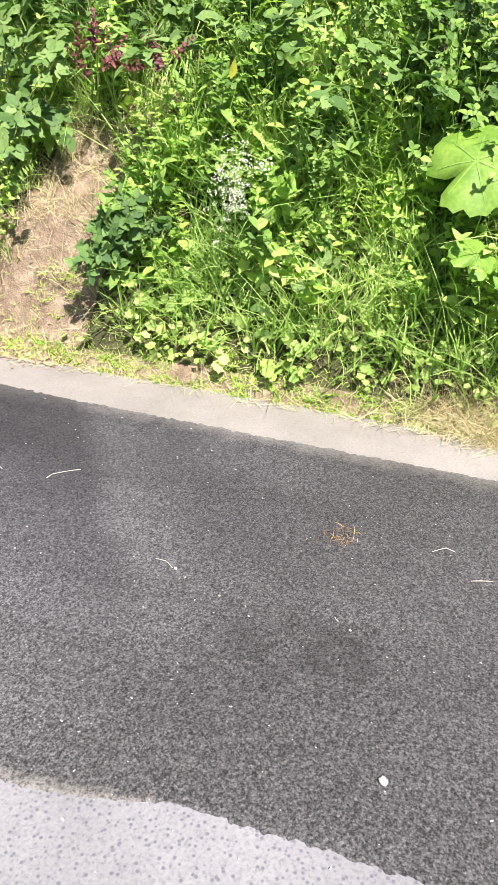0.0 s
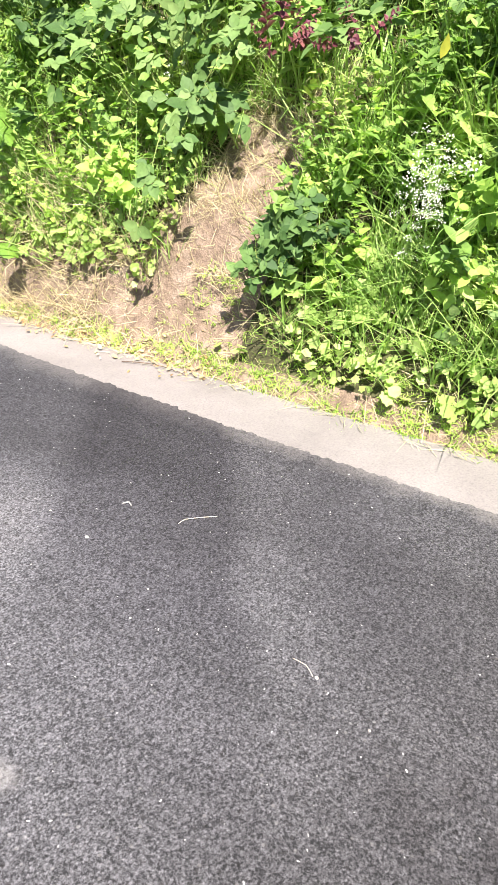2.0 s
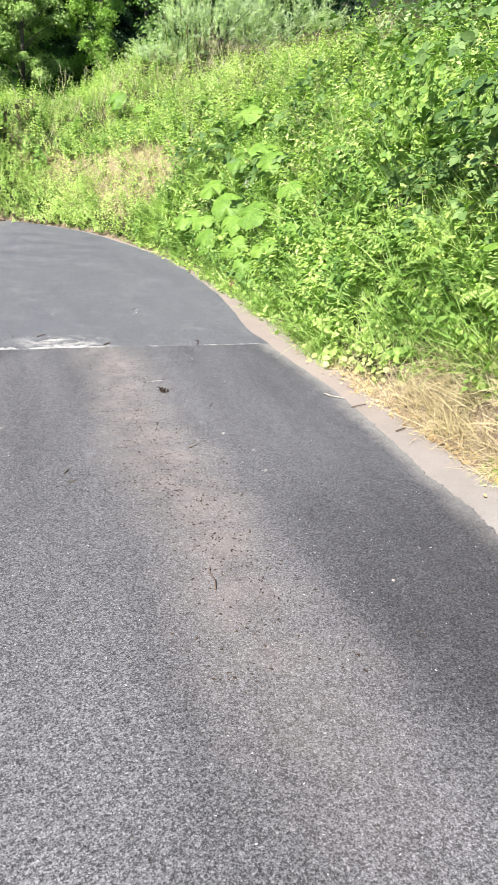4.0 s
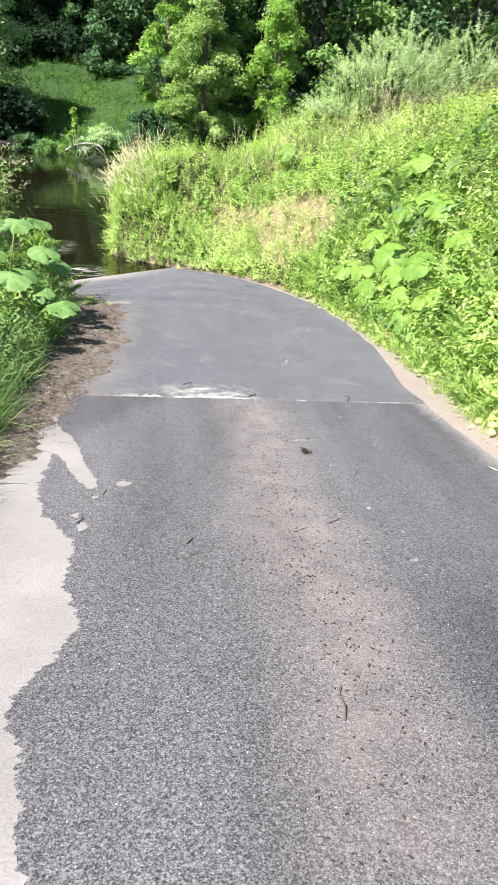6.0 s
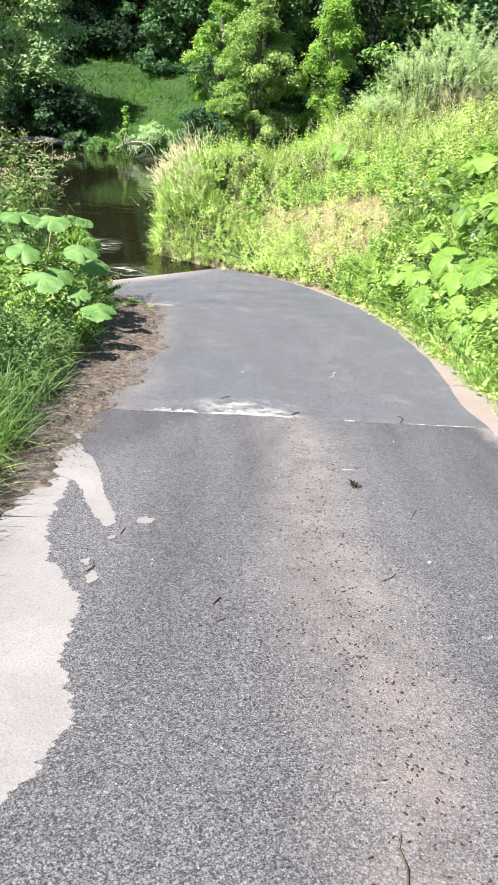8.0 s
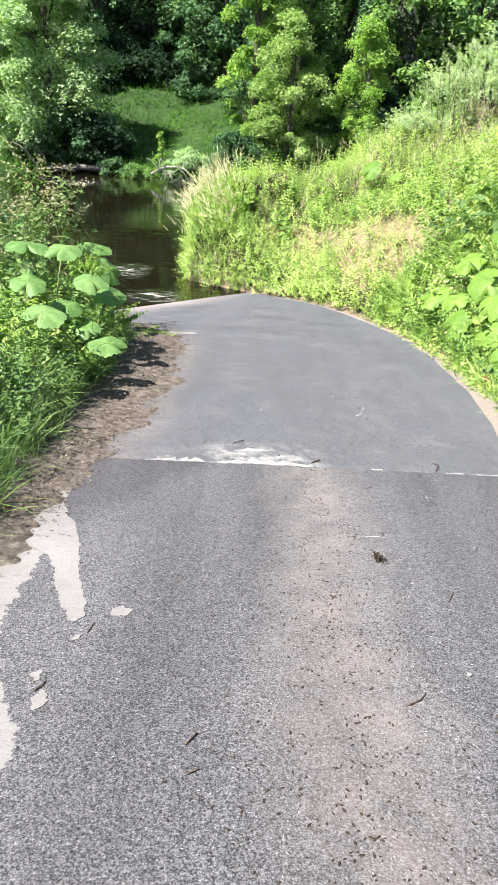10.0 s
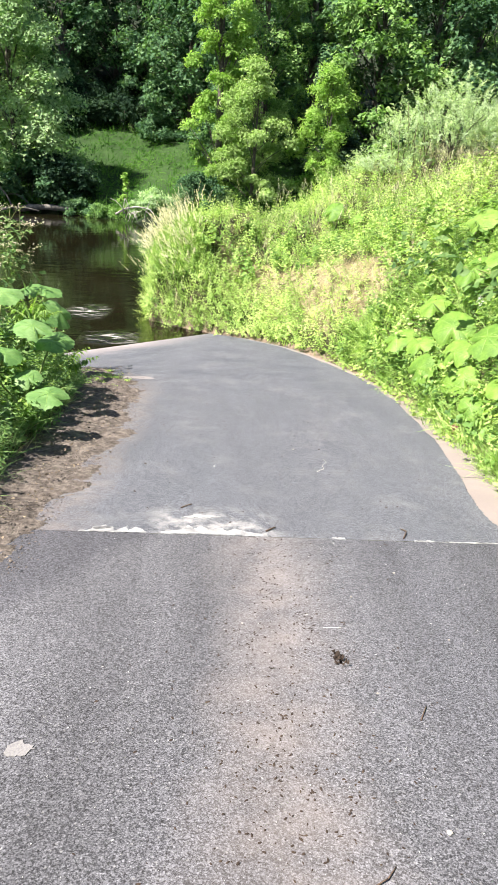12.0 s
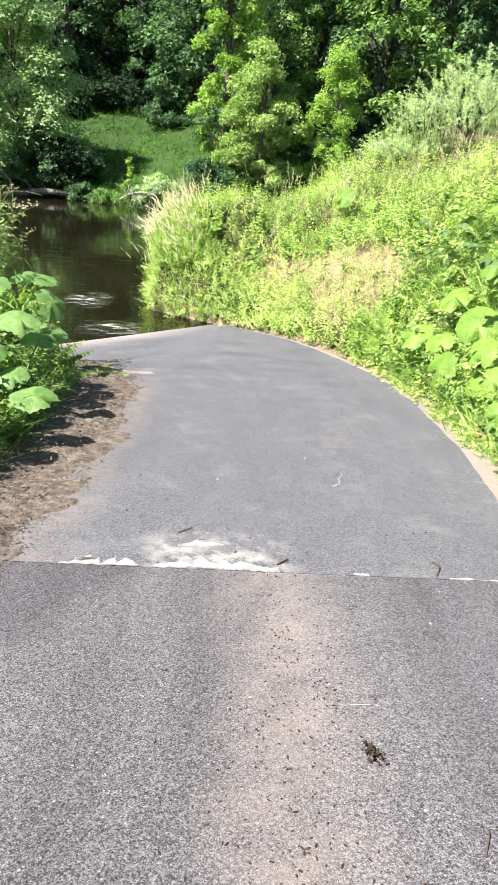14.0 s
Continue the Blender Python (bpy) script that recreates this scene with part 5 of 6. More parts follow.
def clump(name, plants, at, count, spread, size, mats, label, category="plant", lean=(-0.5, -0.15, 0.6), leaves=False):
    """A single weed or shrub of several shoots, from one spot of the ground."""
    at = np.array(at, float)
    p = at + rng.normal(0, 1, (count, 3)) * np.array([spread * 0.4, spread, spread * 0.5])
    up = np.array(lean) + rng.normal(0, 0.35, (count, 3))
    p[:, 2] = np.maximum(ground_z(p[:, 0], p[:, 1]) - 0.02, p[:, 2] - 0.2)
    foot = np.array([at[0], at[1], float(ground_z(at[0], at[1]))])
    top = tagged(new(name), label, category)
    top.location = foot
    cache = {}
    for k in range(count):
        plant = plants[k % len(plants)]
        if leaves:
            turn = Vector(up[k]).to_track_quat("Z", "Y").to_matrix().to_4x4() @ pose(0, 0, 0, 0, 0, rng.uniform(0, 360)) @ Matrix.Scale(rng.uniform(*size), 4)
            leafy_shoot(plant, Matrix.Translation(p[k] - foot) @ turn, mats, top, cache)
        else:
            under(scatter("frond" if "fern" in name else "shoot", [plant], p[k:k + 1] - foot, up[k:k + 1], rng, size, mats), top)
    return top


dock = [herb(rng, 0.3, 0.12, 4, shape=toothed) for _ in range(3)]
clump("red_leaved_shoot", [herb(rng, 0.25, 0.042, 9) for _ in range(2)], (1.98, -4.82, 2.36), 8, 0.07, (0.7, 1.0), [REDLEAF, TWIG], "dark red leaved shoot among green weeds", leaves=True)
clump("red_leaved_shoot", [herb(rng, 0.22, 0.038, 8) for _ in range(2)], (2.0, -5.13, 2.42), 5, 0.04, (0.7, 1.0), [REDLEAF, TWIG], "faded red leaved shoot among green weeds", leaves=True)
clump("dark_sapling", [spray(rng, 0.30, 0.075, 7, shape=toothed) for _ in range(3)], (1.74, -5.08, 1.55), 12, 0.06, (0.6, 0.9), [BRAMBLE, STEM], "low dark bluish-green leaved sapling beside bare soil", leaves=True)
clump("bright_weed", dock, (1.85, -3.95, 1.5), 8, 0.12, (0.7, 1.0), [BRIGHT, STEM], "bright yellow-green broad-leaved weed above the scar", leaves=True)
clump("bright_weed", dock, (1.9, -6.02, 1.85), 4, 0.1, (0.7, 1.0), [BRIGHT, STEM], "bright yellow-green broad-leaved weed in the grass", leaves=True)
clump("bramble_shoot", spray_kinds, (2.1, -4.35, 2.0), 7, 0.16, (0.8, 1.1), [BRAMBLE, STEM], "bramble shoots hanging over the bare scar", "bramble", leaves=True)
clump("bramble_shoot", spray_kinds, (2.3, -3.9, 2.25), 9, 0.22, (0.9, 1.2), [BRAMBLE, STEM], "dark bramble thicket at the top of the bank", "bramble", leaves=True)
clump("bramble_shoot", spray_kinds, (1.9, -6.0, 1.75), 5, 0.12, (0.5, 0.72), [BRAMBLE, STEM], "bramble with round leaves beside white flowers", "bramble", leaves=True)
clump("hanging_shrub", spray_kinds, (2.6, -1.9, 2.5), 22, 0.35, (0.8, 1.2), [BRAMBLE, STEM], "dark glossy leaved shrub hanging from the bank top", "shrub", (-0.8, -0.1, 0.2))
for at, count, mats, label in (((2.75, -0.2, 2.35), 30, [DARKLEAF, STEM], "dark glossy leaved shrub drooping over the bank"), ((2.5, -1.15, 2.0), 20, [BRAMBLE, STEM], "dark drooping shrub among bright weeds"), ((2.7, 0.7, 1.6), 16, [DARKLEAF, STEM], "dark bluish weeds on the bank")):
    clump("hanging_shrub", spray_kinds, at, count, 0.28, (0.6, 0.85), mats, label, "shrub", (-0.7, -0.3, 0.3))
for x, y in ((2.95, 1.8), (3.2, 3.2), (2.85, 2.5), (3.6, 4.6), (3.0, 1.1)):
    tagged(clump("scrub_bush", scrub_kinds, (x, y, float(ground_z(x, y)) + 0.25), 16, 0.22, (0.8, 1.1), [OLIVE, TWIG], "olive small-leaved scrub bush with brown twigs", "bush", (-0.5, -0.3, 0.8)), group="scrub bushes on the bank")
clump("hawthorn_shrub", [spray(rng, 0.5, 0.045, 12) for _ in range(4)], (2.45, -6.75, 2.75), 34, 0.3, (0.8, 1.2), [BRAMBLE, TWIG], "dark small-leaved hawthorn shrub on the bank top", "shrub")
clump("hawthorn_shrub", [spray(rng, 0.45, 0.045, 12) for _ in range(4)], (2.35, -6.2, 2.6), 26, 0.22, (0.7, 1.1), [DARKLEAF, TWIG], "small-leaved hawthorn shrub leaning over the bank", "shrub")


def flower_head(r, size, count):
    p = Plant()
    for _ in range(count):
        v, f = leaf2(size * r.uniform(0.16, 0.26), size * 0.2, 0.3)
        p.add(v, f, 0, turned(r, r.uniform(0, 60), None, (r.uniform(-0.5, 0.5) * size, r.uniform(-0.5, 0.5) * size, r.uniform(-0.2, 0.2) * size)))
    return p


def flowers(name, at, count, spread, size, label):
    heads = [flower_head(rng, size, 12) for _ in range(3)]
    p = np.array(at) + rng.normal(0, 1, (count, 3)) * np.array([0.02, spread[0], spread[1]])
    return tagged(scatter(name, heads, p, np.tile([-0.6, -0.2, 0.7], (count, 1)) + rng.normal(0, 0.3, (count, 3)), rng, (0.6, 1.2), [PETAL]), label, "blossom", kind="stuff")


flowers("bramble_blossom", (1.68, -5.83, 1.92), 3, (0.02, 0.015), 0.06, "pinkish white bramble flower on the bank")
flowers("bedstraw_blossom", (1.70, -5.70, 1.78), 90, (0.05, 0.10), 0.034, "hanging spray of tiny white flowers")
flowers("elder_blossom", (1.95, -4.25, 1.95), 6, (0.05, 0.04), 0.03, "small creamy white flower head")
flowers("cow_parsley_blossom", (2.55, 4.2, 0.75), 5, (0.08, 0.04), 0.06, "flat white flower heads over butterbur")
flowers("cow_parsley_blossom", (2.6, -1.0, 1.9), 10, (0.25, 0.12), 0.05, "scattered white flower heads on the bank")
yellow = Plant()
yellow.add(*oval(0.085, 0.055, 0.15, 0.1), 0, pose(0, 0, 0, 100, 0, 60))
v, f, s = yellow.arrays()
ob = link_mesh("yellow_leaf", v + np.array([1.74, -5.6, 2.24]), f, [YELLOWLEAF])
tagged(ob, "single yellow leaf hanging among green weeds", "leaf")


def umbel(r, height):
    """A branching cow parsley stalk, gone to seed, with flat pale heads and feathery leaves."""
    p = Plant()
    pts = stalk(p, r, height, 0.012, 1, 0.12)
    for i in range(8):
        at, a = along(pts, 0.42 + 0.07 * i), 2.4 * i + r.uniform(-0.4, 0.4)
        reach = height * r.uniform(0.14, 0.26)
        tip = at + Vector((reach * math.cos(a), reach * math.sin(a), reach * r.uniform(0.7, 1.3)))
        limb(p, at, tip, 0.004, 0.0025, 1, 4, 0.05)
        for _ in range(9):
            b = r.uniform(0, 6.283)
            end = tip + Vector((math.cos(b), math.sin(b), r.uniform(0.5, 1.1))) * r.uniform(0.03, 0.07)
            limb(p, tip, end, 0.0014, 0.001, 1, 3, 0.0)
            for _ in range(3):
                v, f = leaf2(0.02, 0.014, 0.3)
                p.add(v, f, 2, turned(r, r.uniform(-20, 60), None, end))
        for k in range(7):
            v, f = leaf4(r.uniform(0.05, 0.12), 0.035, 0.2, 0.2)
            p.add(v, f, 0, turned(r, r.uniform(-30, 40), None, at.lerp(tip, 0.1 * k)))
    return p


shrubby = [herb(rng, h, leaf, 6, shape=leaf4) for h, leaf in ((0.35, 0.10), (0.45, 0.12), (0.4, 0.09))]
for i, (x, y, mat) in enumerate([(-0.7, 13.3, HERB), (0.1, 12.9, DARKLEAF), (0.9, 12.6, HERB), (1.5, 12.0, DARKLEAF), (2.0, 11.3, DARKLEAF), (2.5, 10.5, HERB), (2.75, 9.5, DARKLEAF), (2.5, 8.4, HERB), (1.1, 13.6, DARKLEAF), (2.2, 12.7, HERB), (3.2, 11.6, DARKLEAF), (3.4, 9.6, HERB), (0.3, 14.0, HERB)]):
    tagged(clump("weed_clump", shrubby, (x, y, float(ground_z(x, y)) + 0.2), 22, 0.26, (0.8, 1.2), [mat, STEM], "leafy clump of green weeds on the river mound" if mat is HERB else "darker leafy clump of weeds on the river mound", "weed", (-0.25, -0.3, 0.9)), group="weed clumps on the mound")
umbels = [umbel(rng, h) for h in (0.9, 1.15, 1.3)]
clump("cow_parsley", umbels, (-3.45, 6.1, 0.3), 8, 0.2, (0.8, 1.05), [VERGE, STEM, PLUME], "tall cow parsley gone to seed by the river", "weed", (0.1, -0.05, 1))
clump("cow_parsley", umbels, (-3.6, 4.6, 0.35), 8, 0.25, (0.9, 1.15), [VERGE, STEM, PLUME], "tall cow parsley gone to seed on the verge", "weed", (0.1, 0, 1))
clump("cow_parsley", umbels, (-3.4, 3.4, 0.4), 6, 0.2, (0.8, 1.0), [VERGE, STEM, PLUME], "cow parsley gone to seed above butterbur leaves", "weed", (0.1, 0, 1))
clump("nettle_clump", [herb(rng, 0.9, 0.11, 8, shape=toothed) for _ in range(3)], (-3.5, 5.0, 0.2), 26, 0.3, (0.8, 1.2), [VERGE, STEM], "tall dark nettles on the river verge", "weed", (0.1, 0, 1))
clump("nettle_clump", [herb(rng, 0.8, 0.11, 8, shape=toothed) for _ in range(3)], (-3.15, 3.6, 0.2), 22, 0.3, (0.8, 1.1), [VERGE, STEM], "tall dark nettles behind butterbur leaves", "weed", (0.1, 0, 1))
clump("fern_clump", [frond(rng, 0.5, pairs=13, count=5) for _ in range(2)], (-2.4, 3.7, 0.55), 4, 0.12, (0.8, 1.0), [HERB, STEM], "feathery green leaves over the river verge", "fern", (0.2, -0.2, 1))
clump("red_leaved_shoot", [herb(rng, 0.22, 0.09, 4, shape=toothed) for _ in range(2)], (2.08, 3.0, -0.3), 5, 0.06, (0.7, 1.0), [REDLEAF, STEM], "dull red leaved dock beside the concrete edge", "plant", (-0.3, -0.2, 0.8), leaves=True)
clump("fern_clump", [frond(rng, 0.42, pairs=13, count=7) for _ in range(3)], (1.98, -2.55, 1.45), 6, 0.18, (0.55, 0.85), [FRESH, STEM], "bright ferny leaves above the dry grass", "fern")
clump("fern_clump", [frond(rng, 0.42, pairs=13, count=7) for _ in range(3)], (2.1, -1.7, 1.4), 5, 0.2, (0.6, 0.9), [HERB, STEM], "green ferny leaves on the bank", "fern")


# ---- trees ----
def leaf_sprig(rng, size, count):
    """A few pointed leaves spread round a twig's end, the unit of a crown."""
    p = Plant()
    for i in range(count):
        a, b = size * rng.uniform(0.5, 0.8), size * rng.uniform(0.2, 0.34)
        v = [(-b, -a * rng.uniform(0.2, 0.5), 0), (b, -a * rng.uniform(0.1, 0.5), 0.15 * a), (b * rng.uniform(-0.4, 0.4), a * 0.7, -0.1 * a)]
        p.add(v, [(0, 1, 2)], 0, turned(rng, rng.uniform(-28, 28), None, tuple(rng.uniform(-0.6, 0.6, 3) * size)))
    return p


def tree(name, x, y, height, width, mat, label, low=0.12, seed=0, clumps=26, per=70, size=0.5, bark=BARK, category="tree", fall=0.25):
    r = np.random.default_rng(seed)
    z = float(ground_z(x, y)) - 0.1
    top = tagged(new(name), label, category, name.replace("_", " ") + " group")
    top.location = (x, y, z)
    trunk = Plant()
    limb(trunk, (0, 0, 0), (r.uniform(-0.3, 0.3), r.uniform(-0.3, 0.3), height * 0.8), 0.016 * height, 0.005 * height)
    sprigs = [leaf_sprig(r, size, 3) for _ in range(8)]
    ats, ups = [], []
    for k in range(clumps):
        u = low + (0.97 - low) * (k + r.uniform(0, 1)) / clumps
        reach = width / 2 * (math.sin(math.pi * min(1, 0.26 + 0.74 * (u - low) / (1 - low))) ** 0.8) * math.sqrt(r.uniform(0.08, 1.0))
        a = r.uniform(0, 2 * math.pi)
        c = np.array([reach * math.cos(a), reach * math.sin(a), u * height])
        if k % 2:
            limb(trunk, (0, 0, max(0.05, u - 0.18) * height), tuple(c), 0.004 * height, 0.0015 * height, 0, 4)
        rad = width * r.uniform(0.09, 0.19)
        d = r.normal(0, 1, (per, 3))
        d /= np.linalg.norm(d, axis=1, keepdims=True)
        d[:, 2] = np.where(d[:, 2] < -0.35, -d[:, 2], d[:, 2]) - fall * r.uniform(0.0, 0.8)
        ats.append(c + d * rad * np.array([1, 1, r.uniform(0.7, 1.1)]) * r.uniform(0.3, 1.15, (per, 1)) ** 0.7)
        ups.append(d * 0.6 + np.array([0, 0, 0.6]) + r.normal(0, 0.35, (per, 3)))
    v, f, s = trunk.arrays()
    under(link_mesh("trunk", v, f, [bark]), top)
    at = np.concatenate(ats)
    at[:, 2] = np.maximum(at[:, 2], ground_z(at[:, 0] + x, at[:, 1] + y) - z + 0.02)
    under(scatter("crown", sprigs, at, np.concatenate(ups), r, (0.7, 1.3), [mat]), top)
    return top


def willow_shoot(r, height):
    """A slender upright shoot with narrow pale leaves."""
    p = Plant()
    pts = stalk(p, r, height, 0.005, 1, 0.4)
    for i in range(46):
        v, f = leaf2(r.uniform(0.06, 0.11), r.uniform(0.016, 0.024), 0.2, 0.2)
        p.add(v, f, 0, turned(r, r.uniform(5, 65), None, along(pts, 0.15 + 0.85 * i / 46)))
    return p


def willow(x, y, height, width, shoots, label, seed):
    r = np.random.default_rng(seed)
    z = float(ground_z(x, y)) - 0.05
    top = tagged(new("willow_bush"), label, "bush", "willow bushes")
    top.location = (x, y, z)
    for k in range(7):
        a, wand = 0.9 * k, Plant()
        limb(wand, (0, 0, 0), (0.3 * width * math.cos(a), 0.3 * width * math.sin(a), 0.5 * height), 0.02, 0.008, 0, 5)
        v, f, s = wand.arrays()
        under(link_mesh("stem", v, f, [BARK]), top)
    a, q = r.uniform(0, 6.283, shoots), np.sqrt(r.uniform(0, 1, shoots))
    at = np.stack([0.5 * width * q * np.cos(a), 0.5 * width * q * np.sin(a), np.zeros(shoots)], 1)
    roof = height * (1 - 0.75 * q**2) * (1 + 0.15 * wobble(at[:, 0], at[:, 1], 0.5, seed % 7))
    at[:, 2] = r.uniform(0.0, 1.0, shoots) ** 0.6 * np.maximum(roof - 0.45, 0.05)
    at[:, 2] = np.maximum(at[:, 2], ground_z(at[:, 0] + x, at[:, 1] + y) - z)
    up = np.stack([0.45 * q * np.cos(a), 0.45 * q * np.sin(a), np.full(shoots, 0.9)], 1) + r.normal(0, 0.35, (shoots, 3))
    under(scatter("crown", [willow_shoot(r, r.uniform(0.5, 0.75)) for _ in range(5)], at, up, r, (0.7, 1.15), [WILLOW, STEM]), top)
    return top


def far_trees():
    r = np.random.default_rng(3)
    tree("riverside_tree", -14.2, 46.0, 12.0, 8.6, TREE_PALE, "pale green riverside tree with sunlit drooping crown", 0.03, 11, 100, 230, 0.23, fall=0.3)
    tree("riverside_tree", -19.5, 47.5, 13, 8.0, TREE_MID, "broad green tree on the far river bank", 0.03, 12, 80, 130, 0.22)
    tree("small_tree", 0.9, 41.0, 8.0, 4.6, TREE_SOFT, "small sunlit tree with thin pale crown behind the mound", 0.03, 13, 54, 190, 0.16)
    tree("small_tree", 5.2, 41.5, 7.6, 4.2, TREE_YELLOW, "small sunlit yellow-green tree behind the mound", 0.05, 14, 44, 190, 0.16)
    tree("ivy_tree", -1.2, 44.5, 15, 3.8, TREE_YELLOW, "tall ivy-clad green tree on the far bank", 0.03, 15, 80, 170, 0.19)
    tree("ivy_tree", 1.6, 48.0, 15, 5.6, TREE_MID, "tall ivy-clad green tree on the far bank", 0.03, 115, 80, 170, 0.19)
    tree("bush", -2.2, 40.6, 1.9, 3.4, TREE_DARK, "low dark green bush beside the far river", 0.02, 16, 24, 90, 0.19, category="bush")
    tree("sapling", -6.55, 41.2, 2.5, 0.9, TREE_YELLOW, "slender sunlit sapling beside a dead branch", 0.1, 17, 12, 36, 0.15)
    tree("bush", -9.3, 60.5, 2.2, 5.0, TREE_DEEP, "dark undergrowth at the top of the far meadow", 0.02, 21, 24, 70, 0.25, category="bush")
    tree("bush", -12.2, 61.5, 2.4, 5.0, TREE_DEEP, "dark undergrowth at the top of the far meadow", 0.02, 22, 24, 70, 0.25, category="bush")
    tree("bush", -6.0, 57.5, 1.8, 4.0, TREE_DARK, "dark undergrowth at the top of the far meadow", 0.02, 23, 24, 70, 0.25, category="bush")
    tree("bush", -4.9, 40.9, 1.3, 2.6, TREE_PALE, "low pale green bush over the far waterline", 0.02, 18, 26, 100, 0.15, category="bush")
    tree("bush", -8.2, 42.4, 0.7, 2.2, TREE_MID, "low green bush on the far bank", 0.02, 19, 20, 90, 0.15, category="bush")
    tree("bush", -9.8, 43.2, 0.8, 2.2, TREE_DARK, "low dark bush on the far bank", 0.02, 20, 20, 90, 0.15, category="bush")
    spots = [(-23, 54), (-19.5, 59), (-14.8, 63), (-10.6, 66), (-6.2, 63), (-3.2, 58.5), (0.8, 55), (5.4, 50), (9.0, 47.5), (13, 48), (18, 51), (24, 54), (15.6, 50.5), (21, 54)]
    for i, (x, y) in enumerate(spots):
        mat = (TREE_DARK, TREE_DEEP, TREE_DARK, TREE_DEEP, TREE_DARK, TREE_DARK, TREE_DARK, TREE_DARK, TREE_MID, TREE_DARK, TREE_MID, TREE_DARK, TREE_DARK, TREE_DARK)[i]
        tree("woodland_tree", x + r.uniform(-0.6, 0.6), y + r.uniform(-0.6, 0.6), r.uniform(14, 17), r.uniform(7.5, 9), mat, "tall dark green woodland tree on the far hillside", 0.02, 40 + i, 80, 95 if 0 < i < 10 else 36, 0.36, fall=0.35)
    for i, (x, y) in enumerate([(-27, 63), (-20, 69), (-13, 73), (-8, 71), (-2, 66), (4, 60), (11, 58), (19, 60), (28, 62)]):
        tree("woodland_tree", x, y, r.uniform(17, 20), r.uniform(9, 10), TREE_DEEP, "tall woodland tree deep in the far wood, coloured dark for shade", 0.02, 60 + i, 60, 32, 0.5)
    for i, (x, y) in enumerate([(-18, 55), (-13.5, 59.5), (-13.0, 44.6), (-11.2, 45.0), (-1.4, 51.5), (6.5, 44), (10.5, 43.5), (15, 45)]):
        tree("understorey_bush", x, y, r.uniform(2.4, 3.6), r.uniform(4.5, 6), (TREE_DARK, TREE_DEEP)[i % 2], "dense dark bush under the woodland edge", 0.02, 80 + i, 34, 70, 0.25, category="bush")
    willow(5.2, 15.6, 2.0, 3.4, 380, "pale grey-green willow bush on top of the mound", 91)
    willow(7.4, 16.4, 1.9, 3.0, 260, "pale grey-green willow bush on top of the mound", 92)
    willow(3.6, 15.2, 0.9, 1.7, 110, "low pale willow scrub on the mound", 93)
    for i, (x, y) in enumerate([(4.6, -7.5), (5.0, -4.8), (5.2, -2.0), (5.8, 0.8), (6.6, 3.6), (7.2, 6.6), (8.0, 9.6)]):
        tree("hedge_shrub", x, y, r.uniform(2.0, 2.6), r.uniform(3.0, 3.6), (TREE_MID, TREE_PALE)[i % 2], "dense green hedge shrub on top of the bank", 0.0, 120 + i, 40, 40, 0.16, category="shrub")


far_trees()
x, y = rng.uniform(-18, 5, 3800), rng.uniform(39, 62, 3800)
df = side(x, y, FAR_FOOT, 1)
keep = (df > 0.3) & (rng.uniform(0, 1, 3800) < 0.7 + 0.3 * smooth(2.2, 0.6, df))
at = np.stack([x, y, ground_z(x, y) + 0.02], 1)[keep]
stuff(scatter("far_weeds", [tuft(rng, 15, 0.25, 0.6, 0.04, 1.3, segments=2, radius=0.45) for _ in range(4)], at, np.tile([0.5, -0.25, 0.8], (len(at), 1)) + rng.normal(0, 0.25, (len(at), 3)), rng, (0.6, 1.3), [FAR_GRASS]), "rough green meadow grass on the far bank", "grass")


# ---- driftwood on the far bank ----
def driftwood(name, at, limbs, mat, label):
    p = Plant()
    for a, b, ra, rb, bow in limbs:
        limb(p, a, b, ra, rb, 0, 7, bow)
    v, f, s = p.arrays()
    ob = link_mesh(name, v, f, [mat])
    ob.location = at
    return tagged(ob, label, "driftwood")


r = random.Random(21)
tangle = [((-0.9, 0.2, 0.35), (0.9, 0.0, 0.75), 0.06, 0.035, 0.12), ((0.9, 0.0, 0.75), (1.5, -0.1, 0.1), 0.035, 0.015, 0.2)]
for k in range(13):
    u = r.uniform(-0.7, 0.9)
    reach = r.uniform(-0.8, 0.6)
    tangle.append(((u, 0.05, 0.45 + 0.15 * u), (u + reach, r.uniform(-0.3, 0.2), r.choice((-0.05, 0.0, 0.9, 1.2))), 0.03, 0.01, r.uniform(0.15, 0.5)))
driftwood("dead_branch", (-6.0, 39.3, LEVEL + 0.12), tangle, DEADWOOD, "bleached dead branches drooping into the shallows")
driftwood("fallen_log", (-11.5, 43.0, LEVEL + 0.15), [((-2.2, 0, 0), (1.2, -0.3, 0.2), 0.22, 0.16, 0.05), ((-1.0, 0, 0.1), (-2.6, 0.2, 0.9), 0.08, 0.03, 0.2)], DRIFT, "dark fallen log along the far waterline")
driftwood("fallen_branch", (-14.3, 42.3, LEVEL + 0.1), [((0, 0, 0.1), (2.3, 0, 0.1), 0.09, 0.05, 0.08), ((0, 0, 0.2), (-1.5, 0.3, 1.6), 0.07, 0.03, 0.15), ((0.8, 0, 0.1), (-0.4, 0, 1.5), 0.06, 0.03, 0.25)], DRIFT, "grey fallen branch at the far waterline")
driftwood("dead_shrub", (3.7, 15.0, float(ground_z(3.7, 15.0))), [((0.1 * i, 0.05 * (i % 3), 0), (0.1 * i + 0.15 * ((i % 4) - 1.5), 0, 1.1 + 0.12 * (i % 5)), 0.012, 0.004, 0.04) for i in range(9)], TWIG, "dark dead stems beside the willow")


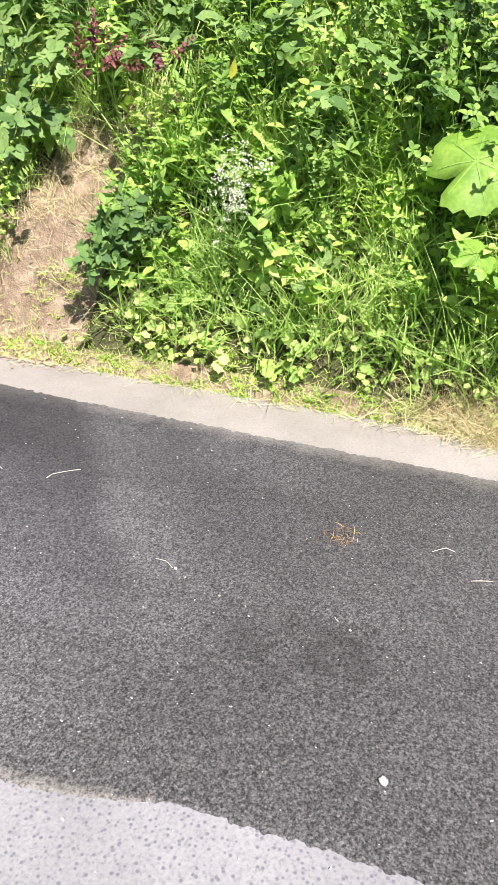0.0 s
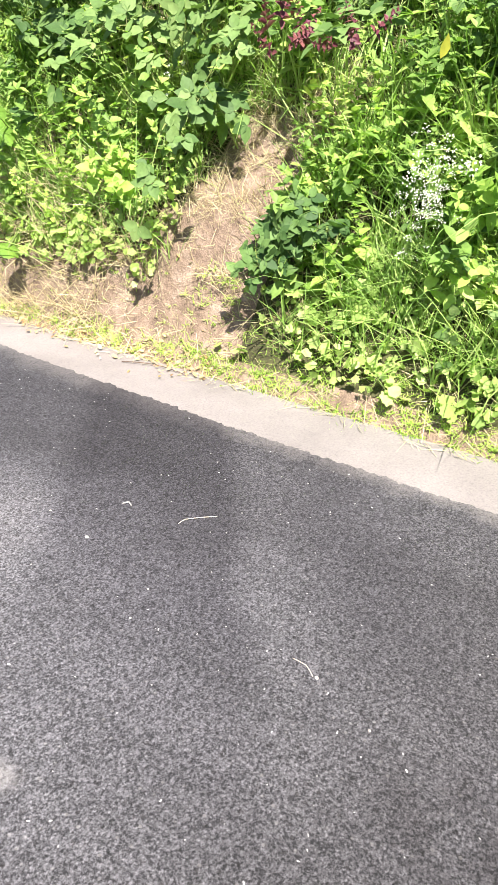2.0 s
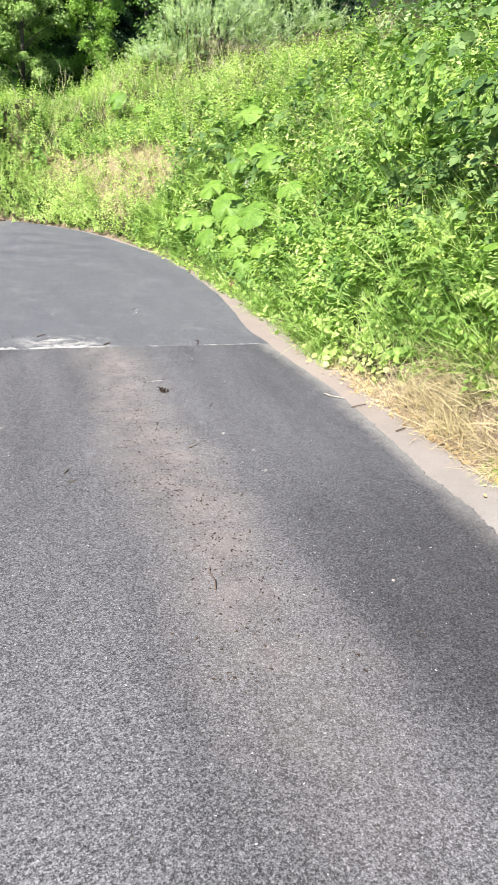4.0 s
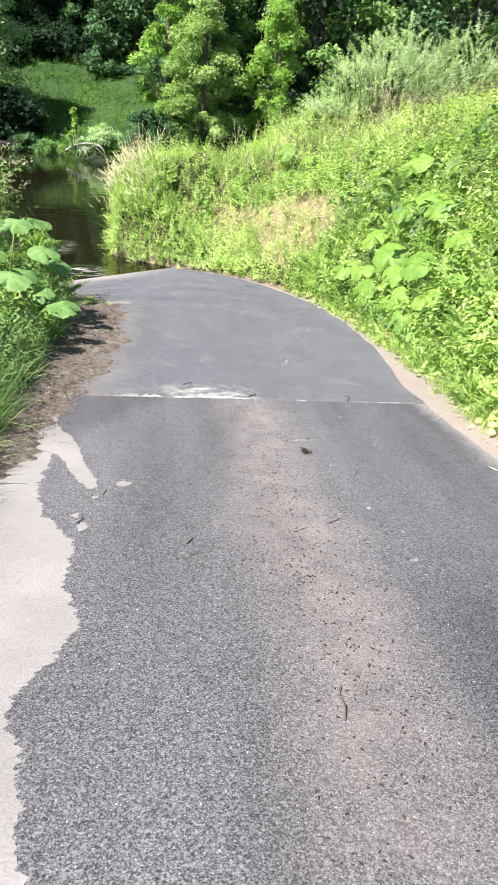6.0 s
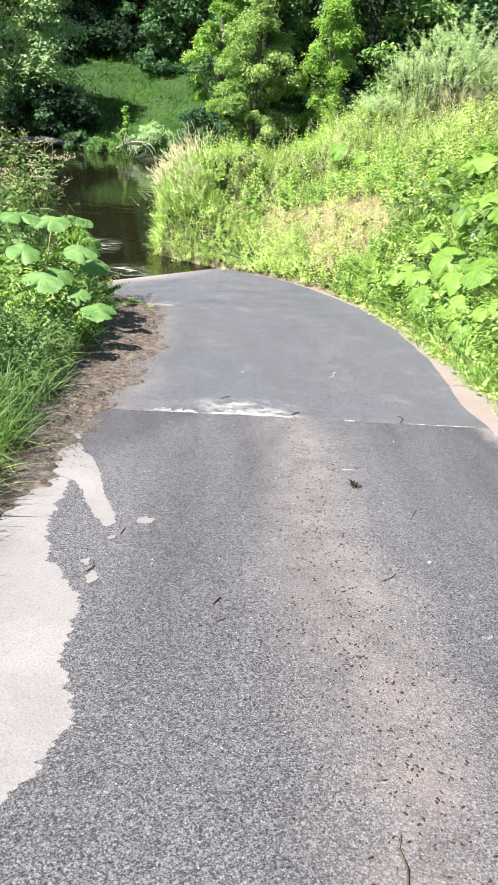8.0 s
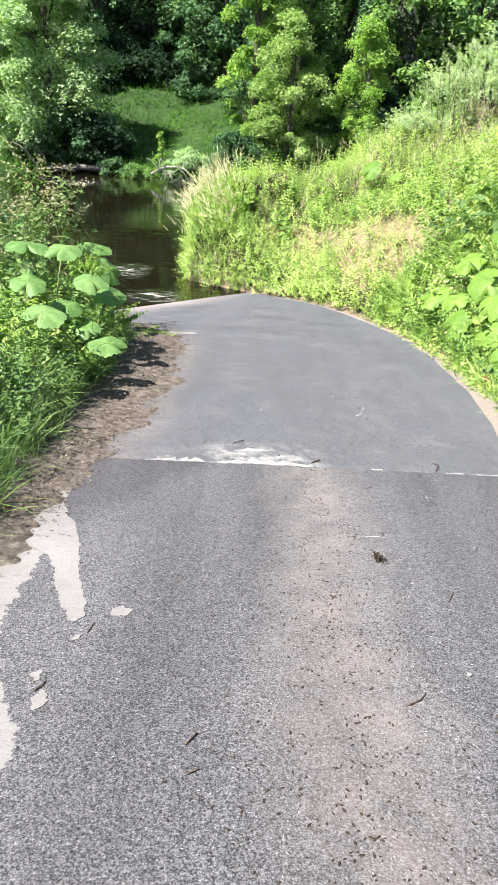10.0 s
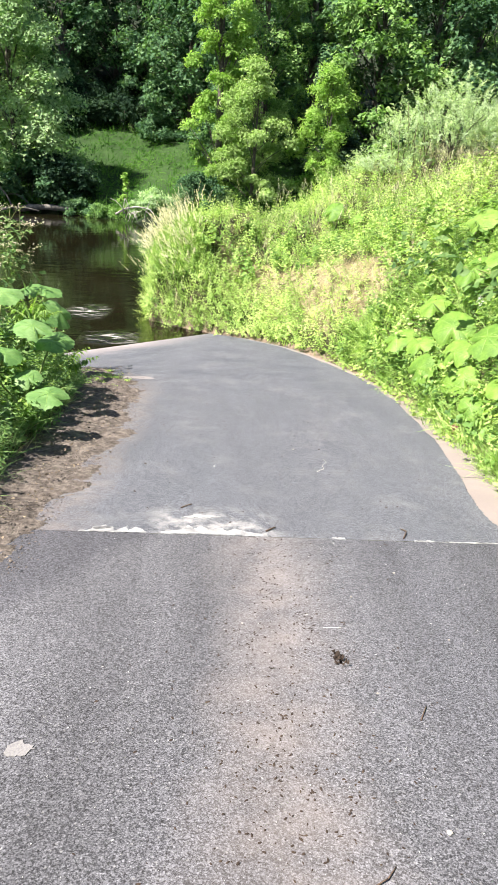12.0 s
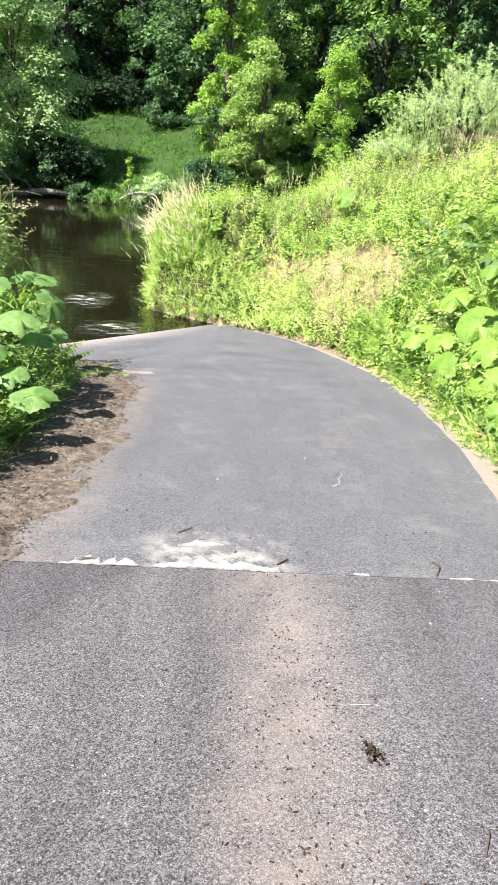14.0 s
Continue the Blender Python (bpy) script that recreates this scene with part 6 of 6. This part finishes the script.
# ---- what lies on the lane ----
def smear(name, outline, mat, label, lift=0.003, seed=1, rough=0.017):
    """A thin patch with a ragged rim on the road."""
    r = random.Random(seed)
    pts, drift = [], [0.0, 0.0]
    for (ax, ay), (bx, by) in zip(outline, outline[1:] + outline[:1]):
        n = max(2, int(math.hypot(bx - ax, by - ay) / 0.012))
        for i in range(n):
            u = i / n
            drift = [0.7 * q + r.uniform(-rough, rough) for q in drift]
            pts.append((ax + (bx - ax) * u + drift[0], ay + (by - ay) * u + drift[1]))
    bm = bmesh.new()
    ring = [bm.verts.new((x, y, float(road_z(x, y)) + lift)) for x, y in pts]
    face = bm.faces.new(ring)
    face.normal_update()
    if face.normal.z < 0:
        face.normal_flip()
    bmesh.ops.extrude_face_region(bm, geom=[face])
    for vtx in ring:
        vtx.co.z -= lift + 0.004
    bmesh.ops.triangulate(bm, faces=bm.faces[:], ngon_method="EAR_CLIP")
    me = bpy.data.meshes.new(name)
    bm.to_mesh(me)
    bm.free()
    me.materials.append(mat)
    return tagged(new(name, me), label, "patch", kind="structure")


smear("concrete_patch", [(-1.46, -0.95), (-1.3, -1.3), (-1.16, -1.78), (-1.06, -2.12), (-1.11, -2.18), (-1.2, -2.0), (-1.29, -1.75), (-1.37, -1.58), (-1.48, -1.52)], CONCRETE_SPECKLED, "ragged pale concrete tongue in the asphalt", seed=1, rough=0.007)


def blot(x, y, rx, ry, mat, label, seed):
    r = random.Random(seed)
    rim = [(x + rx * q * math.cos(0.45 * k), y + ry * q * math.sin(0.45 * k)) for k in range(14) for q in [r.uniform(0.75, 1.15)]]
    smear("cement_patch", rim, mat, label, seed=seed, rough=0.007)


blot(-0.93, -2.08, 0.04, 0.045, CONCRETE_SPECKLED, "small pale patch in the asphalt", 2)
blot(-1.09, -2.64, 0.032, 0.05, CONCRETE_SPECKLED, "small pale patch in the asphalt", 3)
blot(-1.13, -2.52, 0.016, 0.03, CONCRETE_SPECKLED, "crumb of pale concrete in the asphalt", 14)
blot(-1.07, -2.28, 0.014, 0.025, CONCRETE_SPECKLED, "crumb of pale concrete in the asphalt", 15)
blot(0.455, -2.68, 0.012, 0.013, CONCRETE_SPECKLED, "tiny pale spot on the asphalt", 4)
blot(0.41, -2.985, 0.019, 0.013, CONCRETE_SPECKLED, "tiny pale spot on the asphalt", 5)
TEETH = [(-1.14, 0.02), (-1.09, 0.012), (-1.07, 0.08), (-1.05, 0.03), (-1.0, 0.13), (-0.96, 0.06), (-0.94, 0.10), (-0.92, 0.03), (-0.87, 0.12), (-0.85, 0.03), (-0.80, 0.10), (-0.75, 0.012)]
TEETH = [(x, y + JOINT) for x, y in TEETH]
smear("cement_smear", [(-1.14, JOINT + 0.008), (-0.75, JOINT + 0.008)] + TEETH[::-1], CEMENT_THIN, "toothed white cement smear along the joint", seed=7, rough=0.007)
smear("cement_smear", [(-0.68, JOINT + 0.008), (-0.02, JOINT + 0.008), (-0.03, -0.06), (-0.08, -0.07), (-0.14, -0.06), (-0.22, 0.0), (-0.26, -0.06), (-0.32, 0.01), (-0.37, -0.04), (-0.42, 0.05), (-0.46, -0.03), (-0.5, 0.03), (-0.54, -0.05), (-0.64, -0.08)], CEMENT_THIN, "broad white cement smear along the joint", seed=17, rough=0.009)
smear("cement_smear", [(-0.55, 0.18), (-0.36, 0.17), (-0.3, 0.22), (-0.4, 0.24), (-0.5, 0.22)], CEMENT_THIN, "thin white cement smear on the slipway", seed=18, rough=0.015)
smear("cement_smear", [(0.36, JOINT + 0.005), (0.45, JOINT + 0.004), (0.45, JOINT + 0.025), (0.37, JOINT + 0.022)], CEMENT_THIN, "white cement spot on the joint", seed=8, rough=0.006)
smear("cement_smear", [(0.86, JOINT + 0.004), (1.4, JOINT + 0.004), (1.4, JOINT + 0.014), (0.86, JOINT + 0.018)], CEMENT_THIN, "pale cement line along the joint", seed=9, rough=0.006)
smear("cement_smear", [(-1.95, 6.02), (-1.45, 5.9), (-1.3, 5.95), (-1.45, 6.1), (-1.9, 6.16)], CONCRETE, "pale cement edge by the mud", seed=10, rough=0.02)

# mud along the river side of the slipway
ys = np.arange(-2.2, 7.0, 0.025)
inner = line_x([(-1.58, -2.2), (-1.52, -0.9), (-1.38, 0.3), (-1.22, 1.2), (-1.28, 2.0), (-1.18, 2.6), (-1.3, 3.2), (-1.38, 4.9), (-1.55, 5.6), (-2.1, 7.0)], ys) + 0.07 * lumpy(ys, ys * 0, 0.21, 12) + 0.04 * lumpy(ys, ys * 0, 0.07, 5) + feathered(ys, 0.008, 4)
COLS = 60
mud = slab("mud_verge", ys, inner * 0 - 2.45, inner + 0.2, 0.003, 0.06, [MUD], COLS)
co = np.empty(len(mud.data.vertices) * 3, np.float32)
mud.data.vertices.foreach_get("co", co)
co = co.reshape(-1, COLS + 2, 3)
mx, my = co[:, 1:-1, 0], co[:, 1:-1, 1]
into = np.clip((inner[:, None] - mx) / 0.5, -0.4, 1)
rough = 0.03 * lumpy(mx, my, 0.37, 6) + 0.018 * lumpy(mx, my, 0.13, 3) + 0.014 * lumpy(mx, my, 0.055, 9) + 0.004 * np.random.default_rng(4).normal(0, 1, mx.shape)
co[:, 1:-1, 2] += 0.05 * np.maximum(into, 0) + 0.09 * np.minimum(into, 0) + rough * 0.75 * smooth(-0.4, 0.1, into) - 0.004
mud.data.vertices.foreach_set("co", co.ravel())
tagged(mud, "dark trampled mud between lane and verge", "mud", kind="structure")


def on_road(x, y, lift=0.0):
    return Vector((x, y, float(road_z(x, y)) + lift))


def stick(name, points, radius, mat, label, category="twig"):
    """A bent stick through points on the road."""
    p = Plant()
    pts = [on_road(x, y, radius * 0.9 + lift) for x, y, lift in points]
    for i, (a, b) in enumerate(zip(pts, pts[1:])):
        limb(p, a, b, radius * (1 - 0.12 * i), radius * (1 - 0.12 * (i + 1)), 0, 5, 0.02)
    v, f, s = p.arrays()
    return tagged(link_mesh(name, v, f, [mat]), label, category)


stick("twig", [(0.10, -2.59, 0), (0.15, -2.56, 0.004), (0.18, -2.52, 0)], 0.0025, TWIG, "short dark twig on the asphalt")
stick("twig", [(-0.60, -2.82, 0), (-0.57, -2.77, 0.003)], 0.0031, TWIG, "short dark twig on the asphalt")
stick("twig", [(-1.115, -2.604, 0), (-1.10, -2.575, 0.004), (-1.092, -2.55, 0)], 0.0032, TWIG, "short dark twig between pale patches")
stick("twig", [(-1.027, -2.245, 0), (-1.016, -2.17, 0.003)], 0.0022, TWIG, "thin dark twig beside the concrete tongue")
stick("twig", [(-0.585, -2.94, 0), (-0.552, -2.918, 0.004)], 0.0024, TWIG, "short dark twig on the asphalt")
stick("twig", [(-0.57, 0.36, 0), (-0.50, 0.43, 0.005)], 0.0043, TWIG, "dark twig on the slipway")
stick("twig", [(-0.03, -0.03, 0), (0.03, 0.03, 0.005)], 0.0056, TWIG, "dark twig on the joint")
stick("twig", [(0.42, -1.88, 0), (0.46, -1.80, 0.004)], 0.0025, TWIG, "thin twig on the asphalt")
stick("twig", [(0.80, -0.08, 0), (0.84, 0.02, 0.01), (0.82, 0.09, 0)], 0.0043, TWIG, "bent dark twig at the joint")
stick("twig", [(-0.15, -4.02, 0), (-0.135, -3.96, 0.006), (-0.14, -3.90, 0), (-0.125, -3.86, 0)], 0.0026, TWIG, "curled dark bark strip on the asphalt")
stick("bark_strip", [(-0.12, -5.345, 0), (-0.09, -5.325, 0.006), (-0.055, -5.308, 0.006), (-0.015, -5.298, 0)], 0.0045, TWIG, "curved brown strip of bark on the asphalt")
stick("pale_twig", [(0.46, 1.38, 0), (0.52, 1.45, 0.004), (0.52, 1.56, 0.006), (0.57, 1.66, 0), (0.56, 1.78, 0)], 0.0013, STRAW, "pale forked straw on the slipway")
stick("twig", [(1.32, -1.72, 0), (1.34, -1.8, 0.005), (1.42, -1.86, 0)], 0.0056, DEADWOOD, "pale bent stick on the concrete edge")
stick("twig", [(1.38, -2.05, 0), (1.5, -2.02, 0.005)], 0.0037, TWIG, "dark twig on the concrete edge")
stick("twig", [(1.44, -2.55, 0), (1.52, -2.52, 0.003)], 0.0043, TWIG, "short dark twig on the concrete edge")
stick("twig", [(1.41, -4.52, 0), (1.475, -4.68, 0.004), (1.47, -4.87, 0)], 0.0024, TWIG, "thin dark stick lying on the concrete edge")
stick("straw", [(0.43, -5.635, 0), (0.46, -5.64, 0.003), (0.54, -5.71, 0)], 0.0016, STRAW, "pale straw on the asphalt", "straw")
stick("straw", [(0.125, -6.23, 0), (0.12, -6.27, 0.004), (0.1, -6.30, 0)], 0.0013, STRAW, "thin pale straw on the asphalt", "straw")
stick("straw", [(0.515, -7.02, 0), (0.55, -7.06, 0.004), (0.545, -7.09, 0)], 0.0013, STRAW, "thin pale straw on the asphalt", "straw")
stick("straw", [(0.40, -7.15, 0), (0.42, -7.21, 0.003)], 0.0013, STRAW, "thin pale straw on the asphalt", "straw")
stick("straw", [(0.16, -1.22, 0), (0.24, -1.22, 0.002)], 0.0013, STRAW, "pale straw on the asphalt", "straw")
stick("crescent_chip", [(0.412, -5.415, 0), (0.427, -5.43, 0.005), (0.42, -5.447, 0)], 0.003, CEMENT, "white crescent chip on the asphalt", "chip")


def lump(name, x, y, size, mat, label, category, seed, flat=0.6):
    bm = bmesh.new()
    bmesh.ops.create_icosphere(bm, subdivisions=2, radius=size / 2)
    for vtx in bm.verts:
        vtx.co *= 1 + 0.35 * noise.noise(vtx.co * (3 / size) + Vector((seed, 0, 0)))
        vtx.co.z *= flat
    me = bpy.data.meshes.new(name)
    bm.to_mesh(me)
    bm.free()
    me.materials.append(mat)
    ob = tagged(new(name, me), label, category)
    ob.location = on_road(x, y, size * flat * 0.42)
    return ob


for i, (x, y, size, mat) in enumerate([(0.2, -5.46, 0.022, CEMENT), (0.1, -6.31, 0.018, CEMENT), (0.03, -6.86, 0.014, CEMENT), (0.12, -5.77, 0.012, CEMENT), (0.0, -5.81, 0.012, CEMENT), (0.03, -6.48, 0.012, STONE), (-0.42, -7.03, 0.035, CEMENT),
                                       (0.24, -5.26, 0.014, CEMENT), (0.36, -2.4, 0.03, STONE), (0.3, -1.72, 0.018, STONE), (0.62, -0.6, 0.022, STONE), (-0.37, 1.42, 0.03, CEMENT), (0.33, 2.1, 0.025, STONE), (0.7, -1.3, 0.018, CEMENT), (-0.2, -1.2, 0.016, STONE),
                                       (0.54, -4.12, 0.022, CEMENT), (0.1, -1.1, 0.018, STONE), (0.34, -0.9, 0.02, STONE)]):
    tagged(lump("pebble", x, y, size * 0.6, STONE if size < 0.03 and i % 2 else mat, "small pale pebble on the asphalt", "pebble", i * 3.1), group="pebbles on the lane")


def crumb(r, size):
    p = Plant()
    v = [(0.1 * r.uniform(-1, 1), 0.1 * r.uniform(-1, 1), 0.5)] + [(0.5 * math.cos(1.05 * k) * r.uniform(0.6, 1.1), 0.5 * math.sin(1.05 * k) * r.uniform(0.6, 1.1), 0) for k in range(6)]
    p.add(np.array(v) * size * np.array([r.uniform(1.0, 1.9), r.uniform(0.6, 0.9), 0.8]), [(0, 1 + k, 1 + (k + 1) % 6) for k in range(6)], 0)
    return p


n = 60
dx, dy = rng.normal(0, 0.012, n), rng.normal(0, 0.027, n)
dung = scatter("dung_clump", [crumb(rng, 0.03) for _ in range(6)], np.stack([0.19 + dx - 0.25 * dy, -1.48 + dy, road_z(0.19, -1.48 + dy) + rng.uniform(0, 0.02, n)], 1), rng.normal(0, 0.9, (n, 3)) + np.array([0, 0, 0.6]), rng, (0.25, 0.7), [DUNG])
stuff(dung, "dark brown clump of trodden plant matter on the asphalt", "debris")
clod = scatter("straw_clump", [tuft(rng, 4, 0.03, 0.075, 0.0022, 1.6, segments=2)], np.array([[0.46 + rng.normal(0, 0.012), -6.73 + rng.normal(0, 0.02), float(road_z(0.46, -6.73)) + 0.008] for _ in range(26)]), rng.normal(0, 0.9, (26, 3)) * np.array([1, 1, 0.25]) + np.array([0, 0, 0.15]), rng, (0.7, 1.2), [LITTER])
stuff(clod, "orange-brown tuft of dead straw on the asphalt", "debris")


def strewn(name, pieces, n, xr, yr, size, mats, label, category, lift=0.001, centre=None, flat=True):
    x, y = rng.uniform(*xr, n), rng.uniform(*yr, n)
    if centre is not None:
        x = rng.normal(centre[0], centre[1], n)
    up = np.tile([0, 0, 1.0], (n, 1)) + (0 if flat else rng.normal(0, 0.5, (n, 3)))
    return stuff(scatter(name, pieces, np.stack([x, y, road_z(x, y) + lift], 1), up, rng, size, mats), label, category)


strewn("dirt_crumbs", [crumb(rng, 0.008) for _ in range(5)], 1000, (-0.5, 0.5), (-4.6, -0.1), (0.4, 1.6), [DUNG], "dark dirt crumbs along the wheel track", "debris", centre=(-0.02, 0.24))
n = 640
knot = np.array([(-0.08, -2.85), (-0.1, -3.12), (0.02, -3.6), (-0.03, -3.79), (-0.15, -2.05), (-0.4, -2.98), (-0.07, -3.5), (0.0, -1.2), (-0.05, -0.8), (-0.1, -1.6), (-0.02, -2.4)])[rng.integers(0, 11, n)]
x, y = knot[:, 0] + rng.normal(0, 0.11, n), knot[:, 1] + rng.normal(0, 0.22, n)
stuff(scatter("dirt_crumbs", [crumb(rng, 0.008) for _ in range(6)], np.stack([x, y, road_z(x, y) + 0.001], 1), np.tile([0, 0, 1.0], (n, 1)) + rng.normal(0, 0.3, (n, 3)), rng, (0.5, 1.6), [DUNG]), "clustered dark dirt crumbs on the asphalt", "debris")
strewn("dirt_crumbs", [crumb(rng, 0.012) for _ in range(5)], 190, (-1.2, 1.3), (0.1, 7.5), (0.5, 1.7), [DUNG], "dark dirt crumbs on the slipway", "debris")
n = 4200
y = rng.uniform(-1.4, 6.2, n)
x = line_x([(-1.55, -2.2), (-1.5, -0.9), (-1.36, 0.3), (-1.2, 1.2), (-1.26, 2.0), (-1.18, 2.6), (-1.3, 3.2), (-1.38, 4.9), (-1.6, 6.2)], y) + rng.normal(-0.16, 0.15, n)
stuff(scatter("soil_crumbs", [crumb(rng, 0.010) for _ in range(5)], np.stack([x, y, road_z(x, y) + 0.03 * smooth(-1.3, -1.6, x)], 1), np.tile([0, 0, 1.0], (n, 1)) + rng.normal(0, 0.3, (n, 3)), rng, (0.4, 1.7), [MUD]), "crumbs of mud along the edge of the slipway", "soil")
strewn("grit", [crumb(rng, 0.005) for _ in range(5)], 1100, (-1.0, 1.1), (-8.5, -0.1), (0.4, 1.4), [CEMENT], "pale grit scattered on the asphalt", "grit")
flake = [Plant() for _ in range(4)]
for p in flake:
    p.add(*leaf6(rng.uniform(0.03, 0.06), rng.uniform(0.02, 0.035), 0.5, rng.uniform(-0.3, 0.3)), 0)
straws = [Plant() for _ in range(4)]
for p in straws:
    p.add(*blade(rng.uniform(0.05, 0.14), 0.0028, 1.45, rng.uniform(-0.1, 0.2), 2), 0)
MUDX = lambda y: line_x([(-1.75, -2.2), (-1.6, 0), (-1.55, 3), (-1.75, 5.6), (-2.1, 7)], y)
n = 1500
y = rng.uniform(-2.2, 6.6, n)
x = MUDX(y) + rng.normal(0, 0.13, n)
stuff(scatter("leaf_litter", flake + straws, np.stack([x, y, road_z(x, y) + 0.06 + rng.uniform(0, 0.03, n)], 1), np.tile([0, 0, 1.0], (n, 1)) + rng.normal(0, 0.4, (n, 3)), rng, (0.2, 0.55), [DEADLEAF]), "dead leaves and straw bits on the mud", "leaf litter")
n = 2600
y = rng.uniform(-5.0, 1.5, n)
x = line_x(RIGHT_FOOT[:11], y) + rng.normal(0.06, 0.08, n)
z = np.maximum(ground_z(x, y), road_z(x, y) - 0.005) + 0.012
keep = rng.uniform(0, 1, n) < smooth(1.5, -1.5, y)
stuff(scatter("leaf_litter", flake + straws + straws, np.stack([x, y, z], 1)[keep], (np.tile([-0.2, 0, 1.0], (n, 1)) + rng.normal(0, 0.3, (n, 3)))[keep], rng, (0.3, 0.75), [LITTER]), "yellow and tan dead leaves at the bank's foot", "leaf litter")
n = 1500
y = rng.uniform(-9, -1.5, n)
x = line_x(RIGHT_FOOT[:11], y) + np.abs(rng.normal(0.0, 0.22, n)) - 0.06
stuff(scatter("straw_litter", straws, np.stack([x, y, np.maximum(ground_z(x, y), road_z(x, y) - 0.005) + 0.014], 1), np.tile([-0.3, 0, 1.0], (n, 1)) + rng.normal(0, 0.4, (n, 3)), rng, (0.6, 1.3), [DRYGRASS]), "loose straw at the foot of the bank", "straw")

n = 190
tx, ty = rng.normal(1.56, 0.07, n), rng.normal(-7.1, 0.18, n)
tz = np.maximum(ground_z(tx, ty), road_z(tx, ty)) + rng.uniform(0.0, 0.06, n)
stuff(scatter("dry_tussock", dry_kinds, np.stack([tx, ty, tz], 1), np.tile([-0.7, 0.0, 0.35], (n, 1)) + rng.normal(0, 0.4, (n, 3)), rng, (0.5, 0.9), [DRYGRASS]), "collapsed tussock of dead straw at the bank's foot", "dry grass")
n = 420
ty = rng.uniform(-4.1, -2.1, n)
tx = line_x(RIGHT_FOOT[:11], ty) + rng.uniform(0.1, 0.45, n)
tz = ground_z(tx, ty)
stuff(scatter("dry_tussock", dry_kinds, np.stack([tx, ty, tz], 1), np.tile([-0.55, 0.0, 0.5], (n, 1)) + rng.normal(0, 0.25, (n, 3)), rng, (0.8, 1.35), [DRYGRASS]), "pale dead grass hanging over the foot of the bank", "dry grass")
n = 900
x, y = rng.uniform(-2.35, -1.5, n), rng.uniform(5.1, 6.5, n)
keep = (patches(x, y, 0.3, 44, 0.05, 0.2) > rng.uniform(0.2, 1, n)) & (x < -1.5 - 0.25 * (y - 5.1))
stuff(scatter("moss", moss_kinds, np.stack([x, y, road_z(x, y) + 0.035], 1)[keep], (np.tile([0, 0, 1.0], (n, 1)) + rng.normal(0, 0.2, (n, 3)))[keep], rng, (0.6, 1.3), [BRIGHT]), "bright moss on the end of the mud", "moss")

sow("broad_weeds", dock, NEAR, 1300, lambda x, y, d, h: smooth(0.2, 0.4, d) * (1 - bare(y, h)) * smooth(2.6, 1.8, h) * patches(x, y + h, 0.5, 52), 0.45, (0.6, 1.0), [HERB, STEM], "broad-leaved green docks on the bank", "weeds")

sow("grass", grass_cheap, (-9.0, -11.0, -1.7, -4.6), 4000, lambda x, y, d, h: 2 * smooth(0.0, 0.2, verge(x, y)) * smooth(-9.0, -5.0, x), 0.85, (0.8, 1.3), [GRASS], "rough green grass on the verge", "grass")
sow("grass", grass_cheap, (-9.0, -5.0, -4.1, 8.6), 4500, lambda x, y, d, h: 2 * smooth(-9.0, -5.0, x), 0.85, (0.8, 1.3), [GRASS], "rough green grass on the verge", "grass")
